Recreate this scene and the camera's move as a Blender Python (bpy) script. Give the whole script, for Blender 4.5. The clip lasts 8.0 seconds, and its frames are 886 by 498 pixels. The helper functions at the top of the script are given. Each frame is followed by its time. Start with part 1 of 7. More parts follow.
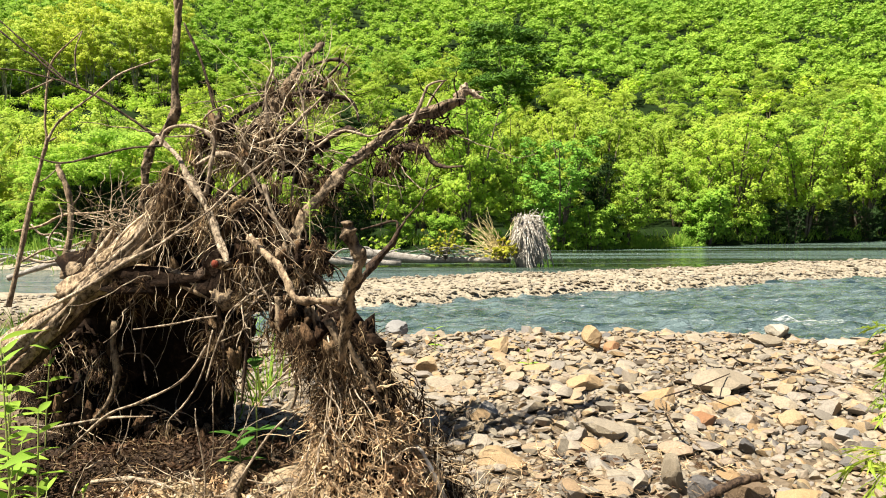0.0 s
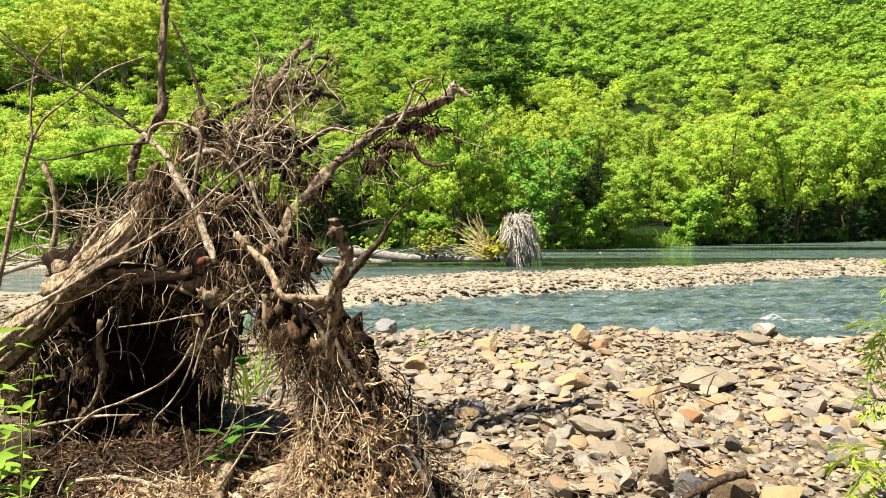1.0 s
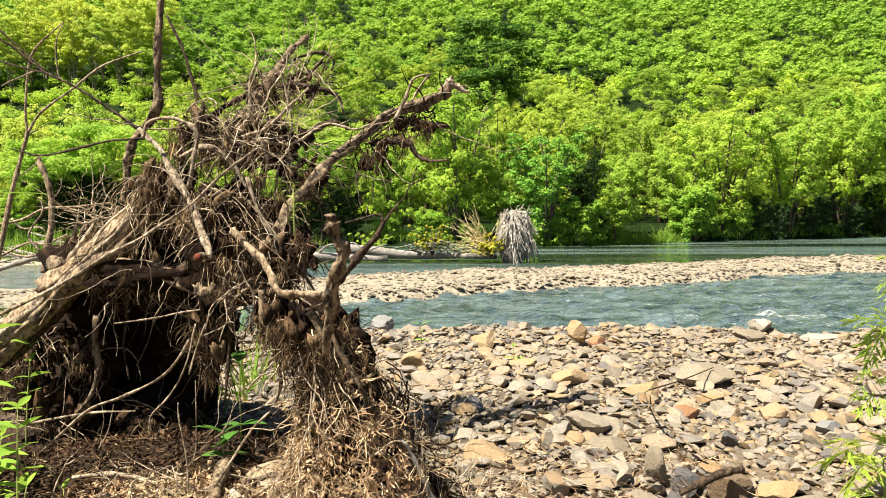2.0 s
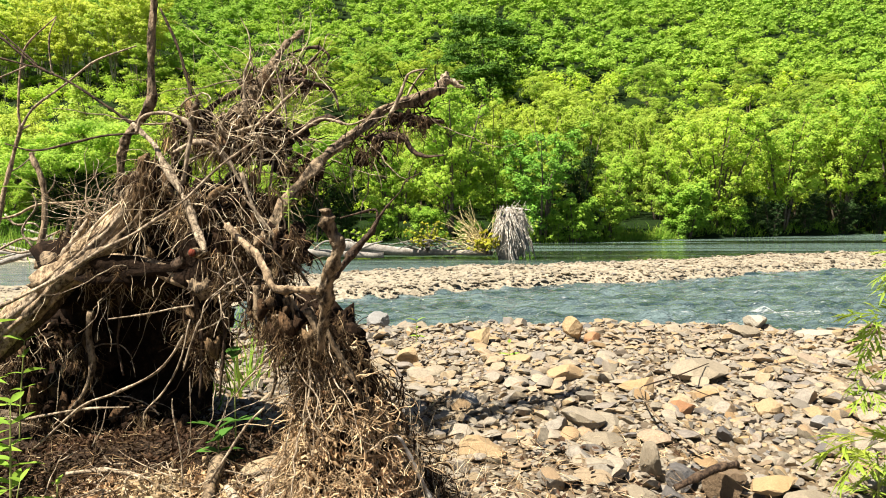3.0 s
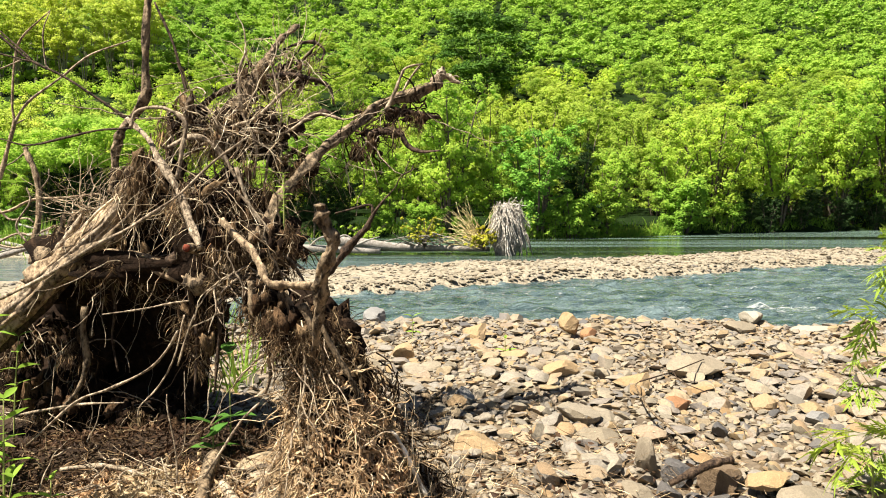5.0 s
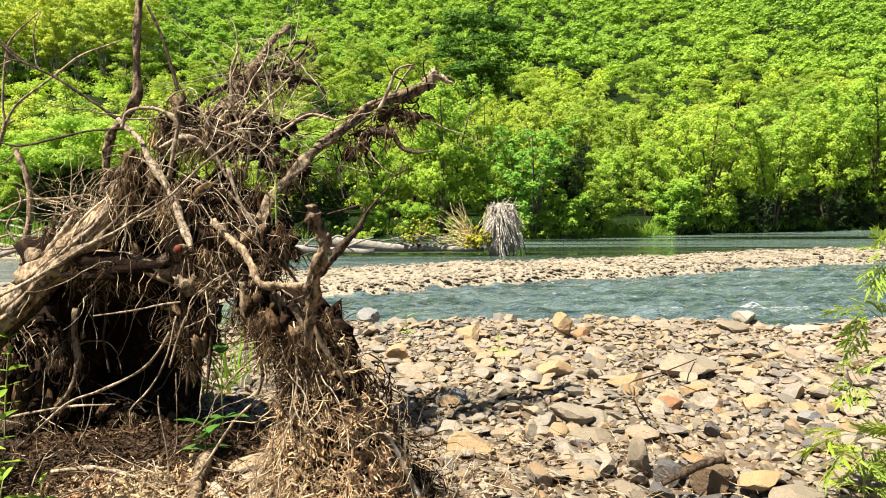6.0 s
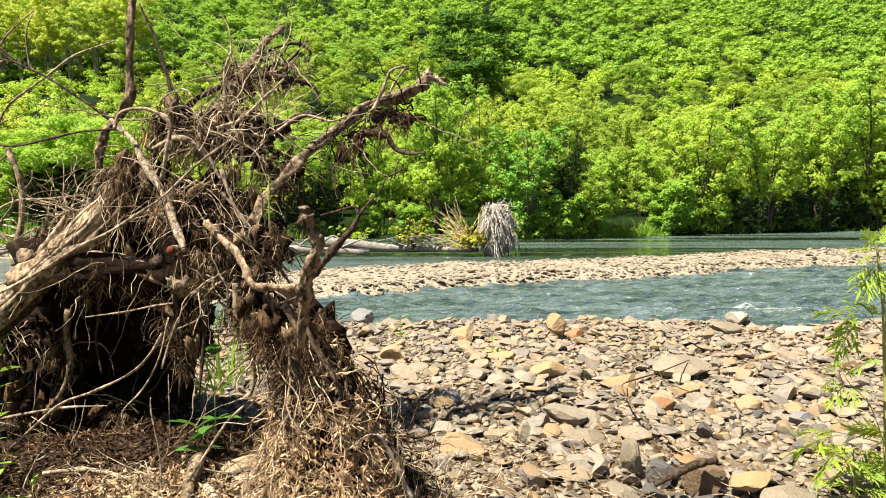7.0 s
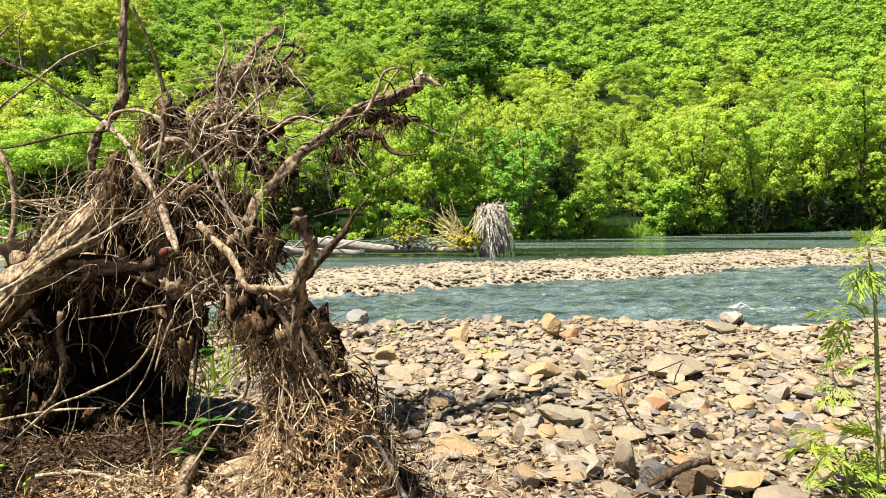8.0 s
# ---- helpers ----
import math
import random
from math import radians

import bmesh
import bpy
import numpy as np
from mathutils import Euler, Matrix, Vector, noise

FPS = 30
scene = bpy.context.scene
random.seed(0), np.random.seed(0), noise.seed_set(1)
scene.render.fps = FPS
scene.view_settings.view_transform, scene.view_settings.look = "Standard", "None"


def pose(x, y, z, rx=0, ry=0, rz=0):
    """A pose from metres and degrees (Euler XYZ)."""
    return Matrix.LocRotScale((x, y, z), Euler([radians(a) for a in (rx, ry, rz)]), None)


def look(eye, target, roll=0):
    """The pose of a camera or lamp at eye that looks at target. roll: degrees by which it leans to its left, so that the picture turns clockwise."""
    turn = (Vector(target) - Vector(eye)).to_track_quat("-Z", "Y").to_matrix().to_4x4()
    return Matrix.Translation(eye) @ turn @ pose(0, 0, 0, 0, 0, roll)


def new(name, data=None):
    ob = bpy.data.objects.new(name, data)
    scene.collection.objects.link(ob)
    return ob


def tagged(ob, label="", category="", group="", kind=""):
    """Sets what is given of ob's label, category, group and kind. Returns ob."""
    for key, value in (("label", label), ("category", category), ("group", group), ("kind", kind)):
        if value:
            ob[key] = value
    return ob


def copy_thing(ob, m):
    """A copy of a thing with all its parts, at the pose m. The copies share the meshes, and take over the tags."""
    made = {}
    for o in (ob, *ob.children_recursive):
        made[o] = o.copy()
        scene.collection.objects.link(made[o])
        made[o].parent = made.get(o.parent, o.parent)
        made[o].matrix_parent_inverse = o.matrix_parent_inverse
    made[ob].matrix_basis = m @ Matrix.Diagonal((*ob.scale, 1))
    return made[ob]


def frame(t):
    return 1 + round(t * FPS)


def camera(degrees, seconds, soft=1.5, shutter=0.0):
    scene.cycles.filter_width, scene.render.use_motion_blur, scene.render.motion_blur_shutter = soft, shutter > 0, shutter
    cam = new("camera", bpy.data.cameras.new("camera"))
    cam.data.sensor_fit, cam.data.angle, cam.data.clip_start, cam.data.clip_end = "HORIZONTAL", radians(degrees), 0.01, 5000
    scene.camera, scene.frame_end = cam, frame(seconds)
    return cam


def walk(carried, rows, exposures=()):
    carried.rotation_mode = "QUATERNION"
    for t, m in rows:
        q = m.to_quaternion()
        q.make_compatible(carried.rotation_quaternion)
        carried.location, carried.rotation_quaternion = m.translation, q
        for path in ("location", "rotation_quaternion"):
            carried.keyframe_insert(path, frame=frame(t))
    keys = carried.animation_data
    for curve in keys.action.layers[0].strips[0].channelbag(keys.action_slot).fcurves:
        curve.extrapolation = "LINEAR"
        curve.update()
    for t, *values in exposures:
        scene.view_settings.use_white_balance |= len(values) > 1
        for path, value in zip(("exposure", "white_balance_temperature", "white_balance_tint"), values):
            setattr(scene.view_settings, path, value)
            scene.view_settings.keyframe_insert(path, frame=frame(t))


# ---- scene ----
cam = camera(64.2, 8.0, soft=1.0)
PATH = [
    (0, (-0.016, -0.017, 1.525), (-0.073, 1.98, 1.44), -0.2),
    (0.5, (-0.009, -0.011, 1.523), (-0.047, 1.986, 1.438), -0.2),
    (1, (-0.002, -0.017, 1.517), (-0.032, 1.981, 1.43), -0.1),
    (1.5, (-0.005, -0.016, 1.516), (-0.031, 1.982, 1.425), -0.1),
    (3, (-0.002, -0.004, 1.503), (-0.01, 1.993, 1.398), -0.1),
    (3.5, (0.01, -0.007, 1.507), (0.004, 1.99, 1.401), -0.1),
    (4, (0.01, 0.002, 1.496), (0.007, 1.999, 1.386), -0.1),
    (4.5, (0.004, 0.003, 1.499), (0.001, 2.0, 1.382), -0.0),
    (6, (0.017, 0.006, 1.502), (0.033, 2.003, 1.386), -0.1),
    (6.5, (0.02, 0.003, 1.505), (0.046, 1.999, 1.389), 0.0),
    (7, (0.027, 0.002, 1.508), (0.057, 1.998, 1.393), -0.0),
    (7.5, (0.029, 0.003, 1.511), (0.063, 1.999, 1.396), -0.0),
    (8, (0.038, 0.0, 1.513), (0.08, 1.996, 1.399), -0.1),
]
walk(cam, [(t, look(eye, target, roll)) for t, eye, target, roll in PATH])

# world, sun and exposure
SUN = Vector((-0.40, -0.26, 0.879)).normalized()
world = bpy.data.worlds.new("sky")
scene.world = world
world.use_nodes = True
sky = world.node_tree.nodes.new("ShaderNodeTexSky")
sky.sky_type = "NISHITA"
sky.sun_disc = False
sky.sun_elevation = math.asin(SUN.z)
sky.sun_rotation = math.atan2(SUN.x, SUN.y) % (2 * math.pi)
back = world.node_tree.nodes["Background"]
back.inputs["Strength"].default_value = 0.037
world.node_tree.links.new(sky.outputs[0], back.inputs["Color"])
lamp = bpy.data.lights.new("sun", "SUN")
lamp.energy, lamp.angle, lamp.color = 6.5, radians(0.55), (1.0, 0.915, 0.78)
new("sun", lamp).matrix_basis = look(SUN * 60, (0, 0, 0))
scene.view_settings.exposure = 1.15


# materials
def nodes_of(name):
    m = bpy.data.materials.new(name)
    m.use_nodes = True
    t = m.node_tree
    return m, t, t.nodes["Principled BSDF"], t.nodes["Material Output"]


def node(t, kind, **values):
    n = t.nodes.new(kind)
    for key, value in values.items():
        n.inputs[key.replace("_", " ")].default_value = value
    return n


def noise_tex(t, scale, detail=4.0, rough=0.6, where=None):
    n = node(t, "ShaderNodeTexNoise", Scale=scale, Detail=detail, Roughness=rough)
    if where is not None:
        t.links.new(where, n.inputs["Vector"])
    return n


def ramp(t, source, stops):
    r = t.nodes.new("ShaderNodeValToRGB")
    e = r.color_ramp.elements
    while len(e) < len(stops):
        e.new(0.5)
    for slot, (place, colour) in zip(e, stops):
        slot.position, slot.color = place, (*colour, 1)
    t.links.new(source, r.inputs[0])
    return r.outputs["Color"]


def mixed(t, kind, factor, a, b):
    n = t.nodes.new("ShaderNodeMix")
    n.data_type, n.blend_type = "RGBA", kind
    for slot, value in ((0, factor), (6, a), (7, b)):
        if isinstance(value, bpy.types.NodeSocket):
            t.links.new(value, n.inputs[slot])
        elif slot:
            n.inputs[slot].default_value = (*value, 1)
        else:
            n.inputs[slot].default_value = value
    return n.outputs[2]


def bumped(t, bsdf, height, strength, distance):
    b = node(t, "ShaderNodeBump", Strength=strength, Distance=distance)
    t.links.new(height, b.inputs["Height"])
    t.links.new(b.outputs[0], bsdf.inputs["Normal"])


def local(t):
    return t.nodes.new("ShaderNodeTexCoord").outputs["Object"]


def world_place(t):
    return t.nodes.new("ShaderNodeNewGeometry").outputs["Position"]


def either_random(t):
    """One number per stone, whether it is an object or a piece of a joined mesh."""
    a = t.nodes.new("ShaderNodeNewGeometry").outputs["Random Per Island"]
    b = t.nodes.new("ShaderNodeObjectInfo").outputs["Random"]
    s = t.nodes.new("ShaderNodeMath")
    s.operation = "ADD"
    t.links.new(a, s.inputs[0]), t.links.new(b, s.inputs[1])
    f = t.nodes.new("ShaderNodeMath")
    f.operation = "FRACT"
    t.links.new(s.outputs[0], f.inputs[0])
    return f.outputs[0]


def stone_material(name, stops, rough=0.82):
    m, t, b, _ = nodes_of(name)
    where = local(t)
    base = ramp(t, either_random(t), stops)
    mottle = noise_tex(t, 14, 5, 0.65, where)
    veins = noise_tex(t, 60, 3, 0.7, where)
    c = mixed(t, "MULTIPLY", 0.55, base, ramp(t, mottle.outputs[0], [(0.3, (0.62, 0.58, 0.52)), (0.7, (1.06, 1.03, 0.95))]))
    c = mixed(t, "MULTIPLY", 0.6, c, ramp(t, veins.outputs[0], [(0.33, (0.52, 0.50, 0.47)), (0.58, (1.05, 1.04, 1.02))]))
    t.links.new(c, b.inputs["Base Color"])
    b.inputs["Roughness"].default_value = rough
    rugged = t.nodes.new("ShaderNodeMath")
    rugged.operation = "MULTIPLY_ADD"
    rugged.inputs[1].default_value = 0.35
    t.links.new(veins.outputs[0], rugged.inputs[0]), t.links.new(mottle.outputs[0], rugged.inputs[2])
    bumped(t, b, rugged.outputs[0], 0.8, 0.016)
    return m


STONE = stone_material("river stone", [(0.0, (0.193, 0.175, 0.149)), (0.10, (0.249, 0.221, 0.174)), (0.28, (0.287, 0.246, 0.180)),
                                       (0.42, (0.300, 0.218, 0.118)), (0.50, (0.226, 0.209, 0.188)), (0.62, (0.305, 0.267, 0.207)),
                                       (0.74, (0.310, 0.205, 0.100)), (0.80, (0.249, 0.218, 0.188)), (0.87, (0.105, 0.103, 0.106)), (0.92, (0.273, 0.246, 0.202)), (1.0, (0.244, 0.193, 0.146))])
STONE_BAR = stone_material("pale bar stone", [(0.0, (0.214, 0.190, 0.150)), (0.4, (0.258, 0.227, 0.172)), (0.6, (0.240, 0.195, 0.134)), (0.8, (0.280, 0.247, 0.192)), (0.92, (0.165, 0.157, 0.145)), (1.0, (0.245, 0.218, 0.174))])
STONE_WHITE = stone_material("whitish stone", [(0.0, (0.36, 0.335, 0.275)), (1.0, (0.39, 0.365, 0.31))])
STONE_PALE = stone_material("pale stone", [(0.0, (0.238, 0.204, 0.150)), (1.0, (0.272, 0.233, 0.175))])
STONE_OCHRE = stone_material("ochre stone", [(0.0, (0.385, 0.268, 0.140)), (1.0, (0.360, 0.272, 0.168))])
STONE_BROWN = stone_material("brown stone", [(0.0, (0.16, 0.11, 0.065)), (1.0, (0.19, 0.135, 0.085))])
STONE_RUST = stone_material("rusty stone", [(0.0, (0.302, 0.144, 0.065)), (1.0, (0.331, 0.187, 0.094))])
STONE_GREY = stone_material("grey stone", [(0.0, (0.216, 0.223, 0.230)), (1.0, (0.288, 0.281, 0.274))])
STONE_DARK = stone_material("dark cobble", [(0.0, (0.086, 0.086, 0.094)), (1.0, (0.130, 0.119, 0.112))], 0.6)


def leaf_material(name, colours, glow=0.45, patch=0.12):
    m, t, b, out = nodes_of(name)
    each = t.nodes.new("ShaderNodeNewGeometry").outputs["Random Per Island"]
    c = ramp(t, each, [(i / (len(colours) - 1), k) for i, k in enumerate(colours)])
    big = noise_tex(t, patch, 2, 0.5, world_place(t))
    c = mixed(t, "MULTIPLY", 0.6, c, ramp(t, big.outputs[0], [(0.35, (0.66, 0.80, 0.75)), (0.62, (1.22, 1.12, 0.95))]))
    t.links.new(c, b.inputs["Base Color"])
    b.inputs["Roughness"].default_value = 0.6
    b.inputs["Specular IOR Level"].default_value = 0.12
    tr = t.nodes.new("ShaderNodeBsdfTranslucent")
    t.links.new(c, tr.inputs["Color"])
    mix = t.nodes.new("ShaderNodeMixShader")
    mix.inputs[0].default_value = glow
    t.links.new(b.outputs[0], mix.inputs[1]), t.links.new(tr.outputs[0], mix.inputs[2])
    t.links.new(mix.outputs[0], out.inputs["Surface"])
    return m


LEAF_WILLOW = leaf_material("willow leaf", [(0.335, 0.510, 0.080), (0.415, 0.575, 0.088), (0.500, 0.650, 0.100)], 0.6, 0.13)
# Darker leaf tone that carries the shade along the far waterline.
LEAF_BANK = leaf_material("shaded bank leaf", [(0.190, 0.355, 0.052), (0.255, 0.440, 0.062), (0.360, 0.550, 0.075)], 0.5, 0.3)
LEAF_TREE = leaf_material("young tree leaf", [(0.331, 0.462, 0.072), (0.390, 0.510, 0.082), (0.457, 0.564, 0.094)], 0.58, 0.08)
LEAF_THICKET = leaf_material("valley thicket leaf", [(0.405, 0.575, 0.070), (0.480, 0.635, 0.078), (0.550, 0.690, 0.092)], 0.54, 0.06)
LEAF_OLIVE = leaf_material("yellowish catkin leaf", [(0.451, 0.565, 0.097), (0.517, 0.612, 0.110), (0.590, 0.656, 0.124)], 0.54, 0.1)
LEAF_DEEP = leaf_material("deep green willow leaf", [(0.150, 0.330, 0.055), (0.200, 0.405, 0.062), (0.260, 0.490, 0.072)], 0.4, 0.2)
# Shade of the hollows between far shrubs, put into a near-black leaf colour.
LEAF_SHADE = leaf_material("shade-dark leaf", [(0.021, 0.048, 0.015), (0.029, 0.062, 0.017), (0.044, 0.083, 0.022)], 0.15, 0.2)
LEAF_HILL = leaf_material("hill oak leaf", [(0.225, 0.395, 0.052), (0.280, 0.450, 0.060), (0.345, 0.510, 0.070)], 0.42, 0.03)
LEAF_PINE = leaf_material("dark crown leaf", [(0.040, 0.101, 0.015), (0.062, 0.143, 0.018), (0.107, 0.219, 0.026)], 0.12, 0.2)
LEAF_HERB = leaf_material("herb leaf", [(0.286, 0.396, 0.057), (0.370, 0.464, 0.071), (0.437, 0.516, 0.085)], 0.42, 2.0)
LEAF_LANCE = leaf_material("lance leaf", [(0.20, 0.36, 0.05), (0.27, 0.43, 0.06), (0.34, 0.48, 0.07)], 0.42, 2.0)
LEAF_BROAD = leaf_material("broad leaf", [(0.067, 0.179, 0.034), (0.112, 0.246, 0.045)], 0.4, 2.0)
LEAF_YELLOW = leaf_material("yellow leaf", [(0.336, 0.360, 0.032), (0.448, 0.432, 0.041), (0.384, 0.384, 0.050)], 0.35, 1.0)
GRASS = leaf_material("grass blade", [(0.134, 0.269, 0.034), (0.224, 0.381, 0.045), (0.336, 0.426, 0.078)], 0.4, 0.6)
# Litter darkened for the shade by the roots; LITTER_TAN is the sunlit tone.
LITTER = leaf_material("dead leaf", [(0.033, 0.018, 0.010), (0.075, 0.042, 0.024), (0.028, 0.014, 0.009), (0.130, 0.084, 0.052)], 0.15, 2.0)
LITTER_TAN = leaf_material("tan dead leaf", [(0.400, 0.255, 0.142), (0.600, 0.425, 0.265), (0.200, 0.118, 0.066), (0.700, 0.540, 0.370)], 0.2, 3.0)


def wood_material(name, dark, light, rough=0.85, scale=9.0, relief=0.7):
    m, t, b, _ = nodes_of(name)
    where = local(t)
    mapping = node(t, "ShaderNodeMapping")
    mapping.inputs["Scale"].default_value = (1, 1, 0.6)
    t.links.new(where, mapping.inputs["Vector"])
    grain = noise_tex(t, scale * 5, 5, 0.7, mapping.outputs[0])
    blotch = noise_tex(t, scale * 0.9, 4, 0.65, where)
    # Bark grain and patches; contrast widened to stand in for highlights and shade.
    c = ramp(t, grain.outputs[0], [(0.40, dark), (0.60, light)])
    c = mixed(t, "MULTIPLY", 0.7, c, ramp(t, blotch.outputs[0], [(0.36, (0.45, 0.40, 0.36)), (0.62, (1.18, 1.17, 1.15))]))
    t.links.new(c, b.inputs["Base Color"])
    b.inputs["Roughness"].default_value = rough
    b.inputs["Specular IOR Level"].default_value = 0.25
    bumped(t, b, grain.outputs[0], relief, 0.02)
    return m


BARK = wood_material("root bark", (0.030, 0.021, 0.013), (0.330, 0.250, 0.160), 0.85, 6.0, 1.0)
BARK_MID = wood_material("tan root bark", (0.130, 0.090, 0.055), (0.500, 0.385, 0.250), 0.85, 7.0, 0.9)
BARK_DARK = wood_material("dark root bark", (0.018, 0.011, 0.008), (0.115, 0.077, 0.050), 0.85, 8.0, 1.0)
BARK_PALE = wood_material("weathered pale wood", (0.120, 0.090, 0.060), (0.530, 0.435, 0.315), 0.85, 9.0, 0.8)
BARK_GREY = wood_material("bleached grey driftwood", (0.223, 0.205, 0.180), (0.372, 0.353, 0.322))
BARK_SLIM = wood_material("pale slim trunk bark", (0.16, 0.16, 0.11), (0.32, 0.32, 0.24))
BARK_TREE = wood_material("far tree bark", (0.080, 0.064, 0.048), (0.176, 0.144, 0.112))
CUT_RED = wood_material("red cut wood", (0.12, 0.025, 0.012), (0.22, 0.05, 0.025))


def fibre_material(name, colours):
    m, t, b, _ = nodes_of(name)
    each = t.nodes.new("ShaderNodeNewGeometry").outputs["Random Per Island"]
    c = ramp(t, each, [(i / (len(colours) - 1), k) for i, k in enumerate(colours)])
    blotch = noise_tex(t, 12, 3, 0.6, local(t))
    # Broad tone swings; their depth stands in for black gaps and lit strands.
    c = mixed(t, "MULTIPLY", 0.85, c, ramp(t, blotch.outputs[0], [(0.40, (0.22, 0.19, 0.17)), (0.52, (0.8, 0.78, 0.74)), (0.62, (1.5, 1.48, 1.4))]))
    t.links.new(c, b.inputs["Base Color"])
    b.inputs["Roughness"].default_value = 0.85
    b.inputs["Specular IOR Level"].default_value = 0.08
    return m


FIBRE_PALE = fibre_material("pale rootlet", [(0.400, 0.310, 0.210), (0.680, 0.580, 0.420), (0.500, 0.390, 0.265), (0.800, 0.725, 0.580)])
# Soil-dark, then lowered further in place of shade inside the tangle.
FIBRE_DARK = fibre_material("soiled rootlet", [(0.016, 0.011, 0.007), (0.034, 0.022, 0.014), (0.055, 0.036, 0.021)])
FIBRE_STRAW = fibre_material("straw-coloured rootlet", [(0.560, 0.400, 0.235), (0.760, 0.600, 0.395), (0.240, 0.150, 0.084), (0.660, 0.490, 0.300)])
# Its near-black entries carry the shade between hanging locks.
FIBRE_BEARD = fibre_material("earthy hanging fibre", [(0.018, 0.011, 0.006), (0.070, 0.044, 0.024), (0.200, 0.140, 0.080), (0.030, 0.018, 0.010)])
FIBRE_FAN = fibre_material("dry yellow twig", [(0.680, 0.560, 0.260), (0.820, 0.720, 0.400), (0.600, 0.490, 0.250)])
FIBRE_GREY = fibre_material("bleached fibre", [(0.580, 0.545, 0.490), (0.740, 0.705, 0.640), (0.470, 0.430, 0.380)])


def matted_material(name, colours):
    m, t, b, _ = nodes_of(name)
    each = t.nodes.new("ShaderNodeNewGeometry").outputs["Random Per Island"]
    c = ramp(t, each, [(i / (len(colours) - 1), k) for i, k in enumerate(colours)])
    mapping = node(t, "ShaderNodeMapping")
    mapping.inputs["Scale"].default_value = (1, 1, 0.16)
    t.links.new(local(t), mapping.inputs["Vector"])
    strands = noise_tex(t, 110, 4, 0.7, mapping.outputs[0])
    c = mixed(t, "MULTIPLY", 0.9, c, ramp(t, strands.outputs[0], [(0.34, (0.22, 0.20, 0.18)), (0.50, (0.85, 0.83, 0.80)), (0.66, (1.5, 1.47, 1.4))]))
    t.links.new(c, b.inputs["Base Color"])
    b.inputs["Roughness"].default_value = 0.9
    b.inputs["Specular IOR Level"].default_value = 0.15
    bumped(t, b, strands.outputs[0], 1.0, 0.03)
    return m


# Near-black and bright entries put shade and sunlight into the strands.
MATTED = fibre_material("matted root fibre", [(0.022, 0.013, 0.008), (0.215, 0.140, 0.078), (0.032, 0.019, 0.011), (0.430, 0.330, 0.200), (0.042, 0.025, 0.014), (0.270, 0.180, 0.100), (0.022, 0.014, 0.008)])
MATTED_STRAW = fibre_material("matted straw fibre", [(0.520, 0.365, 0.210), (0.730, 0.570, 0.370), (0.220, 0.136, 0.074), (0.820, 0.680, 0.480), (0.560, 0.390, 0.220)])


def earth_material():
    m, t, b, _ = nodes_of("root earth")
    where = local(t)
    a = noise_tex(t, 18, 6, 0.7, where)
    # Soil colour lowered to carry the black shade of the root hollow.
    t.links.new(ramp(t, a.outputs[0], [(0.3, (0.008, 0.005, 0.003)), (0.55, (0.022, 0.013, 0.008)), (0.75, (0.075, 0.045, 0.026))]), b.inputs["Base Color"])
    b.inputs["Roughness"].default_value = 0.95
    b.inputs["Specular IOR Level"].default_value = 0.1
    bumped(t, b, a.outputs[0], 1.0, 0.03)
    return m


EARTH = earth_material()
CLAY = matted_material("clay-caked root clod", [(0.030, 0.016, 0.009), (0.150, 0.090, 0.048), (0.050, 0.028, 0.015), (0.300, 0.205, 0.115), (0.085, 0.049, 0.026)])


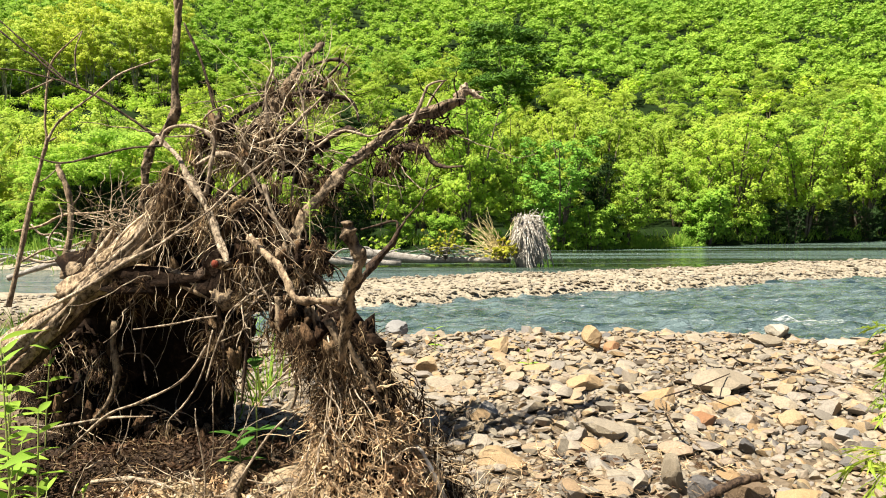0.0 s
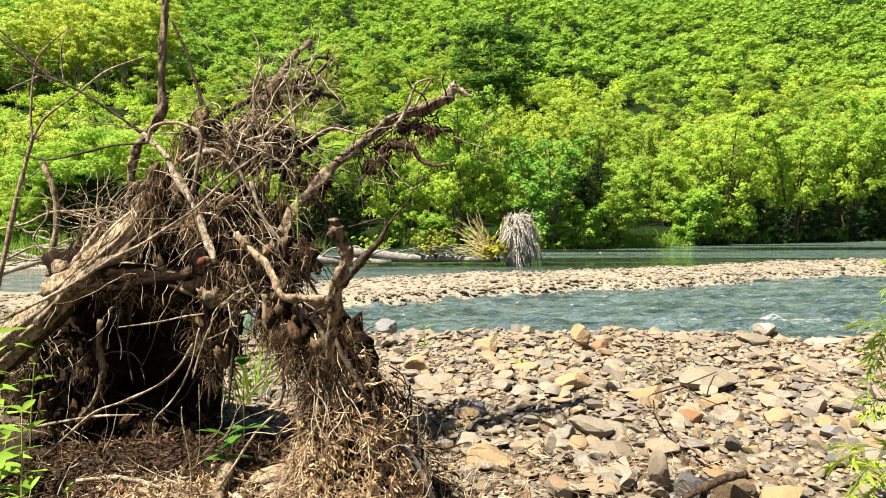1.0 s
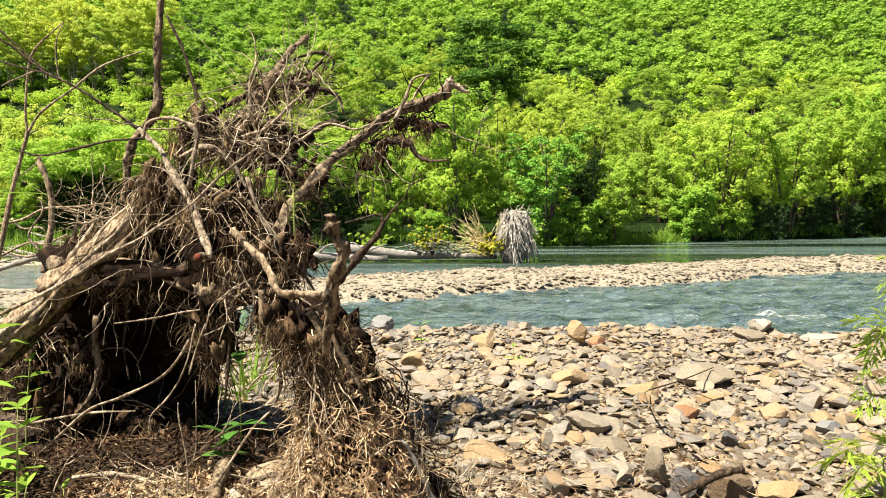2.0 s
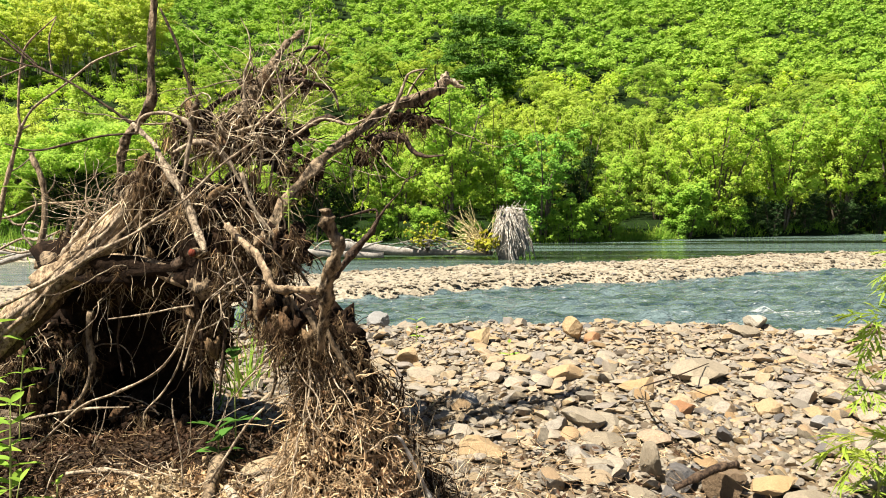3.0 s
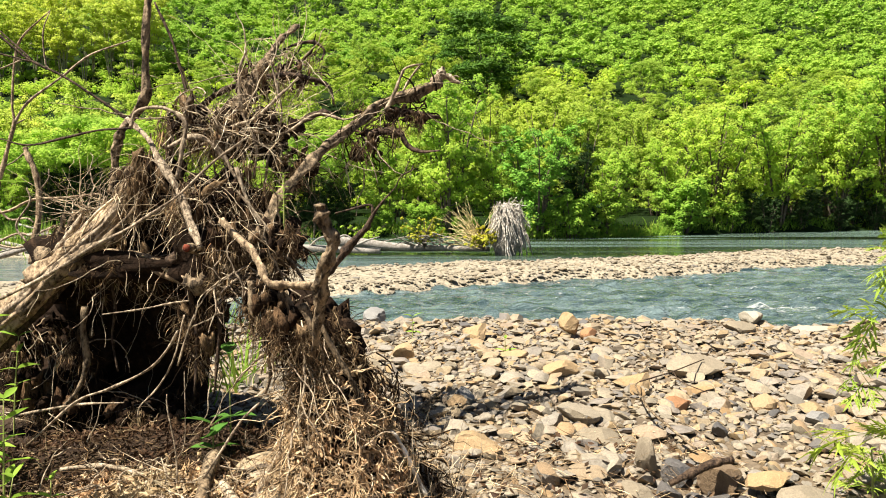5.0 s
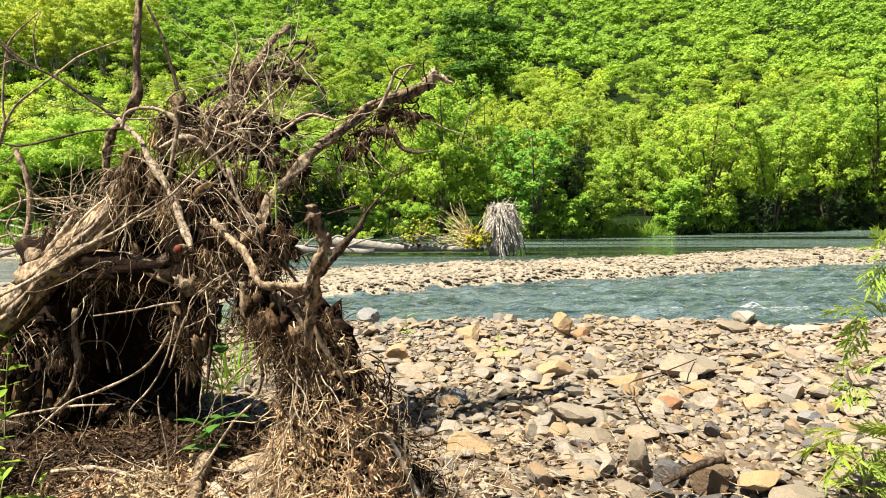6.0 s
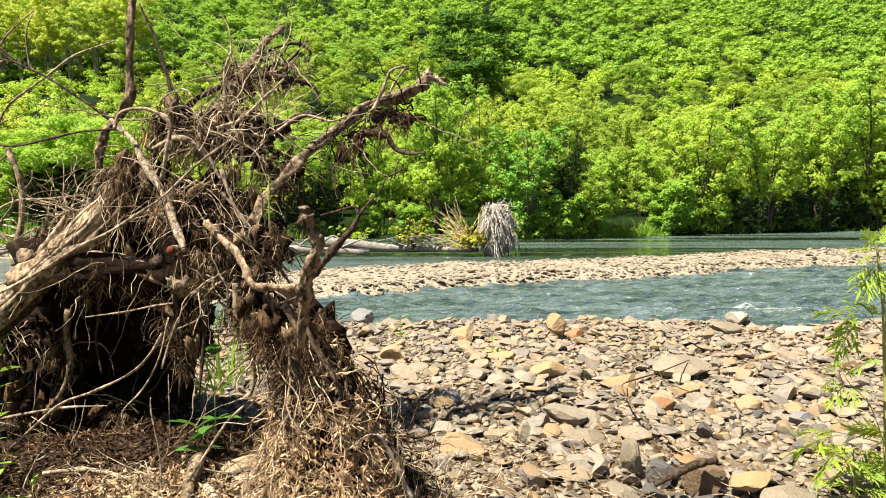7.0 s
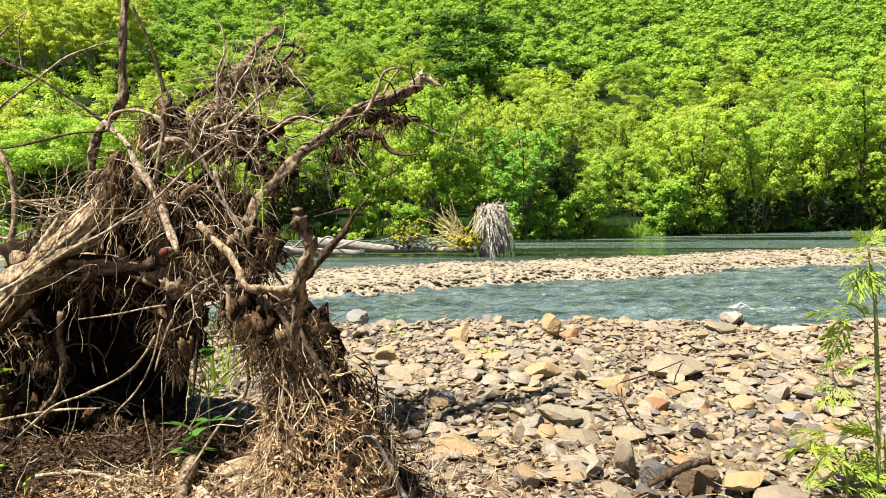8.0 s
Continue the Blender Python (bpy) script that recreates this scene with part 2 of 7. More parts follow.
def ground_material():
    m, t, b, _ = nodes_of("gravel and soil")
    where = world_place(t)
    cells = node(t, "ShaderNodeTexVoronoi", Scale=16.0)
    t.links.new(where, cells.inputs["Vector"])
    grit = noise_tex(t, 40, 4, 0.7, where)
    # Gravel kept dark to stand in for shadow in the stone gaps.
    c = ramp(t, cells.outputs["Color"], [(0.15, (0.075, 0.058, 0.042)), (0.5, (0.160, 0.130, 0.095)), (0.85, (0.12, 0.090, 0.056))])
    c = mixed(t, "MULTIPLY", 0.6, c, ramp(t, grit.outputs[0], [(0.3, (0.45, 0.42, 0.38)), (0.7, (1.1, 1.05, 1.0))]))
    split = t.nodes.new("ShaderNodeSeparateXYZ")
    t.links.new(where, split.inputs[0])
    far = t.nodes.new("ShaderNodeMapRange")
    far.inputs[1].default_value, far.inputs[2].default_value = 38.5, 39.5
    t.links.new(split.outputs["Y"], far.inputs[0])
    turf = noise_tex(t, 1.3, 4, 0.6, where)
    sandy = t.nodes.new("ShaderNodeMapRange")
    sandy.inputs[1].default_value, sandy.inputs[2].default_value = 11.8, 12.4
    t.links.new(split.outputs["Y"], sandy.inputs[0])
    c = mixed(t, "MIX", sandy.outputs[0], c, ramp(t, cells.outputs["Color"], [(0.15, (0.19, 0.165, 0.12)), (0.85, (0.33, 0.29, 0.22))]))
    # Near-black green, so gaps between the far crowns read as shadow.
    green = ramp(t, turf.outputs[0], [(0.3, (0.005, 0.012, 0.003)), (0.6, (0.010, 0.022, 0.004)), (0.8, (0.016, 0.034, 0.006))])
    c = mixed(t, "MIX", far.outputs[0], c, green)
    # Dark soil left of the roots, also standing in for shade there.
    patch = noise_tex(t, 2.2, 3, 0.6, where)
    side = t.nodes.new("ShaderNodeMath")
    side.operation = "MULTIPLY_ADD"
    side.inputs[1].default_value, side.inputs[2].default_value = 1.1, -1.5
    t.links.new(patch.outputs[0], side.inputs[0])
    dist = t.nodes.new("ShaderNodeMath")
    dist.operation = "SUBTRACT"
    t.links.new(side.outputs[0], dist.inputs[0]), t.links.new(split.outputs["X"], dist.inputs[1])
    shaded_soil = t.nodes.new("ShaderNodeMapRange")
    shaded_soil.inputs[1].default_value, shaded_soil.inputs[2].default_value = -0.1, 0.25
    t.links.new(dist.outputs[0], shaded_soil.inputs[0])
    near = t.nodes.new("ShaderNodeMapRange")
    near.inputs[1].default_value, near.inputs[2].default_value = 4.7, 5.3
    near.inputs[3].default_value, near.inputs[4].default_value = 1.0, 0.0
    t.links.new(split.outputs["Y"], near.inputs[0])
    behind = t.nodes.new("ShaderNodeMapRange")
    behind.inputs[1].default_value, behind.inputs[2].default_value = 1.6, 2.9
    t.links.new(split.outputs["Y"], behind.inputs[0])
    both = t.nodes.new("ShaderNodeMath")
    both.operation = "MULTIPLY"
    t.links.new(shaded_soil.outputs[0], both.inputs[0]), t.links.new(near.outputs[0], both.inputs[1])
    soil = t.nodes.new("ShaderNodeMath")
    soil.operation = "MULTIPLY"
    t.links.new(both.outputs[0], soil.inputs[0]), t.links.new(behind.outputs[0], soil.inputs[1])
    c = mixed(t, "MIX", soil.outputs[0], c, ramp(t, grit.outputs[0], [(0.3, (0.012, 0.008, 0.006)), (0.7, (0.045, 0.03, 0.02))]))
    t.links.new(c, b.inputs["Base Color"])
    b.inputs["Roughness"].default_value = 0.95
    b.inputs["Specular IOR Level"].default_value = 0.08
    bumped(t, b, cells.outputs["Distance"], 0.8, 0.03)
    return m


GROUND = ground_material()


WATER_Z = -0.30


def water_material():
    m, t, b, _ = nodes_of("river water")
    where = world_place(t)
    stretch = node(t, "ShaderNodeMapping")
    stretch.inputs["Scale"].default_value = (0.62, 2.1, 1.0)
    t.links.new(where, stretch.inputs["Vector"])
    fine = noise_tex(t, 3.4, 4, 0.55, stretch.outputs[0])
    ripple_tone = noise_tex(t, 1.8, 4, 0.6, stretch.outputs[0])
    # Light and dark of the ripples, painted into the base colour.
    c = ramp(t, ripple_tone.outputs[0], [(0.36, (0.030, 0.056, 0.060)), (0.64, (0.150, 0.208, 0.212))])
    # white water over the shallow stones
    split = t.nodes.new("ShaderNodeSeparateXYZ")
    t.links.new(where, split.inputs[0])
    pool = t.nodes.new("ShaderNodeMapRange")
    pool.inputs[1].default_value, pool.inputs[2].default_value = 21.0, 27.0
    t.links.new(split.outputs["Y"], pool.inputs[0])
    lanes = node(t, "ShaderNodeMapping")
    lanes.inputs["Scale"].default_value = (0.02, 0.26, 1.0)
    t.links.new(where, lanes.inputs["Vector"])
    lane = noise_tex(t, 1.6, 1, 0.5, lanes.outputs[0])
    # Pool reflections painted in: dark green for trees, teal for sky.
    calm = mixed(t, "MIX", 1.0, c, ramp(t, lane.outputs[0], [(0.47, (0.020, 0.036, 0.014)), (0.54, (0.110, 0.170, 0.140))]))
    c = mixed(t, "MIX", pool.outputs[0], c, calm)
    froth = noise_tex(t, 6.0, 6, 0.74, stretch.outputs[0])
    spots = t.nodes.new("ShaderNodeMapRange")
    spots.inputs[1].default_value, spots.inputs[2].default_value = 0.585, 0.68
    t.links.new(froth.outputs[0], spots.inputs[0])
    ledge = t.nodes.new("ShaderNodeVectorMath")
    ledge.operation = "SUBTRACT"
    t.links.new(where, ledge.inputs[0])
    ledge.inputs[1].default_value = (6.05, 12.5, WATER_Z)
    shape = t.nodes.new("ShaderNodeVectorMath")
    shape.operation = "MULTIPLY"
    t.links.new(ledge.outputs[0], shape.inputs[0])
    shape.inputs[1].default_value = (1.05, 2.6, 0.0)
    far_off = t.nodes.new("ShaderNodeVectorMath")
    far_off.operation = "LENGTH"
    t.links.new(shape.outputs[0], far_off.inputs[0])
    pull = t.nodes.new("ShaderNodeMapRange")
    pull.inputs[1].default_value, pull.inputs[2].default_value = 0.2, 1.2
    pull.inputs[3].default_value, pull.inputs[4].default_value = 0.17, 0.0
    t.links.new(far_off.outputs["Value"], pull.inputs[0])
    more = t.nodes.new("ShaderNodeMath")
    more.operation = "ADD"
    t.links.new(froth.outputs[0], more.inputs[0]), t.links.new(pull.outputs[0], more.inputs[1])
    t.links.new(more.outputs[0], spots.inputs[0])
    c = mixed(t, "MIX", spots.outputs[0], c, (0.45, 0.48, 0.48))
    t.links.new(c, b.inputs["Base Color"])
    b.inputs["Roughness"].default_value = 0.04
    b.inputs["IOR"].default_value = 1.38
    lively = t.nodes.new("ShaderNodeMapRange")
    lively.inputs[1].default_value, lively.inputs[2].default_value = 19.0, 27.0
    lively.inputs[3].default_value, lively.inputs[4].default_value = 1.0, 0.10
    t.links.new(split.outputs["Y"], lively.inputs[0])
    wide = node(t, "ShaderNodeMapping")
    wide.inputs["Scale"].default_value = (0.10, 0.34, 1.0)
    t.links.new(where, wide.inputs["Vector"])
    swell = noise_tex(t, 1.1, 4, 0.6, wide.outputs[0])
    height = t.nodes.new("ShaderNodeMath")
    height.operation = "MULTIPLY_ADD"
    t.links.new(pool.outputs[0], height.inputs[0]), t.links.new(swell.outputs[0], height.inputs[1])
    t.links.new(fine.outputs[0], height.inputs[2])
    boost = t.nodes.new("ShaderNodeMath")
    boost.operation = "MULTIPLY"
    boost.inputs[1].default_value = 10.0
    t.links.new(pool.outputs[0], boost.inputs[0])
    t.links.new(boost.outputs[0], height.inputs[0])
    ripple = noise_tex(t, 11.0, 3, 0.6, stretch.outputs[0])
    chop = t.nodes.new("ShaderNodeMath")
    chop.operation = "MULTIPLY_ADD"
    chop.inputs[1].default_value = 0.5
    t.links.new(ripple.outputs[0], chop.inputs[0]), t.links.new(height.outputs[0], chop.inputs[2])
    bumped(t, b, chop.outputs[0], 1.0, 0.30)
    breeze = t.nodes.new("ShaderNodeMapRange")
    breeze.inputs[1].default_value, breeze.inputs[2].default_value = 0.45, 0.52
    breeze.inputs[3].default_value, breeze.inputs[4].default_value = 0.1, 10.0
    t.links.new(lane.outputs[0], breeze.inputs[0])
    far_rough = t.nodes.new("ShaderNodeMath")
    far_rough.operation, far_rough.use_clamp = "MULTIPLY", True
    t.links.new(lively.outputs[0], far_rough.inputs[0]), t.links.new(breeze.outputs[0], far_rough.inputs[1])
    rough_mix = t.nodes.new("ShaderNodeMix")
    t.links.new(pool.outputs[0], rough_mix.inputs[0]), t.links.new(far_rough.outputs[0], rough_mix.inputs[3])
    rough_mix.inputs[2].default_value = 1.0
    t.links.new(rough_mix.outputs[0], b.inputs["Normal"].links[0].from_node.inputs["Strength"])
    return m


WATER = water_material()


# ---- building tools ----
rng = np.random.default_rng(7)


def mesh_of(name, verts, faces, material, smooth=True, worn=0.0):
    """A mesh from arrays: verts (n, 3), faces (m, 3) or (m, 4)."""
    verts, faces = np.asarray(verts, np.float32), np.asarray(faces, np.int32)
    me = bpy.data.meshes.new(name)
    k = faces.shape[1]
    me.vertices.add(len(verts)), me.loops.add(faces.size), me.polygons.add(len(faces))
    me.vertices.foreach_set("co", verts.ravel())
    me.loops.foreach_set("vertex_index", faces.ravel())
    me.polygons.foreach_set("loop_start", np.arange(0, faces.size, k, dtype=np.int32))
    me.polygons.foreach_set("use_smooth", np.full(len(faces), smooth))
    me.update(calc_edges=True)
    me.validate()
    me.materials.append(material)
    if smooth and worn:
        me.set_sharp_from_angle(angle=worn)
    return me


def part(name, me, parent, label=""):
    """One mesh object under a thing or a part."""
    ob = new(name, me)
    ob.parent = parent
    return tagged(ob, label)


def thing(name, label, category, group="", kind="", at=(0, 0, 0)):
    ob = new(name)
    ob.location = at
    return tagged(ob, label, category, group, kind)


class Heap:
    """Gathers pieces into one mesh."""

    def __init__(self):
        self.v, self.f, self.n = [], [], 0

    def add(self, v, f):
        self.v.append(v), self.f.append(np.asarray(f) + self.n)
        self.n += len(v)

    def mesh(self, name, material, smooth=True, worn=0.0):
        return mesh_of(name, np.concatenate(self.v), np.concatenate(self.f), material, smooth, worn)


def spline(points, steps):
    """Catmull-Rom through rows of any width."""
    p = np.asarray(points, float)
    p = np.vstack([2 * p[0] - p[1], p, 2 * p[-1] - p[-2]])
    out = []
    for i in range(1, len(p) - 2):
        a, b, c, d = p[i - 1:i + 3]
        for s in np.linspace(0, 1, steps, endpoint=False):
            out.append(0.5 * (2 * b + (c - a) * s + (2 * a - 5 * b + 4 * c - d) * s * s + (3 * b - a - 3 * c + d) * s ** 3))
    out.append(p[-2])
    return np.array(out)


def tube(path, radii, sides=8, knots=0.0, seed=0, caps=True):
    """Triangles of a limb along path; knots: how uneven its girth is."""
    path, radii = np.asarray(path, float), np.asarray(radii, float)
    r = np.random.default_rng(seed)
    n = len(path)
    tan = np.gradient(path, axis=0)
    tan /= np.linalg.norm(tan, axis=1, keepdims=True) + 1e-9
    up = np.array([0.31, 0.87, 0.38])
    a = np.cross(tan, up)
    a /= np.linalg.norm(a, axis=1, keepdims=True) + 1e-9
    b = np.cross(tan, a)
    ang = np.linspace(0, 2 * np.pi, sides, endpoint=False)
    lump = np.ones((n, sides))
    if knots:
        flute = 1 + knots * 0.5 * np.sin(ang * 3 + r.uniform(0, 6)) * np.sin(ang + r.uniform(0, 6)) + knots * r.normal(0, 0.30, sides)
        wander = r.normal(0, knots * 0.6, (n, sides))
        wander = (wander + np.roll(wander, 1, 0) + np.roll(wander, 1, 1) + np.roll(wander, -1, 0)) / 2.2
        lump = flute[None] * (1 + wander) * (1 + knots * 0.5 * np.sin(np.linspace(0, n * r.uniform(0.5, 1.1), n) + r.uniform(0, 6)))[:, None]
    rr = radii[:, None] * lump
    ring = path[:, None] + rr[..., None] * (np.cos(ang)[None, :, None] * a[:, None] + np.sin(ang)[None, :, None] * b[:, None])
    v = ring.reshape(-1, 3)
    i, j = np.meshgrid(np.arange(n - 1), np.arange(sides), indexing="ij")
    k = (j + 1) % sides
    q = [i * sides + j, i * sides + k, (i + 1) * sides + k, (i + 1) * sides + j]
    f = np.concatenate([np.stack([q[0], q[1], q[2]], -1).reshape(-1, 3), np.stack([q[0], q[2], q[3]], -1).reshape(-1, 3)])
    if caps:
        v = np.vstack([v, path[0], path[-1]])
        s = np.arange(sides)
        s2 = (s + 1) % sides
        f = np.vstack([f, np.stack([s2, s, np.full(sides, n * sides)], -1), np.stack([s + (n - 1) * sides, s2 + (n - 1) * sides, np.full(sides, n * sides + 1)], -1)])
    return v, f


def limb(points, sides=10, steps=6, knots=0.22, seed=0):
    """A limb through a few rows of x, y, z, radius."""
    s = spline(points, steps)
    return tube(s[:, :3], np.maximum(s[:, 3], 0.0012), sides, knots, seed)


def threads(heap, starts, ways, lengths, radii, curl=0.35, sag=0.0, knots=7, sides=3, r=rng, lump=0.0):
    """Thin wandering strands, all at once."""
    n = len(starts)
    p, d = np.array(starts, float), np.array(ways, float)
    d /= np.linalg.norm(d, axis=1, keepdims=True) + 1e-9
    step = np.asarray(lengths)[:, None] / (knots - 1)
    rows = [p.copy()]
    for _ in range(knots - 1):
        d = d + r.normal(0, curl, (n, 3)) + np.array([0, 0, -sag])
        d /= np.linalg.norm(d, axis=1, keepdims=True) + 1e-9
        p = p + d * step
        rows.append(p.copy())
    path = np.stack(rows, 1)
    taper = np.linspace(1, 0.35, knots)
    tan = np.gradient(path, axis=1)
    tan /= np.linalg.norm(tan, axis=2, keepdims=True) + 1e-9
    a = np.cross(tan, [0.31, 0.87, 0.38])
    a /= np.linalg.norm(a, axis=2, keepdims=True) + 1e-9
    b = np.cross(tan, a)
    ang = np.linspace(0, 2 * np.pi, sides, endpoint=False)
    rr = (np.asarray(radii)[:, None] * taper)[..., None, None]
    if lump:
        rr = rr * np.clip(r.normal(1, lump, (n, knots, sides, 1)), 0.25, 2.2)
        rr[:, -1] *= 0.3
    ring = path[:, :, None] + rr * (np.cos(ang)[None, None, :, None] * a[:, :, None] + np.sin(ang)[None, None, :, None] * b[:, :, None])
    v = ring.reshape(-1, 3)
    s, i, j = np.meshgrid(np.arange(n), np.arange(knots - 1), np.arange(sides), indexing="ij")
    k = (j + 1) % sides
    base = s * knots * sides
    q0, q1 = base + i * sides + j, base + i * sides + k
    q2, q3 = base + (i + 1) * sides + k, base + (i + 1) * sides + j
    f = np.concatenate([np.stack([q0, q1, q2], -1).reshape(-1, 3), np.stack([q0, q2, q3], -1).reshape(-1, 3)])
    heap.add(v, f)


def unit(n, r=rng):
    d = r.normal(0, 1, (n, 3))
    return d / np.linalg.norm(d, axis=1, keepdims=True)


def leaves(centres, sizes, r=rng, slim=0.5, flat=0.0, droop=0.0, out=None, loose=0.6, tri=False):
    """Folded leaf blades: verts and quads. flat: how far they lie level; out: the ways that they face, more or less."""
    n = len(centres)
    if out is not None:
        face = out + unit(n, r) * loose + [0, 0, 0.25]
        face /= np.linalg.norm(face, axis=1, keepdims=True) + 1e-9
        along = np.cross(face, unit(n, r))
        along /= np.linalg.norm(along, axis=1, keepdims=True) + 1e-9
        side = np.cross(along, face)
        s, c = np.asarray(sizes)[:, None], np.asarray(centres)
        v = np.stack([c - along * s * 0.5, c + side * s * slim * 0.5 - face * s * 0.06, c + along * s * 0.5, c - side * s * slim * 0.5 - face * s * 0.06], 1).reshape(-1, 3)
        if tri:
            v = np.stack([c + side * s * slim * 0.62 - along * s * 0.4, c + along * s * 0.6 - face * s * 0.1, c - side * s * slim * 0.62 - along * s * 0.4], 1).reshape(-1, 3)
            return v, np.arange(3 * n).reshape(n, 3)
        return v, np.arange(4 * n).reshape(n, 4)
    along = unit(n, r)
    along[:, 2] = along[:, 2] * (1 - flat) - droop
    along /= np.linalg.norm(along, axis=1, keepdims=True) + 1e-9
    other = unit(n, r)
    other[:, 2] *= (1 - flat)
    side = np.cross(along, other)
    side /= np.linalg.norm(side, axis=1, keepdims=True) + 1e-9
    if flat:
        side[:, 2] *= (1 - flat)
    up = np.cross(side, along)
    s = np.asarray(sizes)[:, None]
    c = np.asarray(centres)
    v = np.stack([c - along * s * 0.5, c + side * s * slim * 0.5 + up * s * 0.08, c + along * s * 0.5, c - side * s * slim * 0.5 + up * s * 0.08], 1).reshape(-1, 3)
    f = np.arange(4 * n).reshape(n, 4)
    return v, f


def ico(level):
    bm = bmesh.new()
    bmesh.ops.create_icosphere(bm, subdivisions=level, radius=1)
    v = np.array([x.co for x in bm.verts])
    f = np.array([[x.index for x in q.verts] for q in bm.faces])
    bm.free()
    return v, f


ICO = {k: ico(k) for k in (1, 2, 3)}


def stone_shape(level, seed, cuts=9):
    """A worn angular stone about one unit across: a ball cut by random planes."""
    r = np.random.default_rng(seed)
    v, f = ICO[level]
    v = v.copy()
    for _ in range(cuts):
        n = unit(1, r)[0]
        d = r.uniform(0.36, 0.78)
        over = v @ n - d
        v -= np.where(over > 0, over * 0.98, 0)[:, None] * n
    v *= np.array([1.0, r.uniform(0.55, 0.95), r.uniform(0.22, 0.55)])
    v += 0.012 * r.normal(0, 1, v.shape)
    return v * 0.5 / np.abs(v[:, 0]).max(), f


STONES = {k: [stone_shape(k, 100 * k + s, 7 + s % 5) for s in range(24)] for k in (1, 2, 3)}


def turned(n, r, tilt):
    """Random turns about the vertical with a lean of up to tilt radians."""
    out = []
    for _ in range(n):
        out.append(np.array(Euler((r.normal(0, tilt), r.normal(0, tilt), r.uniform(0, 6.3))).to_matrix()))
    return out


# ---- ground, river ----
def ramp01(x, a, b):
    s = np.clip((x - a) / (b - a), 0, 1)
    return s * s * (3 - 2 * s)




def shore(x):
    """Where the near bank meets the water."""
    return 9.85 + 0.18 * np.sin(x * 0.9 + 0.5) + 0.1 * np.sin(x * 2.3)


def bar_front(x):
    return 15.3 + 0.50 * x + 0.25 * np.sin(x * 0.8) + 0.12 * np.sin(x * 2.1 + 1)


def bar_back(x):
    return 20.9 + 0.45 * x + 0.4 * np.sin(x * 0.5 + 2)


def slant(u):
    """How much nearer or farther the far bank lies along a bearing x / y than at 50 m straight across."""
    return np.interp(u, [-0.7, -0.3, 0.139, 0.189, 0.267, 0.335, 0.51, 0.59, 0.75], [0.95, 0.86, 0.83, 0.84, 0.885, 0.955, 1.065, 1.14, 1.2])


def land(x, y):
    x, y = np.asarray(x, float), np.asarray(y, float)
    roll = 0.035 * np.sin(x * 1.7 + 0.4) * np.sin(y * 1.3) + 0.02 * np.sin(x * 3.9 + y * 2.7)
    near = roll - 0.13 * np.exp(-(((x - 1.30) / 0.34) ** 2 + ((y - 3.68) / 0.26) ** 2)) + 0.16 * np.exp(-(((x + 1.6) / 0.9) ** 2 + ((y - 4.1) / 0.6) ** 2))
    z = near - (near + 0.75) * ramp01(y, shore(x) - 0.8, shore(x) + 1.1)
    bed = ramp01(y, bar_front(x) - 0.5, bar_front(x) + 0.9) * (1 - ramp01(y, bar_back(x) - 0.9, bar_back(x) + 0.7))
    z = z + bed * (0.60 + 0.10 * np.sin((y - bar_front(x)) * 0.5) + roll)
    edge = (49.6 + 0.5 * np.sin(x * 0.21) + 0.3 * np.sin(x * 0.63)) * slant(x / np.maximum(y, 1.0))
    z = z + ramp01(y, edge - 1.2, edge + 0.9) * 1.15 + ramp01(y, 51, 62) * 0.7
    z = z + 0.75 * np.exp(-(((x + 15.5) / 4.5) ** 2 + ((y - 27.5) / 2.6) ** 2))
    rise = np.clip(y - 63 - 3 * np.sin(x * 0.02 + 1), 0, None)
    slope = 0.425 + 0.05 * np.sin(x * 0.013 + 0.7) + 0.04 * np.sin(x * 0.03 + y * 0.016)
    slope = slope + 0.06 * ramp01(-x, 20, 150)
    rise = rise - np.clip(rise - 195, 0, None) * ramp01(rise, 185, 260)
    return z + slope * rise * ramp01(rise, 0, 28)


def land_mesh():
    ys = np.concatenate([np.linspace(-300, -12, 8), np.arange(-10, 2, 1.0), np.arange(2, 12.5, 0.16), np.arange(12.5, 32, 0.4), np.arange(32, 38, 1.0),
                         np.arange(38, 60, 0.4), np.geomspace(60, 1500, 58)])
    half = np.concatenate([np.arange(0, 9, 0.18), np.arange(9, 24, 0.6), np.geomspace(24, 1500, 36)])
    xs = np.concatenate([-half[:0:-1], half])
    gx, gy = np.meshgrid(xs, ys)
    v = np.stack([gx, gy, land(gx, gy)], -1).reshape(-1, 3)
    w = len(xs)
    i, j = np.meshgrid(np.arange(len(ys) - 1), np.arange(w - 1), indexing="ij")
    a = i * w + j
    return mesh_of("ground", v, np.stack([a, a + 1, a + w + 1, a + w], -1).reshape(-1, 4), GROUND)


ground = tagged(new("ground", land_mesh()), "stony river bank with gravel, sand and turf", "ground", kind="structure")


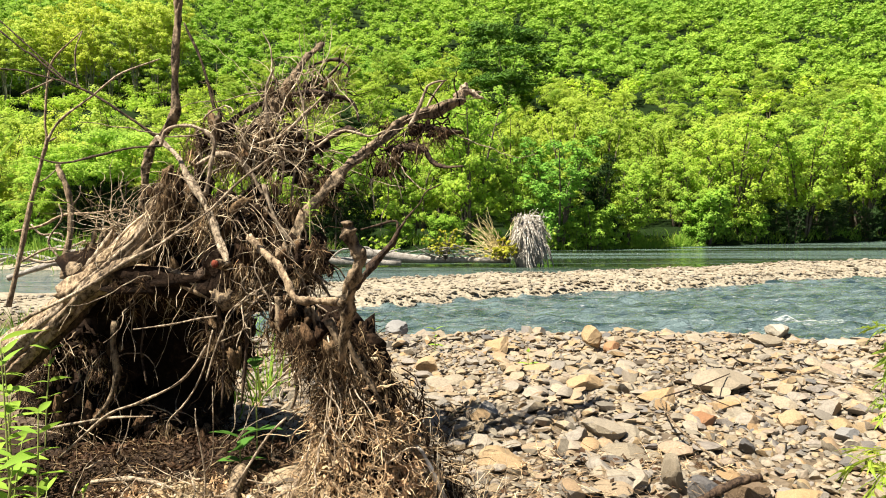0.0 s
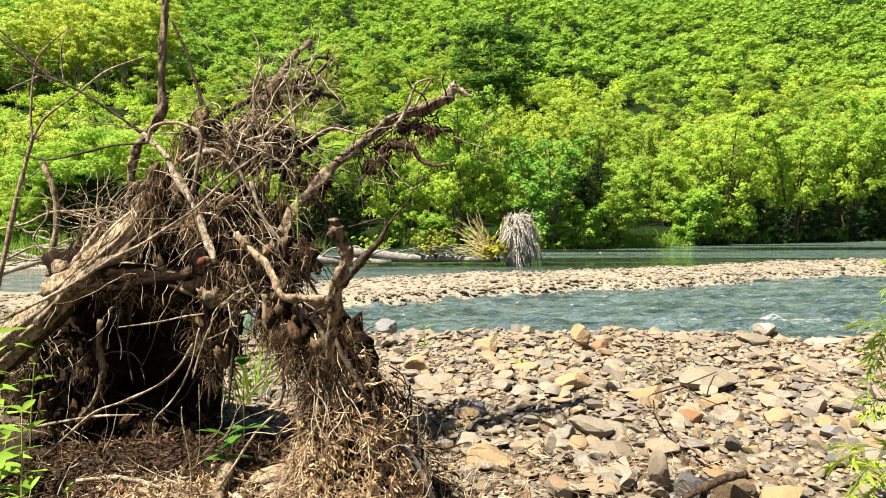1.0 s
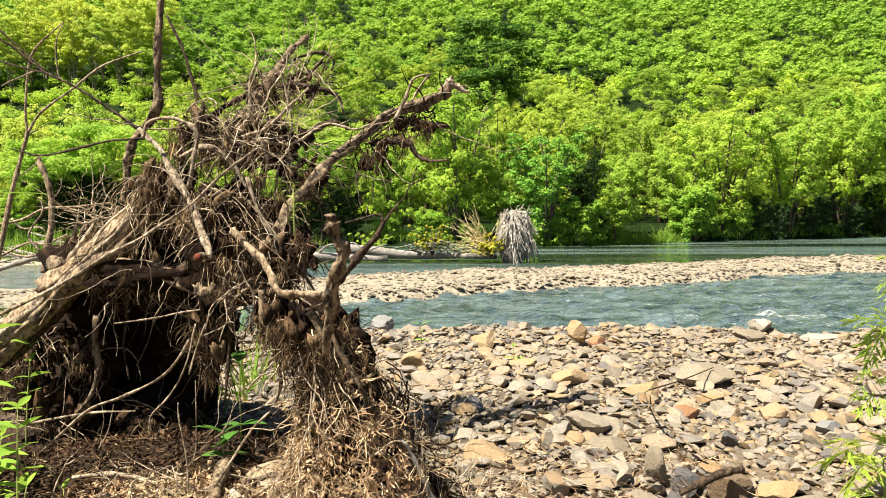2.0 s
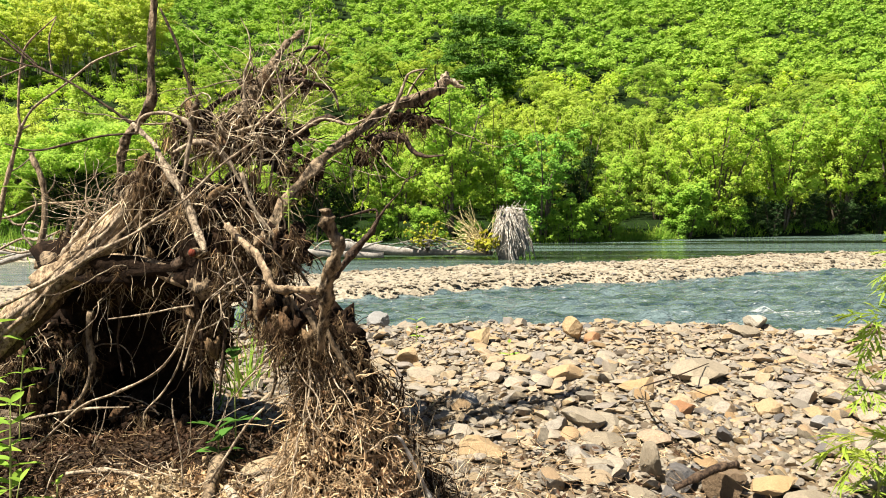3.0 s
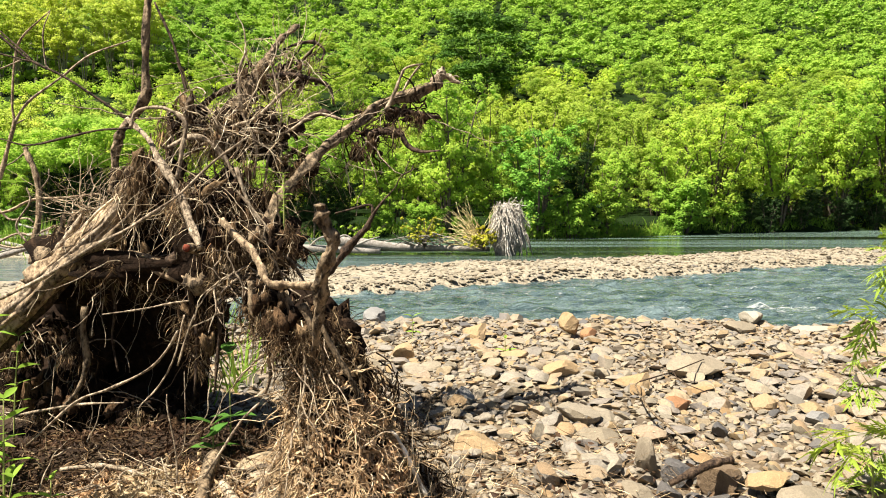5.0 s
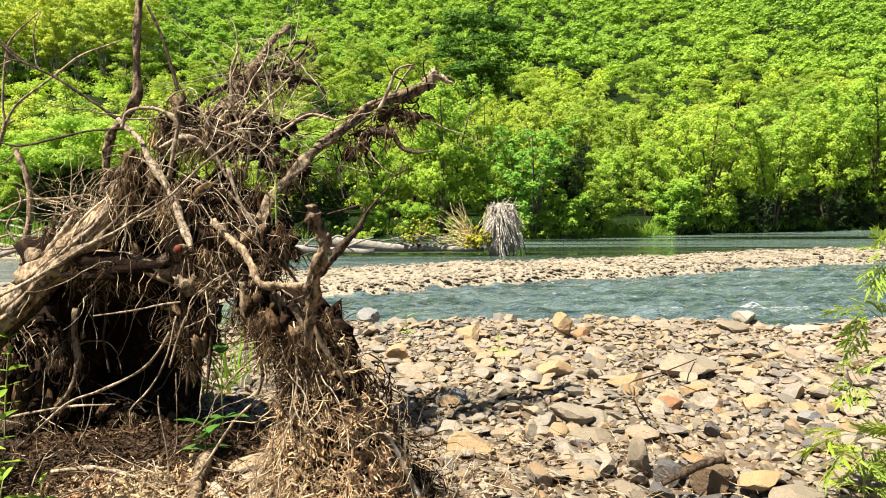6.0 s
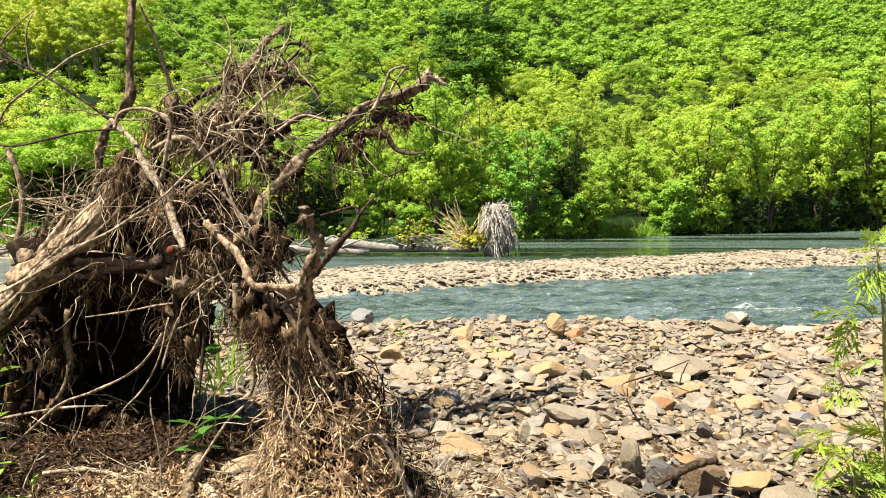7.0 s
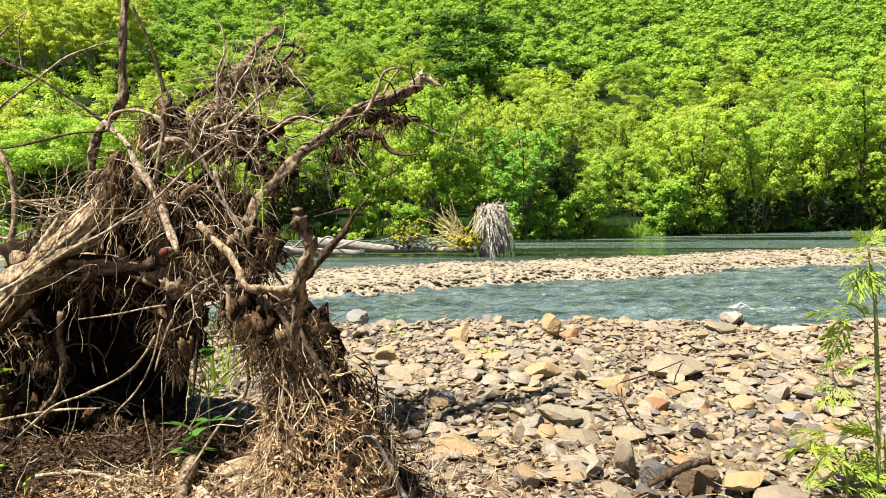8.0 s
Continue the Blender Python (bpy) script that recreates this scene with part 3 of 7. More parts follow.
def water_mesh():
    xs = np.concatenate([np.linspace(-140, -9, 12), np.arange(-6, 15, 0.085), np.arange(15, 24, 0.3), np.linspace(25, 140, 14)])
    ys = np.concatenate([np.arange(9.2, 18, 0.075), np.arange(18, 24, 0.15), np.arange(24, 62, 0.6)])
    gx, gy = np.meshgrid(xs, ys)
    r = np.random.default_rng(3)
    z = np.zeros_like(gx)
    for k in range(34):
        lam = 0.26 * 3.4 ** r.uniform(0, 1)
        th = r.normal(0.2, 0.75)
        warp = 0.5 * np.sin(gx * r.uniform(0.3, 1.2) + gy * r.uniform(0.3, 1.2) + r.uniform(0, 6))
        z += 0.0100 * lam * np.sin(2 * np.pi / lam * (gx * np.sin(th) + gy * np.cos(th)) + r.uniform(0, 6) + 2.5 * warp)
    lively = 0.9 + 0.6 * np.exp(-(((gx - 4.8) / 3.0) ** 2 + ((gy - 11.6) / 1.6) ** 2))
    calm = 1 - 0.94 * ramp01(gy, bar_front(gx), bar_front(gx) + 4)
    z = WATER_Z + (z + 4.0 * np.maximum(z, 0) ** 2) * lively * calm
    v = np.stack([gx, gy, z], -1).reshape(-1, 3)
    w = len(xs)
    i, j = np.meshgrid(np.arange(len(ys) - 1), np.arange(w - 1), indexing="ij")
    a = i * w + j
    return mesh_of("water", v, np.stack([a, a + 1, a + w + 1, a + w], -1).reshape(-1, 4), WATER)


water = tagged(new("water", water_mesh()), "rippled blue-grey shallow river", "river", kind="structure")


# ---- far bank woods ----
def woody(height, stems, lean, seed, reach=0.35, shoots=7, crown_from=0.15, twigs=True):
    """Stems with side shoots: (limb meshes, points where leaf clumps sit)."""
    r = np.random.default_rng(seed)
    wood, clumps = Heap(), []
    for s in range(stems):
        a = r.uniform(0, 6.3)
        h = height * r.uniform(0.72, 1.0)
        out = lean * h * r.uniform(0.4, 1.1)
        foot = np.array([math.cos(a), math.sin(a), 0]) * 0.25 * (stems > 1)
        top = foot + np.array([math.cos(a) * out, math.sin(a) * out, h])
        mid = foot * 1.2 + (top - foot) * np.array([0.35, 0.35, 0.55]) + r.normal(0, 0.12, 3)
        thick = 0.012 * h + 0.02
        path = spline([foot - np.array([0, 0, 0.3]), mid, top], 5)
        v, f = tube(path, np.linspace(thick, 0.015, len(path)), 5, 0.1, seed + s)
        wood.add(v, f)
        for k in range(shoots):
            u = crown_from + (1 - crown_from) * (k + r.uniform(0, 1)) / shoots
            p = path[min(int(u * len(path)), len(path) - 1)]
            b = r.uniform(0, 6.3)
            length = reach * h * ((1.15 - u * 0.75) if crown_from < 0.35 else (0.55 + 0.6 * math.sin(math.pi * (u - crown_from) / (1 - crown_from)))) * r.uniform(0.5, 1.1)
            q = p + np.array([math.cos(b) * length, math.sin(b) * length, length * r.uniform(0.25, 0.8)])
            v, f = tube(spline([p, (p + q) / 2 - [0, 0, 0.06 * length], q], 2), np.linspace(thick * 0.4, 0.008, 5), 3, caps=False)
            if twigs:
                wood.add(v, f)
            for w in np.linspace(0.35, 1.05, max(2, int(length / 0.7) + 1)):
                clumps.append((p + (q - p) * w, 0.36 + 0.25 * length * 0.35))
        clumps.append((top, 0.4))
    return wood, clumps


def puffs(centres, radii, per, size, r, flat=0.75, core=0.62, away=None, slim=0.7):
    """Leaf clumps: each a shaded inner mass under a loose shell of leaves that face up and out. Verts and triangles."""
    c, w = np.asarray(centres, float), np.asarray(radii, float)
    n = len(c)
    d = unit(n * per, r)
    d[:, 2] = np.where(d[:, 2] < -0.35, -d[:, 2], d[:, 2])
    squash = np.array([1, 1, flat])
    p = np.repeat(c, per, 0) + d * np.repeat(w, per)[:, None] * squash * r.uniform(0.62, 1.12, (n * per, 1))
    face = d if away is None else d + np.repeat(away, per, 0) * 0.4
    v, f = leaves(p, size * r.uniform(0.55, 1.35, len(p)), r, slim, out=face, loose=0.5, tri=True)
    v0 = np.array([(1, 0, 0), (0, 1, 0), (-1, 0, 0), (0, -1, 0), (0, 0, 1), (0, 0, -1)], float)
    f0 = np.array([(0, 1, 4), (1, 2, 4), (2, 3, 4), (3, 0, 4), (1, 0, 5), (2, 1, 5), (3, 2, 5), (0, 3, 5)])
    inner = c[:, None] + v0[None] * (w[:, None] * core * r.uniform(0.75, 1.15, (n, len(v0))))[..., None] * squash
    return np.vstack([v, inner.reshape(-1, 3)]), np.vstack([f, (f0[None] + (len(v0) * np.arange(n))[:, None, None]).reshape(-1, 3) + len(v)])


def crown(clumps, per, size, seed, tall=0.8):
    r = np.random.default_rng(seed + 900)
    c = np.array([k[0] for k in clumps])
    w = np.array([k[1] for k in clumps]) * r.uniform(0.55, 1.15, len(clumps))
    keep = c[:, 2] > 0.1
    c, w = c[keep], w[keep]
    away = c - c.mean(0) * np.array([1, 1, 0.6])
    away /= np.linalg.norm(away, axis=1, keepdims=True) + 1e-9
    return puffs(c, w, per, size, r, tall, 0.42, away)


def lobed(height, wide, lobes, stems, per, size, seed, bare=0.45, flat=0.5, girth=0.014, boughs=True):
    """A spreading tree: trunks, limbs and leaf pads: (wood, blades)."""
    r = np.random.default_rng(seed)
    wood, pts, out = Heap(), [], []
    tops = []
    for k in range(stems):
        a = r.uniform(0, 6.3)
        t = np.array([math.cos(a) * wide * 0.25 * (stems > 1), math.sin(a) * wide * 0.25 * (stems > 1), height * bare * r.uniform(0.9, 1.2)])
        v, f = tube(spline([(0.2 * math.cos(a), 0.2 * math.sin(a), -0.4), t * [0.4, 0.4, 0.5] + r.normal(0, 0.1, 3), t], 5), np.linspace(girth * height, girth * 0.55 * height, 11), 6, 0.1, seed + k)
        wood.add(v, f)
        tops.append(t)
    for k in range(lobes):
        u = r.uniform(0, 1)
        a = k * 2.4 + r.uniform(-0.4, 0.4)
        reach = wide * (0.25 + 0.75 * math.sin(math.pi * (0.15 + 0.75 * u))) * r.uniform(0.45, 0.95)
        c = np.array([math.cos(a) * reach, math.sin(a) * reach, height * (bare + (0.97 - bare) * u)])
        t = tops[k % stems]
        v, f = tube(spline([t * [1, 1, 0.9], (t + c) / 2 + [0, 0, -0.2], c], 2), np.linspace(girth * 0.42 * height, 0.012, 5), 3, caps=False)
        if boughs and k % 3 == 0:
            wood.add(v, f)
        rad = wide * r.uniform(0.26, 0.44)
        d = unit(6, r)
        d[:, 2] = np.abs(d[:, 2])
        pts.append(c + d * rad * np.array([1, 1, flat]) * r.uniform(0.5, 0.95, (6, 1)))
        out.append(rad * r.uniform(0.32, 0.55, 6))
    return wood, puffs(np.concatenate(pts), np.concatenate(out), per, size, r, 0.65, 0.42)


def make_tree(name, label, category, group, wood, blades, leaf, at, bark=None):
    top = thing(name, label, category, group, at=at)
    part("trunk", wood.mesh("trunk", bark or BARK_TREE), top)
    part("crown", mesh_of("crown", *blades, leaf, False), top)
    return top


def sow(kinds, spots, sink=0.1):
    """Copies of the given trees at rows of x, y, size."""
    used = set()
    for i, (x, y, s) in enumerate(spots):
        k = i % len(kinds)
        m = Matrix.Translation((x, y, float(land(x, y)) - sink)) @ Matrix.Rotation(i * 2.4, 4, "Z") @ Matrix.Diagonal((s, s, s * (0.92 + 0.16 * ((i * 7) % 5) / 4), 1))
        if k in used:
            copy_thing(kinds[k], m)
        else:
            kinds[k].matrix_basis = m
            used.add(k)


def on_bank(spots):
    """Moves rows of x, y, size from the straight line across onto the slanting bank."""
    return [(x * k, y * k, s * k) for x, y, s in spots for k in (float(slant(x / y)),)]


shrubs, pale_shrubs = [], []
for k in range(6):
    wood, clumps = woody(7.0, 10, 0.38, 40 + k, 0.30, 10, 0.10 if k % 2 == 0 else 0.18)
    shrubs.append(make_tree("willow_shrub", "bright green many-stemmed willow shrub on the far bank", "shrub", "willow shrubs on the far bank",
                            wood, crown(clumps, 56, 0.135, k), LEAF_WILLOW if k else LEAF_DEEP, (0, 55, 0)))
for k in range(4):
    wood, clumps = woody(8.0, 8, 0.30, 140 + k, 0.28, 9, 0.15, False)
    pale_shrubs.append(make_tree("pale_shrub", "yellow-green tall shrub behind the willows", "shrub", "tall shrubs behind the willows",
                                 wood, crown(clumps, 46, 0.155, 60 + k, 0.95), LEAF_TREE, (0, 60, 0)))
olive_shrubs = []
for k in range(2):
    wood, clumps = woody(8.0, 8, 0.30, 150 + k, 0.28, 9, 0.10, False)
    olive_shrubs.append(make_tree("olive_shrub", "pale yellowish tall shrub behind the willows", "shrub", "yellowish shrubs behind the willows",
                                  wood, crown(clumps, 44, 0.155, 80 + k, 1.0), LEAF_OLIVE, (0, 60, 0)))
r = np.random.default_rng(21)
spots, deep = [], []
for x in np.arange(-39, 43, 3.9):
    spot = (x + r.uniform(-0.9, 0.9), 50.3 + r.uniform(-0.4, 0.8), r.uniform(0.86, 1.22))
    if 6 < x < 10.5:
        deep.append((spot[0] - 0.6, spot[1] - 0.1, spot[2] * 1.04))
    elif not (abs(x + 25) < 3.2 or abs(x + 9) < 1.96):
        spots.append(spot if spot[0] > -24 else (spot[0], spot[1], spot[2] * 0.72))
r.shuffle(spots)
sow(shrubs[1:], on_bank(spots))
sow(shrubs[:1], on_bank(deep))
# Shrubs coloured as shade, set where the far bank has dark hollows.
shade_shrubs = []
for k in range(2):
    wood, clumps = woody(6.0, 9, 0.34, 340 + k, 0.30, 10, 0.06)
    shade_shrubs.append(make_tree("shade_shrub", "dense shrub on the far bank, leaves darkened to stand for shade", "shrub", "alder shrubs on the far bank",
                            wood, crown(clumps, 56, 0.125, 340 + k), LEAF_SHADE, (0, 50, 0)))
sow(shade_shrubs, on_bank([(-28.0, 50.4, 0.85), (-26.0, 50.2, 0.95), (-24.0, 50.0, 0.95), (-22.4, 50.2, 0.85), (-10.4, 50.0, 0.80), (-8.8, 49.9, 0.85), (-7.2, 50.0, 0.80), (9.6, 50.6, 1.0),
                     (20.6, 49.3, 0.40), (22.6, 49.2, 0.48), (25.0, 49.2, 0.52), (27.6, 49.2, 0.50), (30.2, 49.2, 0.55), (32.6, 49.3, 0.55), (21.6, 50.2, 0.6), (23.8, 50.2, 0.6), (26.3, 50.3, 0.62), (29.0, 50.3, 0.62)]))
# Willow canopies added to cast shade on the dark shrubs below.
shade_crowns = []
for k in range(2):
    wood, blade = lobed(8.6, 3.9, 46, 1, 60, 0.14, 360 + k, 0.60, 0.5, 0.012, False)
    shade_crowns.append(make_tree("spreading_willow", "bright green willow, its spreading crown added to shade the bank below", "tree", "spreading willows on the far bank", wood, blade, LEAF_WILLOW, (0, 50, 0)))
sow(shade_crowns, on_bank([(-27.8, 49.2, 0.95), (-23.6, 49.0, 1.0), (-8.9, 49.2, 0.95)]))
rows = [(x + r.uniform(-1.5, 1.5), 57.0 + r.uniform(-1, 1.5), r.uniform(0.9, 1.2)) for x in np.arange(-44, 46, 4.0)]
rows += [(x + r.uniform(-1.5, 1.5), 62.5 + r.uniform(-1, 1.5), r.uniform(0.9, 1.15)) for x in np.arange(-48, 50, 6.0)]
r.shuffle(rows)
fill = [(x + r.uniform(-1, 1), y + r.uniform(-1.2, 1.2), r.uniform(0.75, 0.95)) for y in (67, 73) for x in np.arange(-0.72 * y, -0.30 * y, 4.2)]
sow(olive_shrubs, [p for p in rows if p[0] < -9] + fill)
sow(pale_shrubs, [p for p in rows if p[0] >= -9])

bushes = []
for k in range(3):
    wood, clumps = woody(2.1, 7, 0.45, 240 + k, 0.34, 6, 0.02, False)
    bushes.append(make_tree("bank_bush", "low bush overhanging the far waterline, shade put into its leaf colour", "bush", "low bushes on the far waterline",
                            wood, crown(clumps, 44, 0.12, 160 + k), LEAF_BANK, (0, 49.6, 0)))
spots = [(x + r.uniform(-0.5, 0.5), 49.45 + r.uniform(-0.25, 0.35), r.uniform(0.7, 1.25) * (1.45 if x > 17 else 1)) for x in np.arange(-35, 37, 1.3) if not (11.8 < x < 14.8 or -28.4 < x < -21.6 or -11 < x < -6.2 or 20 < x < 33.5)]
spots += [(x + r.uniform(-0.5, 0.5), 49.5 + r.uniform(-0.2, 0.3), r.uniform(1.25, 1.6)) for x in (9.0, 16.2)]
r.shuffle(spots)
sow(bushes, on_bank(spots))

trees = []
for k in range(5):
    wood, blade = lobed(11.5, 3.9, 34, 3 if k % 2 else 2, 40, 0.18, 70 + k, 0.36, 0.75)
    trees.append(make_tree("young_tree", "yellow-green slender young tree with a bare thin trunk", "tree", "slender trees at the foot of the hill",
                           wood, blade, LEAF_TREE, (0, 66, 0)))
spots = []
for row, y in enumerate((70, 77, 84, 91, 99)):
    for x in np.arange(-0.72 * y - 4, 0.72 * y + 4, 6.0):
        if (x > -0.42 * y or y < 75) and (y < 95 or x < 0.05 * y):
            spots.append((x + r.uniform(-2, 2), y + r.uniform(-2.5, 2.5), r.uniform(0.72, 1.05) * (0.74 if y > 88 else 1)))
spots = [p for p in spots if abs(p[0] - 0.06 * p[1]) > 5.5 or p[1] > 93 or p[1] < 73]
r.shuffle(spots)
sow(trees, spots)

tall = []
for k in range(3):
    wood, blade = lobed(13.5, 3.0, 30, 5, 36, 0.19, 170 + k, 0.42, 0.8, 0.0062)
    tall.append(make_tree("tall_tree", "slim tall tree with bare grey trunks and a high crown", "tree", "slim tall trees on the slope",
                          wood, blade, LEAF_OLIVE, (0, 108, 0), BARK_SLIM))
spots = [(f * y + r.uniform(-1, 1), y + r.uniform(-1.5, 1.5), r.uniform(0.85, 1.1)) for y in (101, 106, 111) for f in np.arange(-0.70, -0.40, 0.026)]
r.shuffle(spots)
sow(tall, spots)

wood, blade = lobed(13.5, 5.6, 48, 1, 60, 0.24, 99, 0.24, 0.6)
dark_tree = make_tree("dark_tree", "dark green spreading tree standing out of the woods", "tree", "", wood, blade, LEAF_PINE, (0, 0, 0))
dark_tree.matrix_basis = pose(5.4, 92, float(land(5.4, 92)) - 0.5) @ Matrix.Diagonal((1.05, 1.0, 0.9, 1))
for x, y, size in ((62, 190, 0.9), (74, 196, 1.0), (88, 200, 0.9), (104, 190, 0.8)):
    copy_thing(dark_tree, pose(x, y, float(land(x, y)) - 0.5, 0, 0, x * 9) @ Matrix.Diagonal((size, size, size, 1)))


def hillside():
    """Oak crowns over the slope and the thicket below them, as masses of leaf sprays."""
    r = np.random.default_rng(5)
    heaps, y = ([], []), 64.0
    while y < 262:
        low = y < 100
        gap = 3.0 if low else 2.9 if y < 128 else 4.1 + 0.004 * y
        for x in np.arange(-0.68 * y - 4, 0.68 * y + 4, gap):
            slim_wood = 99 < y < 118 and x < -0.42 * y
            cx, cy = x + r.uniform(-0.5, 0.5) * gap, y + r.uniform(-0.5, 0.5) * gap
            rad = gap * (r.uniform(0.5, 0.8) if low else r.uniform(0.42, 0.62) if slim_wood else r.uniform(0.52, 0.86) if y < 128 else r.uniform(0.50, 0.76))
            base = float(land(cx, cy)) + rad * (r.uniform(0.3, 1.3) if low else r.uniform(0.5, 1.7))
            count = 8 if y < 128 else 12
            lobes = unit(count, r)
            lobes[:, 2] = np.abs(lobes[:, 2]) * (0.9 if y < 128 else 1.1) - 0.15
            lobes *= rad * r.uniform(0.45, 0.85, (count, 1)) if y < 128 else rad * r.uniform(0.7, 0.85, (count, 1))
            heaps[0 if low else 1].append(np.column_stack([lobes + [cx, cy, base], rad * r.uniform(0.26, 0.52 if y < 128 else 0.40, count)]))
        y += gap * 0.9
    low, high = (np.concatenate(k) for k in heaps)
    far = high[:, 1] > 165
    v1, f1 = puffs(high[~far, :3], high[~far, 3], 30, 0.29, r, 0.75, 0.55)
    v2, f2 = puffs(high[far, :3], high[far, 3], 20, 0.39, r, 0.75, 0.6)
    forest = mesh_of("hillside_forest", np.vstack([v1, v2]), np.vstack([f1, f2 + len(v1)]), LEAF_HILL, False)
    return forest, mesh_of("valley_thicket", *puffs(low[:, :3], low[:, 3], 40, 0.17, r, 0.8, 0.42), LEAF_THICKET, False)


oak_mesh, thicket_mesh = hillside()
tagged(new("hillside_forest", oak_mesh), "dense fresh green oak forest covering the hillside", "forest", kind="stuff")
tagged(new("valley_thicket", thicket_mesh), "yellow-green undergrowth at the foot of the hill", "thicket", kind="stuff")


def blades(spots, lengths, r, lean=0.35, width=0.012):
    n = len(spots)
    d = r.normal(0, lean, (n, 3)) + [0, 0, 1]
    d /= np.linalg.norm(d, axis=1, keepdims=True)
    side = np.cross(d, unit(n, r))
    side /= np.linalg.norm(side, axis=1, keepdims=True)
    L = np.asarray(lengths)[:, None]
    w = width * L
    bend = r.normal(0, 0.16, (n, 3)) * L * [1, 1, 0.3]
    s = np.asarray(spots)
    mid, tip = s + d * L * 0.55 + bend * 0.3, s + d * L + bend - [0, 0, 0.04]
    v = np.stack([s - side * w, s + side * w, mid + side * w * 0.8, mid - side * w * 0.8, tip + side * w * 0.1, tip - side * w * 0.1], 1).reshape(-1, 3)
    k = 6 * np.arange(n)[:, None]
    return v, np.concatenate([k + [0, 1, 2, 3], k + [3, 2, 4, 5]])


def far_grass():
    r = np.random.default_rng(8)
    n = 11000
    x = np.where(r.uniform(0, 1, n) < 0.35, r.normal(13.5, 1.8, n), r.uniform(-42, 46, n))
    y = 49.0 + np.abs(r.normal(0, 0.6, n))
    k = slant(x / y)
    x, y = x * k, y * k
    s = np.stack([x, y, land(x, y) - 0.05], -1)
    return mesh_of("bank_grass", *blades(s, r.uniform(0.2, 0.75, n), r, 0.4, 0.05), GRASS, False)


tagged(new("bank_grass", far_grass()), "tall fresh grass along the far waterline", "grass", kind="stuff")


# ---- stones ----
def scatter(spots, sizes, r, levels, tilt=0.22, sink=0.18, pick=24):
    h = Heap()
    turns = turned(len(spots), r, tilt)
    for i, ((x, y), s) in enumerate(zip(spots, sizes)):
        v, f = STONES[levels][r.integers(pick)]
        q = v @ turns[i].T * s
        h.add(q + [x, y, float(land(x, y)) + 0.16 * s - sink * s * 0.5 + 0.02 * s * r.normal()], f)
    return h


def bank_spots(spacing, x0, x1, y0, y1, r):
    out = []
    for y in np.arange(y0, y1, spacing):
        for x in np.arange(x0, x1, spacing):
            p, q = x + r.uniform(-0.45, 0.45) * spacing, y + r.uniform(-0.45, 0.45) * spacing
            if abs(p) < 0.72 * q + 0.5 and q < shore(p) + 0.15 and p > -0.95 + 0.1 * math.sin(q * 5) - max(0, q - 4.25) * 1.7:
                out.append((p, q))
    return out


r = np.random.default_rng(11)
pebble_spots = bank_spots(0.072, -4.2, 8.2, 3.3, 10.6, r)
pebbles = scatter(pebble_spots, r.uniform(0.045, 0.10, len(pebble_spots)), r, 1, 0.4, 0.3)
part("pebbles", pebbles.mesh("pebbles", STONE, False), ground, "tan and grey river pebbles")["kind"] = "stuff"
all_spots = bank_spots(0.098, -5.0, 8.0, 3.4, 10.5, r)
near = [p for p in all_spots if p[1] < 5.6 and p[0] > -0.6]
r.shuffle(near)
near = near[:290]
chosen = set(near)
rest = [p for p in all_spots if p not in chosen]
cobbles = scatter([p for p in rest if p[1] < 7.6], np.clip(r.lognormal(math.log(0.090), 0.52, len(rest)), 0.05, 0.25), r, 2, 0.17, 0.0)
cobbles_far = scatter([p for p in rest if p[1] >= 7.6], np.clip(r.lognormal(math.log(0.096), 0.52, len(rest)), 0.055, 0.25), r, 1, 0.17, 0.0)
cobbles.add(np.concatenate(cobbles_far.v), np.concatenate(cobbles_far.f))
part("cobbles", cobbles.mesh("cobbles", STONE, True, 0.45), ground, "angular tan, cream and grey river cobbles")["kind"] = "stuff"

bar_spots = []
for y in np.arange(10, 34, 0.2):
    for x in np.arange(-9, 26, 0.2):
        p, q = x + r.uniform(-0.11, 0.11), y + r.uniform(-0.11, 0.11)
        if bar_front(p) - 0.55 < q < bar_back(p) + 0.1 and abs(p) < 0.72 * q + 1:
            bar_spots.append((p, q))
for x in np.arange(-9, 26, 0.15):
    for k in range(12):
        p, q = x + r.uniform(-0.1, 0.1), bar_front(x) - 0.65 + 0.15 * k + r.uniform(-0.08, 0.08)
        if abs(p) < 0.72 * q + 1:
            bar_spots.append((p, q))
bar = scatter(bar_spots, np.clip(r.lognormal(math.log(0.098), 0.45, len(bar_spots)), 0.055, 0.30), r, 1, 0.08, 0.16)
part("bar_stones", bar.mesh("bar_stones", STONE_BAR, False), ground, "pale stones of the gravel bar")["kind"] = "stuff"

loose = [(x, y) for x, y in zip(r.uniform(-4, 5, 1500), r.uniform(-4, 3.4, 1500))]
part("loose_gravel", scatter(loose, r.uniform(0.05, 0.16, len(loose)), r, 1, 0.3, 0.1).mesh("loose_gravel", STONE, False), ground, "scattered tan stones on the bank")["kind"] = "stuff"
STONE_MESHES = [mesh_of("stone", *STONES[2][k], STONE, True, 0.45) for k in range(24)]
for i, (x, y) in enumerate(near):
    s = float(np.clip(r.lognormal(math.log(0.10), 0.45), 0.06, 0.22))
    ob = part("stone", STONE_MESHES[i % 24], ground)
    ob.matrix_basis = pose(x, y, float(land(x, y)) + 0.17 * s, r.normal(0, 10), r.normal(0, 10), r.uniform(0, 360)) @ Matrix.Diagonal((s, s, s, 1))


# ---- uprooted tree ----
tree = thing("uprooted_tree", "fallen uprooted tree with a tangled brown root plate on the bank", "fallen tree")
wood_count = 0


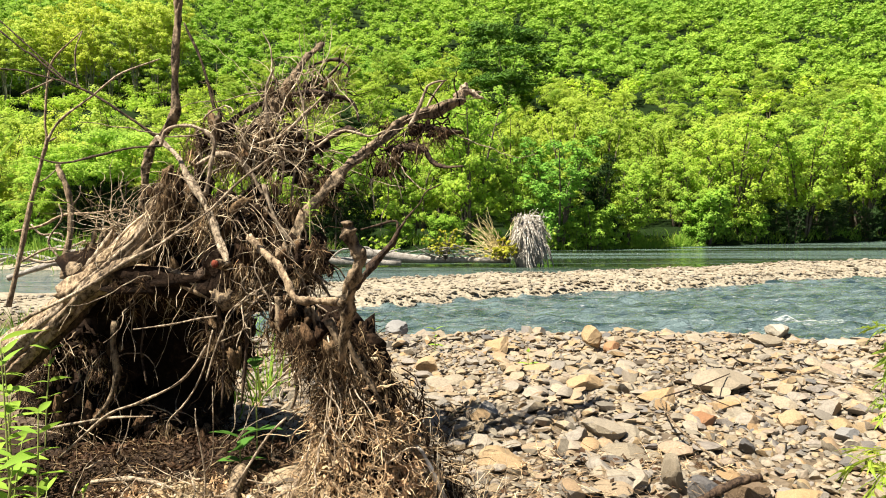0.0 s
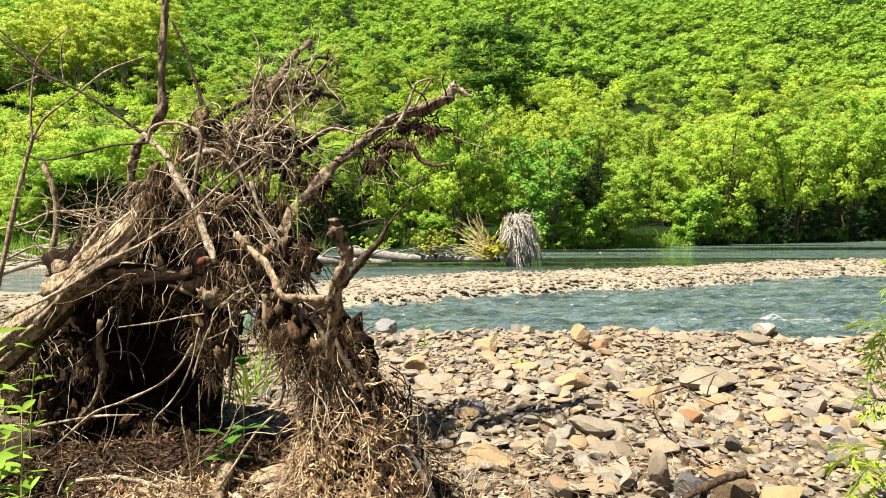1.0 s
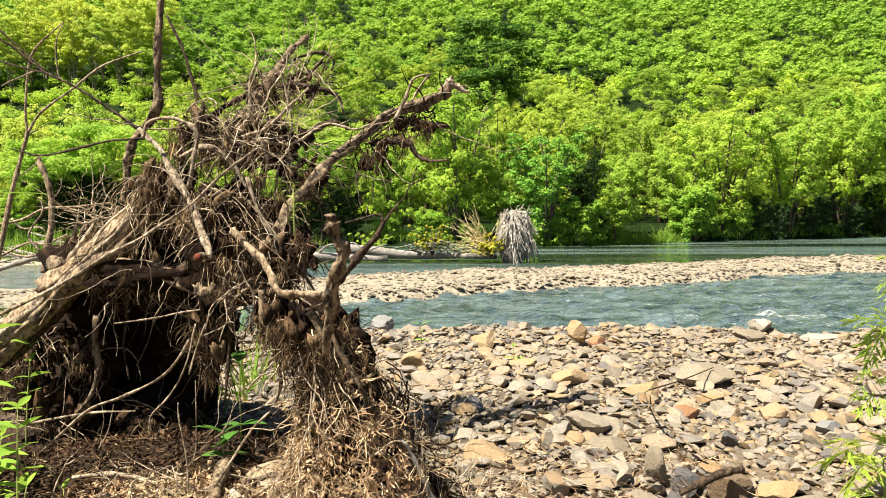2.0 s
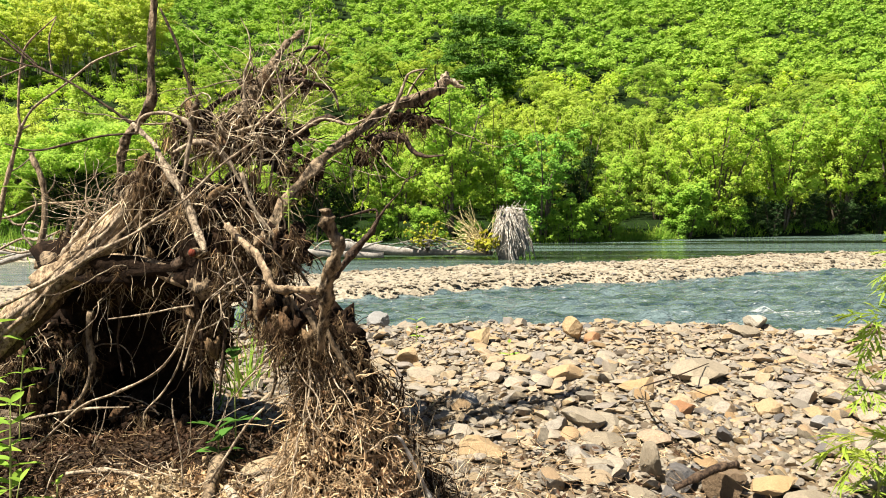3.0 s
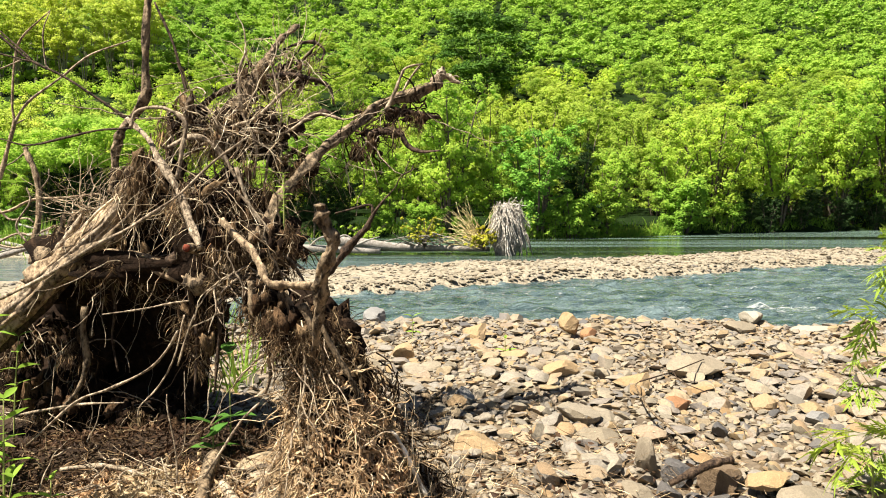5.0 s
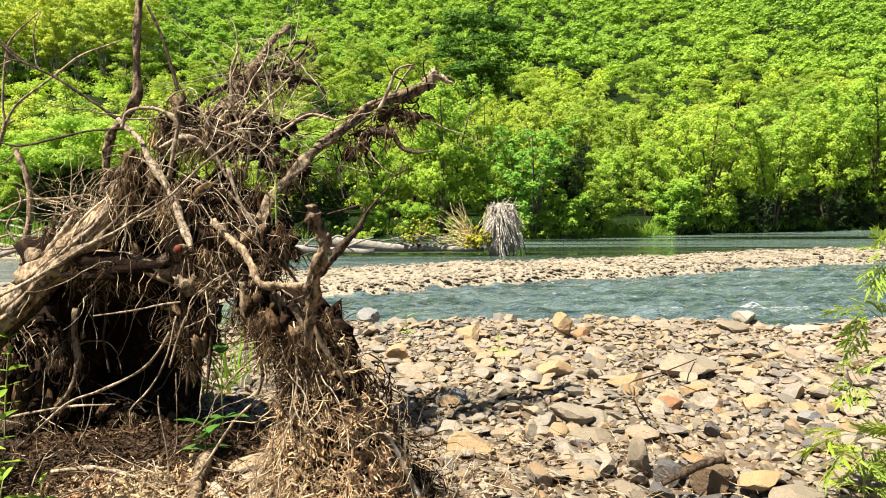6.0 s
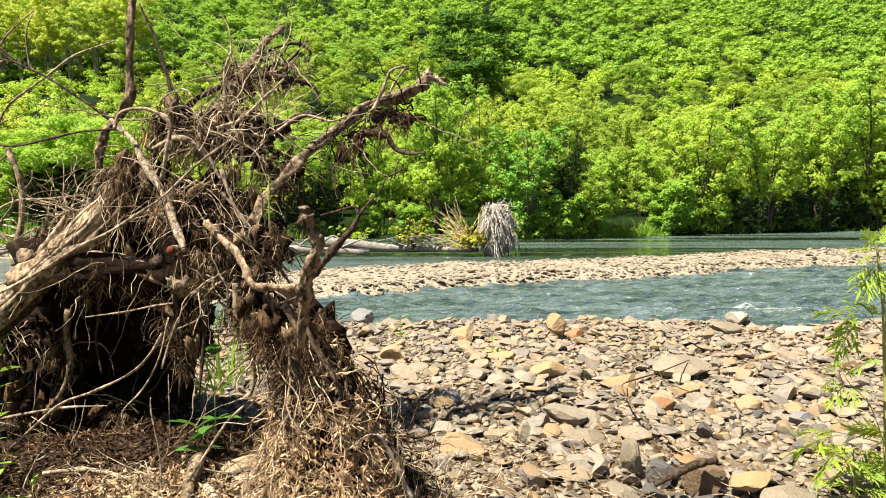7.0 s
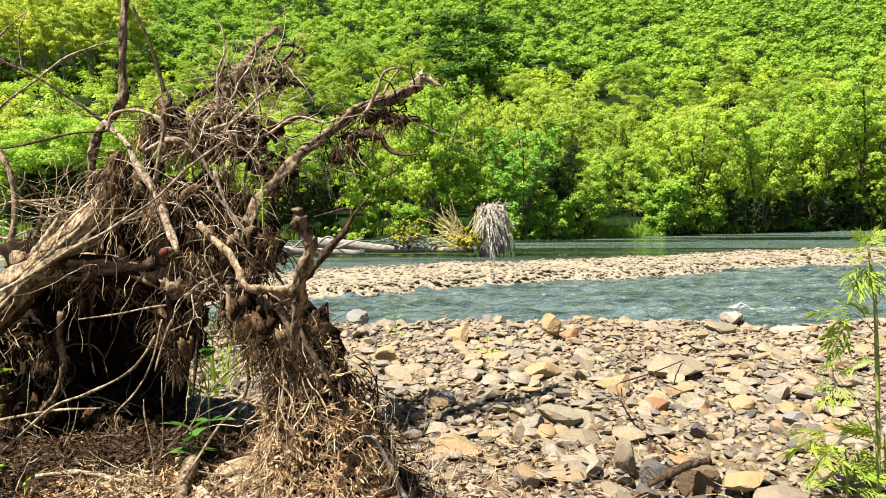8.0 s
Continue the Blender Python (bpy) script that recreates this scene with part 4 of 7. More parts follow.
def wood(name, rows, material, parent=None, sides=10, knots=0.22, label=""):
    """One root or branch through a few rows of x, y, z, radius."""
    global wood_count
    wood_count += 1
    v, f = limb(rows, sides, 6, knots, wood_count)
    return part(name, mesh_of(name, v, f, material), parent or tree, label)


wood("branch", [(-1.752, 4.302, 2.885, 0.0234), (-1.755, 4.302, 2.753, 0.0234), (-1.773, 4.302, 2.549, 0.0234), (-1.778, 4.302, 2.345, 0.0248), (-1.789, 4.302, 2.153, 0.0261), (-1.916, 4.302, 1.988, 0.0248), (-1.963, 4.302, 1.872, 0.0248), (-1.977, 4.302, 1.743, 0.0275), (-1.988, 4.302, 1.572, 0.0303)], BARK, sides=18, knots=0.34)
wood("twig", [(-1.715, 4.302, 2.726, 0.0062), (-1.628, 4.302, 2.536, 0.0079), (-1.570, 4.302, 2.345, 0.0087), (-1.536, 4.302, 2.207, 0.0110)], BARK_DARK, sides=7, knots=0.26)
wood("branch", [(-2.960, 4.302, 2.770, 0.0050), (-2.850, 4.302, 2.680, 0.0056), (-2.722, 4.302, 2.575, 0.0062), (-2.656, 4.302, 2.536, 0.0074), (-2.481, 4.302, 2.392, 0.0079), (-2.276, 4.302, 2.291, 0.0079), (-2.085, 4.302, 2.167, 0.0079), (-1.894, 4.302, 2.032, 0.0110)], BARK_DARK, sides=9, knots=0.3)
wood("twig", [(-2.980, 4.302, 2.468, 0.0040), (-2.870, 4.302, 2.460, 0.0045), (-2.727, 4.302, 2.446, 0.0050), (-2.660, 4.302, 2.426, 0.0050), (-2.525, 4.302, 2.392, 0.0054), (-2.457, 4.302, 2.379, 0.0062)], BARK_DARK, sides=7, knots=0.26)
wood("twig", [(-2.90, 4.302, 2.79, 0.0040), (-2.79, 4.302, 2.69, 0.0046), (-2.618, 4.302, 2.533, 0.0052), (-2.457, 4.302, 2.385, 0.0060)], BARK_DARK, sides=7, knots=0.26)
wood("branch", [(-1.857, 4.202, 2.026, 0.0108), (-1.704, 4.102, 1.913, 0.0131), (-1.585, 4.002, 1.764, 0.0166), (-1.435, 3.902, 1.565, 0.0187), (-1.346, 3.802, 1.411, 0.0182), (-1.265, 3.702, 1.289, 0.0166)], BARK_PALE, sides=9, knots=0.3)
wood("twig", [(-2.615, 4.202, 1.910, 0.0048), (-2.439, 4.202, 1.870, 0.0073), (-2.207, 4.202, 1.917, 0.0073), (-2.029, 4.202, 1.956, 0.0073), (-1.825, 4.202, 1.970, 0.0085)], BARK_DARK, sides=7, knots=0.26)
wood("root", [(-1.750, 4.002, 1.947, 0.0102), (-1.703, 4.002, 2.045, 0.0102), (-1.554, 4.002, 2.057, 0.0102), (-1.441, 4.002, 1.978, 0.0102), (-1.456, 4.002, 1.852, 0.0102), (-1.492, 4.002, 1.662, 0.0102)], BARK_PALE, sides=9, knots=0.3)
wood("root", [(-1.565, 4.502, 2.056, 0.0173), (-1.539, 4.502, 2.106, 0.0173), (-1.437, 4.502, 2.201, 0.0173), (-1.283, 4.502, 2.272, 0.0173), (-1.000, 4.502, 2.339, 0.0202), (-0.815, 4.502, 2.310, 0.0173), (-0.709, 4.502, 2.261, 0.0115), (-0.678, 4.502, 2.145, 0.0052)], BARK_DARK, sides=9, knots=0.3)
wood("root", [(-0.958, 4.802, 2.716, 0.0154), (-1.001, 4.735, 2.659, 0.0197), (-1.053, 4.669, 2.592, 0.0209), (-1.101, 4.602, 2.469, 0.0265), (-1.166, 4.535, 2.345, 0.0377), (-1.242, 4.469, 2.196, 0.0372), (-1.295, 4.402, 2.096, 0.0394)], BARK, sides=18, knots=0.34)
wood("twig", [(-0.788, 4.702, 2.468, 0.0068), (-0.772, 4.702, 2.534, 0.0081), (-0.850, 4.702, 2.585, 0.0120), (-0.965, 4.702, 2.567, 0.0081), (-1.043, 4.702, 2.534, 0.0081)], BARK_DARK, sides=7, knots=0.26)
wood("root", [(-0.033, 5.002, 2.405, 0.0256), (-0.060, 4.912, 2.338, 0.0346), (-0.211, 4.822, 2.259, 0.0339), (-0.402, 4.732, 2.189, 0.0303), (-0.517, 4.582, 2.059, 0.0293), (-0.650, 4.402, 1.929, 0.0282), (-0.738, 4.222, 1.812, 0.0297), (-0.822, 4.082, 1.691, 0.0287), (-0.907, 4.022, 1.567, 0.0283), (-0.955, 3.962, 1.455, 0.0304), (-1.008, 3.902, 1.331, 0.0300)], BARK, sides=18, knots=0.34)
wood("root", [(-0.378, 4.802, 2.169, 0.0215), (-0.210, 4.802, 2.135, 0.0184), (-0.108, 4.802, 2.120, 0.0154), (-0.012, 4.802, 2.109, 0.0083)], BARK_DARK, sides=9, knots=0.3)
wood("root", [(-0.519, 4.602, 1.978, 0.0236), (-0.296, 4.602, 1.989, 0.0206), (-0.220, 4.602, 1.902, 0.0147), (-0.140, 4.602, 1.862, 0.0093), (-0.012, 4.602, 1.869, 0.0053)], BARK_DARK, sides=9, knots=0.3)
wood("broken_tip", [(-0.069, 5.002, 2.334, 0.0320), (-0.029, 5.002, 2.401, 0.0320), (-0.001, 5.002, 2.451, 0.0256), (0.010, 5.002, 2.483, 0.0086)], BARK_PALE, sides=18, knots=0.34)
wood("broken_tip", [(-0.029, 5.002, 2.412, 0.0224), (0.034, 5.002, 2.420, 0.0192), (0.089, 5.002, 2.389, 0.0144), (0.133, 5.002, 2.369, 0.0058)], BARK_PALE, sides=9, knots=0.3)
wood("broken_tip", [(0.066, 5.002, 2.409, 0.0086), (0.097, 5.002, 2.420, 0.0072), (0.121, 5.002, 2.412, 0.0029)], BARK_PALE, sides=9, knots=0.3)
wood("twig", [(-0.362, 4.602, 2.123, 0.0118), (-0.295, 4.602, 2.264, 0.0118), (-0.259, 4.602, 2.357, 0.0093), (-0.219, 4.602, 2.404, 0.0079), (-0.120, 4.602, 2.422, 0.0053)], BARK_PALE, sides=7, knots=0.26)
wood("twig", [(-0.254, 4.702, 2.266, 0.0081), (-0.216, 4.702, 2.339, 0.0081), (-0.142, 4.702, 2.438, 0.0054)], BARK_PALE, sides=7, knots=0.26)
wood("root", [(-0.891, 4.402, 2.020, 0.0169), (-0.778, 4.402, 2.075, 0.0197), (-0.691, 4.402, 2.078, 0.0169), (-0.639, 4.402, 2.044, 0.0076)], BARK_DARK, sides=9, knots=0.3)
wood("branch", [(-2.327, 3.602, 1.004, 0.0104), (-2.250, 3.573, 1.037, 0.0103), (-1.997, 3.545, 1.155, 0.0102), (-1.751, 3.516, 1.297, 0.0094), (-1.520, 3.516, 1.421, 0.0090), (-1.322, 3.545, 1.559, 0.0073), (-1.147, 3.573, 1.729, 0.0062), (-0.980, 3.602, 1.859, 0.0041)], BARK_PALE, sides=9, knots=0.3)
wood("trunk", [(-3.069, 4.502, 0.552, 0.1094), (-2.872, 4.431, 0.693, 0.1010), (-2.608, 4.359, 0.883, 0.0894), (-2.352, 4.288, 1.084, 0.0749), (-2.147, 4.231, 1.243, 0.0487), (-1.987, 4.188, 1.386, 0.0348), (-1.870, 4.145, 1.520, 0.0265), (-1.808, 4.102, 1.634, 0.0184)], BARK_DARK, sides=28, knots=0.26)
wood("root", [(-2.236, 4.202, 1.133, 0.0638), (-2.002, 4.139, 1.198, 0.0629), (-1.769, 4.077, 1.203, 0.0469), (-1.549, 4.014, 1.136, 0.0437), (-1.390, 3.952, 1.081, 0.0404)], BARK_MID, sides=18, knots=0.16)
wood("root", [(-2.455, 4.102, 0.893, 0.0394), (-2.233, 4.072, 1.111, 0.0339), (-2.051, 4.042, 1.238, 0.0310), (-1.905, 4.012, 1.310, 0.0282), (-1.776, 3.982, 1.423, 0.0204), (-1.713, 3.952, 1.503, 0.0101)], BARK, sides=18, knots=0.34)
wood("root", [(-2.324, 4.302, 1.141, 0.0654), (-2.162, 4.262, 1.265, 0.0491), (-2.020, 4.222, 1.375, 0.0641), (-1.901, 4.182, 1.496, 0.0455), (-1.840, 4.142, 1.619, 0.0371), (-1.799, 4.102, 1.731, 0.0262)], BARK, sides=18, knots=0.34)
wood("root", [(-2.501, 4.402, 1.151, 0.0451), (-2.374, 4.402, 1.275, 0.0422), (-2.307, 4.402, 1.380, 0.0310), (-2.280, 4.402, 1.475, 0.0113)], BARK, sides=18, knots=0.34)
wood("root", [(-2.328, 4.252, 1.231, 0.0245), (-2.264, 4.252, 1.316, 0.0218), (-2.187, 4.252, 1.418, 0.0136), (-2.150, 4.252, 1.496, 0.0049)], BARK_PALE, sides=9, knots=0.3)
wood("root", [(-2.232, 4.202, 1.268, 0.0215), (-2.128, 4.202, 1.369, 0.0188), (-2.031, 4.202, 1.486, 0.0108), (-1.989, 4.202, 1.570, 0.0048)], BARK_PALE, sides=9, knots=0.3)
wood("root", [(-2.374, 4.302, 1.211, 0.0220), (-2.337, 4.302, 1.297, 0.0193), (-2.309, 4.302, 1.400, 0.0165), (-2.297, 4.302, 1.469, 0.0074)], BARK, sides=9, knots=0.3)
wood("root", [(-2.442, 4.202, 1.048, 0.0638), (-2.199, 4.202, 1.244, 0.0484), (-1.992, 4.202, 1.453, 0.0403), (-1.838, 4.202, 1.570, 0.0323), (-1.751, 4.202, 1.704, 0.0242)], BARK_MID, sides=18, knots=0.34)
wood("root", [(-1.401, 3.852, 1.101, 0.0444), (-1.289, 3.839, 1.077, 0.0442), (-1.160, 3.827, 1.159, 0.0441), (-1.050, 3.814, 1.264, 0.0415), (-0.982, 3.802, 1.351, 0.0365)], BARK, sides=18, knots=0.34)
wood("twig", [(-1.691, 3.502, 0.970, 0.0040), (-1.501, 3.502, 0.995, 0.0052), (-1.359, 3.502, 1.024, 0.0056), (-1.260, 3.502, 1.038, 0.0050)], BARK_PALE, sides=7, knots=0.26)
wood("root", [(-1.156, 3.702, 1.437, 0.0166), (-1.037, 3.635, 1.337, 0.0186), (-0.951, 3.569, 1.274, 0.0194), (-0.889, 3.502, 1.193, 0.0190), (-0.845, 3.435, 1.135, 0.0198), (-0.737, 3.369, 1.132, 0.0183), (-0.610, 3.302, 1.134, 0.0169)], BARK_MID, sides=9, knots=0.3)
wood("root", [(-0.514, 3.002, 1.515, 0.0192), (-0.510, 3.014, 1.477, 0.0251), (-0.491, 3.027, 1.409, 0.0232), (-0.467, 3.039, 1.353, 0.0233), (-0.494, 3.052, 1.279, 0.0234), (-0.532, 3.114, 1.182, 0.0259), (-0.547, 3.177, 1.068, 0.0244), (-0.574, 3.239, 0.954, 0.0166), (-0.603, 3.302, 0.823, 0.0106)], BARK, sides=18, knots=0.34)
wood("root", [(-0.569, 3.502, 1.165, 0.0134), (-0.526, 3.502, 1.222, 0.0179), (-0.478, 3.502, 1.284, 0.0179), (-0.427, 3.502, 1.340, 0.0157), (-0.373, 3.502, 1.401, 0.0134), (-0.342, 3.502, 1.460, 0.0090), (-0.303, 3.502, 1.519, 0.0060)], BARK_DARK, sides=9, knots=0.3)
wood("twig", [(-0.352, 3.602, 1.459, 0.0062), (-0.361, 3.602, 1.514, 0.0062), (-0.453, 3.602, 1.496, 0.0052), (-0.542, 3.602, 1.471, 0.0041)], BARK_DARK, sides=7, knots=0.26)
wood("twig", [(-0.338, 3.902, 1.521, 0.0056), (-0.257, 3.902, 1.611, 0.0045), (-0.220, 3.902, 1.676, 0.0045), (-0.133, 3.902, 1.720, 0.0034)], BARK_DARK, sides=7, knots=0.26)
wood("root", [(-1.550, 4.002, 1.182, 0.0358), (-1.452, 4.002, 1.247, 0.0307), (-1.388, 4.002, 1.263, 0.0230)], BARK_DARK, sides=18, knots=0.34)
wood("root", [(-2.134, 4.202, 0.912, 0.0161), (-2.152, 4.202, 0.759, 0.0188), (-2.133, 4.202, 0.587, 0.0175), (-2.189, 4.202, 0.415, 0.0134), (-2.296, 4.202, 0.277, 0.0108)], BARK, sides=9, knots=0.3)
wood("root", [(-2.000, 4.202, 1.133, 0.0073), (-1.955, 4.202, 0.929, 0.0085), (-1.977, 4.202, 0.724, 0.0073), (-1.948, 4.202, 0.519, 0.0048)], BARK_DARK, sides=9, knots=0.3)
wood("root", [(-1.456, 4.002, 1.086, 0.0154), (-1.411, 4.002, 0.891, 0.0128), (-1.399, 4.002, 0.696, 0.0102), (-1.420, 4.002, 0.434, 0.0046)], BARK_DARK, sides=9, knots=0.3)
wood("root", [(-1.262, 3.902, 1.096, 0.0150), (-1.234, 3.902, 0.907, 0.0125), (-1.254, 3.902, 0.652, 0.0100), (-1.273, 3.902, 0.461, 0.0045)], BARK_DARK, sides=9, knots=0.3)
wood("root", [(-0.949, 3.502, 1.137, 0.0202), (-0.937, 3.502, 1.010, 0.0202), (-0.882, 3.502, 0.853, 0.0179), (-0.856, 3.502, 0.682, 0.0112), (-0.886, 3.502, 0.567, 0.0060)], BARK, sides=9, knots=0.3)
wood("root", [(-0.783, 3.452, 1.086, 0.0199), (-0.729, 3.452, 0.975, 0.0221), (-0.689, 3.452, 0.806, 0.0221), (-0.622, 3.452, 0.580, 0.0155), (-0.568, 3.452, 0.353, 0.0088)], BARK, sides=18, knots=0.34)
wood("root", [(-0.590, 3.302, 0.997, 0.0127), (-0.516, 3.327, 0.831, 0.0117), (-0.413, 3.352, 0.635, 0.0107), (-0.321, 3.377, 0.434, 0.0097), (-0.256, 3.402, 0.229, 0.0087)], BARK, sides=9, knots=0.3)
wood("root", [(-0.677, 3.402, 1.037, 0.0196), (-0.610, 3.402, 0.872, 0.0196), (-0.529, 3.402, 0.650, 0.0152), (-0.504, 3.402, 0.426, 0.0109), (-0.478, 3.402, 0.172, 0.0087)], BARK, sides=9, knots=0.3)
wood("twig", [(-2.293, 3.702, 0.385, 0.0043), (-2.253, 3.702, 0.401, 0.0064), (-1.945, 3.702, 0.456, 0.0068), (-1.689, 3.702, 0.468, 0.0043)], BARK_PALE, sides=7, knots=0.26)
wood("twig", [(-2.148, 3.602, 0.273, 0.0062), (-1.892, 3.602, 0.496, 0.0073), (-1.711, 3.602, 0.570, 0.0073), (-1.519, 3.602, 0.664, 0.0066), (-1.421, 3.602, 0.761, 0.0062), (-1.355, 3.602, 0.870, 0.0062)], BARK_PALE, sides=7, knots=0.26)
wood("twig", [(-1.572, 3.602, 0.422, 0.0041), (-1.556, 3.602, 0.481, 0.0041), (-1.460, 3.602, 0.582, 0.0046), (-1.375, 3.602, 0.738, 0.0046), (-1.321, 3.602, 0.952, 0.0041)], BARK_PALE, sides=7, knots=0.26)
wood("twig", [(-1.341, 3.402, 0.593, 0.0024), (-1.339, 3.402, 0.518, 0.0035), (-1.303, 3.402, 0.290, 0.0039), (-1.302, 3.402, 0.058, 0.0035)], BARK_PALE, sides=7, knots=0.26)
wood("twig", [(-1.290, 3.502, 0.682, 0.0024), (-1.294, 3.502, 0.336, 0.0032), (-1.336, 3.502, 0.235, 0.0032)], BARK_PALE, sides=7, knots=0.26)
wood("twig", [(-0.776, 3.302, 0.623, 0.0048), (-0.696, 3.335, 0.529, 0.0067), (-0.616, 3.369, 0.431, 0.0068), (-0.472, 3.402, 0.217, 0.0049)], BARK_PALE, sides=7, knots=0.26)
wood("twig", [(-0.255, 3.402, 0.412, 0.0059), (-0.214, 3.402, 0.373, 0.0087), (-0.145, 3.402, 0.229, 0.0098), (-0.076, 3.402, 0.087, 0.0109)], FIBRE_GREY, sides=7, knots=0.26)
wood("twig", [(-1.137, 3.302, 0.211, 0.0057), (-1.027, 3.302, 0.375, 0.0057), (-0.944, 3.302, 0.498, 0.0057), (-0.862, 3.302, 0.579, 0.0038)], BARK_PALE, sides=7, knots=0.26)
wood("twig", [(-1.323, 3.502, 0.710, 0.0040), (-1.278, 3.502, 0.853, 0.0048), (-1.233, 3.502, 0.967, 0.0040)], BARK_PALE, sides=7, knots=0.26)
wood("root", [(-1.127, 3.902, 1.720, 0.0100), (-1.067, 3.902, 1.534, 0.0100), (-0.945, 3.902, 1.347, 0.0100), (-0.822, 3.902, 1.190, 0.0100), (-0.745, 3.902, 1.064, 0.0067)], BARK_PALE, sides=9, knots=0.3)
wood("root", [(-1.100, 3.802, 1.593, 0.0055), (-0.950, 3.802, 1.411, 0.0066), (-0.861, 3.802, 1.259, 0.0066), (-0.740, 3.802, 1.167, 0.0066)], BARK_PALE, sides=9, knots=0.3)
wood("root", [(-1.312, 4.202, 1.903, 0.0073), (-1.144, 4.202, 1.953, 0.0085), (-0.944, 4.202, 1.936, 0.0085), (-0.743, 4.202, 2.052, 0.0085), (-0.576, 4.202, 2.019, 0.0060), (-0.476, 4.202, 2.052, 0.0048)], BARK_PALE, sides=9, knots=0.3)
wood("root", [(-1.514, 4.202, 1.804, 0.0108), (-1.277, 4.202, 1.953, 0.0108), (-1.110, 4.202, 2.019, 0.0108), (-0.941, 4.202, 2.167, 0.0073), (-0.840, 4.202, 2.266, 0.0048)], BARK_PALE, sides=9, knots=0.3)
wood("root", [(-1.137, 4.202, 2.430, 0.0048), (-1.189, 4.202, 2.299, 0.0073), (-1.176, 4.202, 2.069, 0.0073), (-1.095, 4.202, 1.870, 0.0073), (-1.115, 4.202, 1.670, 0.0073)], BARK_PALE, sides=9, knots=0.3)
wood("root", [(-1.029, 4.302, 2.385, 0.0062), (-0.997, 4.302, 2.251, 0.0074), (-0.965, 4.302, 2.048, 0.0074), (-1.036, 4.302, 1.879, 0.0074), (-1.073, 4.302, 1.640, 0.0074)], BARK_PALE, sides=9, knots=0.3)
wood("root", [(-1.575, 4.102, 1.845, 0.0105), (-1.443, 4.102, 1.910, 0.0157), (-1.329, 4.102, 1.877, 0.0184), (-1.250, 4.102, 1.780, 0.0157), (-1.186, 4.102, 1.666, 0.0105)], BARK_PALE, sides=9, knots=0.3)
wood("root", [(-1.511, 4.202, 1.969, 0.0188), (-1.492, 4.202, 2.085, 0.0242), (-1.474, 4.202, 2.151, 0.0161)], BARK, sides=9, knots=0.3)
wood("root", [(-1.654, 4.302, 1.777, 0.0248), (-1.633, 4.302, 1.947, 0.0220), (-1.647, 4.302, 2.082, 0.0110)], BARK_DARK, sides=9, knots=0.3)
# Trunk ribs: pale bark above and dark below put the sunlight into colour.
wood("root", [(-3.110, 4.442, 0.666, 0.0278), (-2.906, 4.373, 0.785, 0.0235), (-2.633, 4.305, 0.957, 0.0179), (-2.370, 4.236, 1.143, 0.0179), (-2.162, 4.183, 1.289, 0.0158), (-1.999, 4.146, 1.424, 0.0122), (-1.879, 4.109, 1.549, 0.0124), (-1.814, 4.072, 1.655, 0.0075)], BARK_PALE, sides=18, knots=0.34)
wood("root", [(-3.055, 4.402, 0.637, 0.0358), (-2.861, 4.336, 0.770, 0.0338), (-2.598, 4.271, 0.947, 0.0314), (-2.346, 4.205, 1.139, 0.0296), (-2.140, 4.155, 1.287, 0.0213), (-1.983, 4.121, 1.421, 0.0206), (-1.866, 4.086, 1.545, 0.0175), (-1.802, 4.052, 1.651, 0.0127)], BARK_MID, sides=18, knots=0.34)
wood("root", [(-3.003, 4.372, 0.611, 0.0369), (-2.820, 4.309, 0.747, 0.0334), (-2.567, 4.246, 0.930, 0.0353), (-2.318, 4.183, 1.121, 0.0286), (-2.118, 4.136, 1.271, 0.0241), (-1.960, 4.105, 1.405, 0.0228), (-1.847, 4.073, 1.529, 0.0151), (-1.788, 4.042, 1.638, 0.0153)], BARK_PALE, sides=18, knots=0.34)
wood("root", [(-2.970, 4.372, 0.568, 0.0352), (-2.786, 4.309, 0.708, 0.0342), (-2.534, 4.246, 0.892, 0.0247), (-2.288, 4.183, 1.087, 0.0249), (-2.095, 4.136, 1.242, 0.0196), (-1.944, 4.105, 1.382, 0.0194), (-1.834, 4.073, 1.513, 0.0162), (-1.779, 4.042, 1.628, 0.0114)], BARK_MID, sides=18, knots=0.34)
wood("root", [(-2.939, 4.382, 0.520, 0.0415), (-2.763, 4.319, 0.668, 0.0387), (-2.517, 4.256, 0.863, 0.0310), (-2.278, 4.193, 1.066, 0.0300), (-2.083, 4.145, 1.228, 0.0270), (-1.937, 4.111, 1.372, 0.0184), (-1.829, 4.076, 1.506, 0.0196), (-1.772, 4.042, 1.622, 0.0140)], BARK_MID, sides=18, knots=0.34)
wood("root", [(-2.945, 4.422, 0.485, 0.0390), (-2.763, 4.356, 0.632, 0.0309), (-2.514, 4.291, 0.827, 0.0329), (-2.272, 4.225, 1.035, 0.0243), (-2.079, 4.173, 1.199, 0.0232), (-1.927, 4.136, 1.348, 0.0191), (-1.821, 4.099, 1.487, 0.0170), (-1.769, 4.062, 1.606, 0.0122)], BARK_DARK, sides=18, knots=0.34)
wood("root", [(-3.017, 4.382, 0.613, 0.0182), (-2.821, 4.316, 0.742, 0.0155), (-2.563, 4.251, 0.922, 0.0152), (-2.312, 4.185, 1.114, 0.0110), (-2.111, 4.136, 1.265, 0.0116), (-1.960, 4.105, 1.405, 0.0073), (-1.850, 4.073, 1.532, 0.0077), (-1.791, 4.042, 1.644, 0.0058)], BARK_PALE, sides=9, knots=0.3)
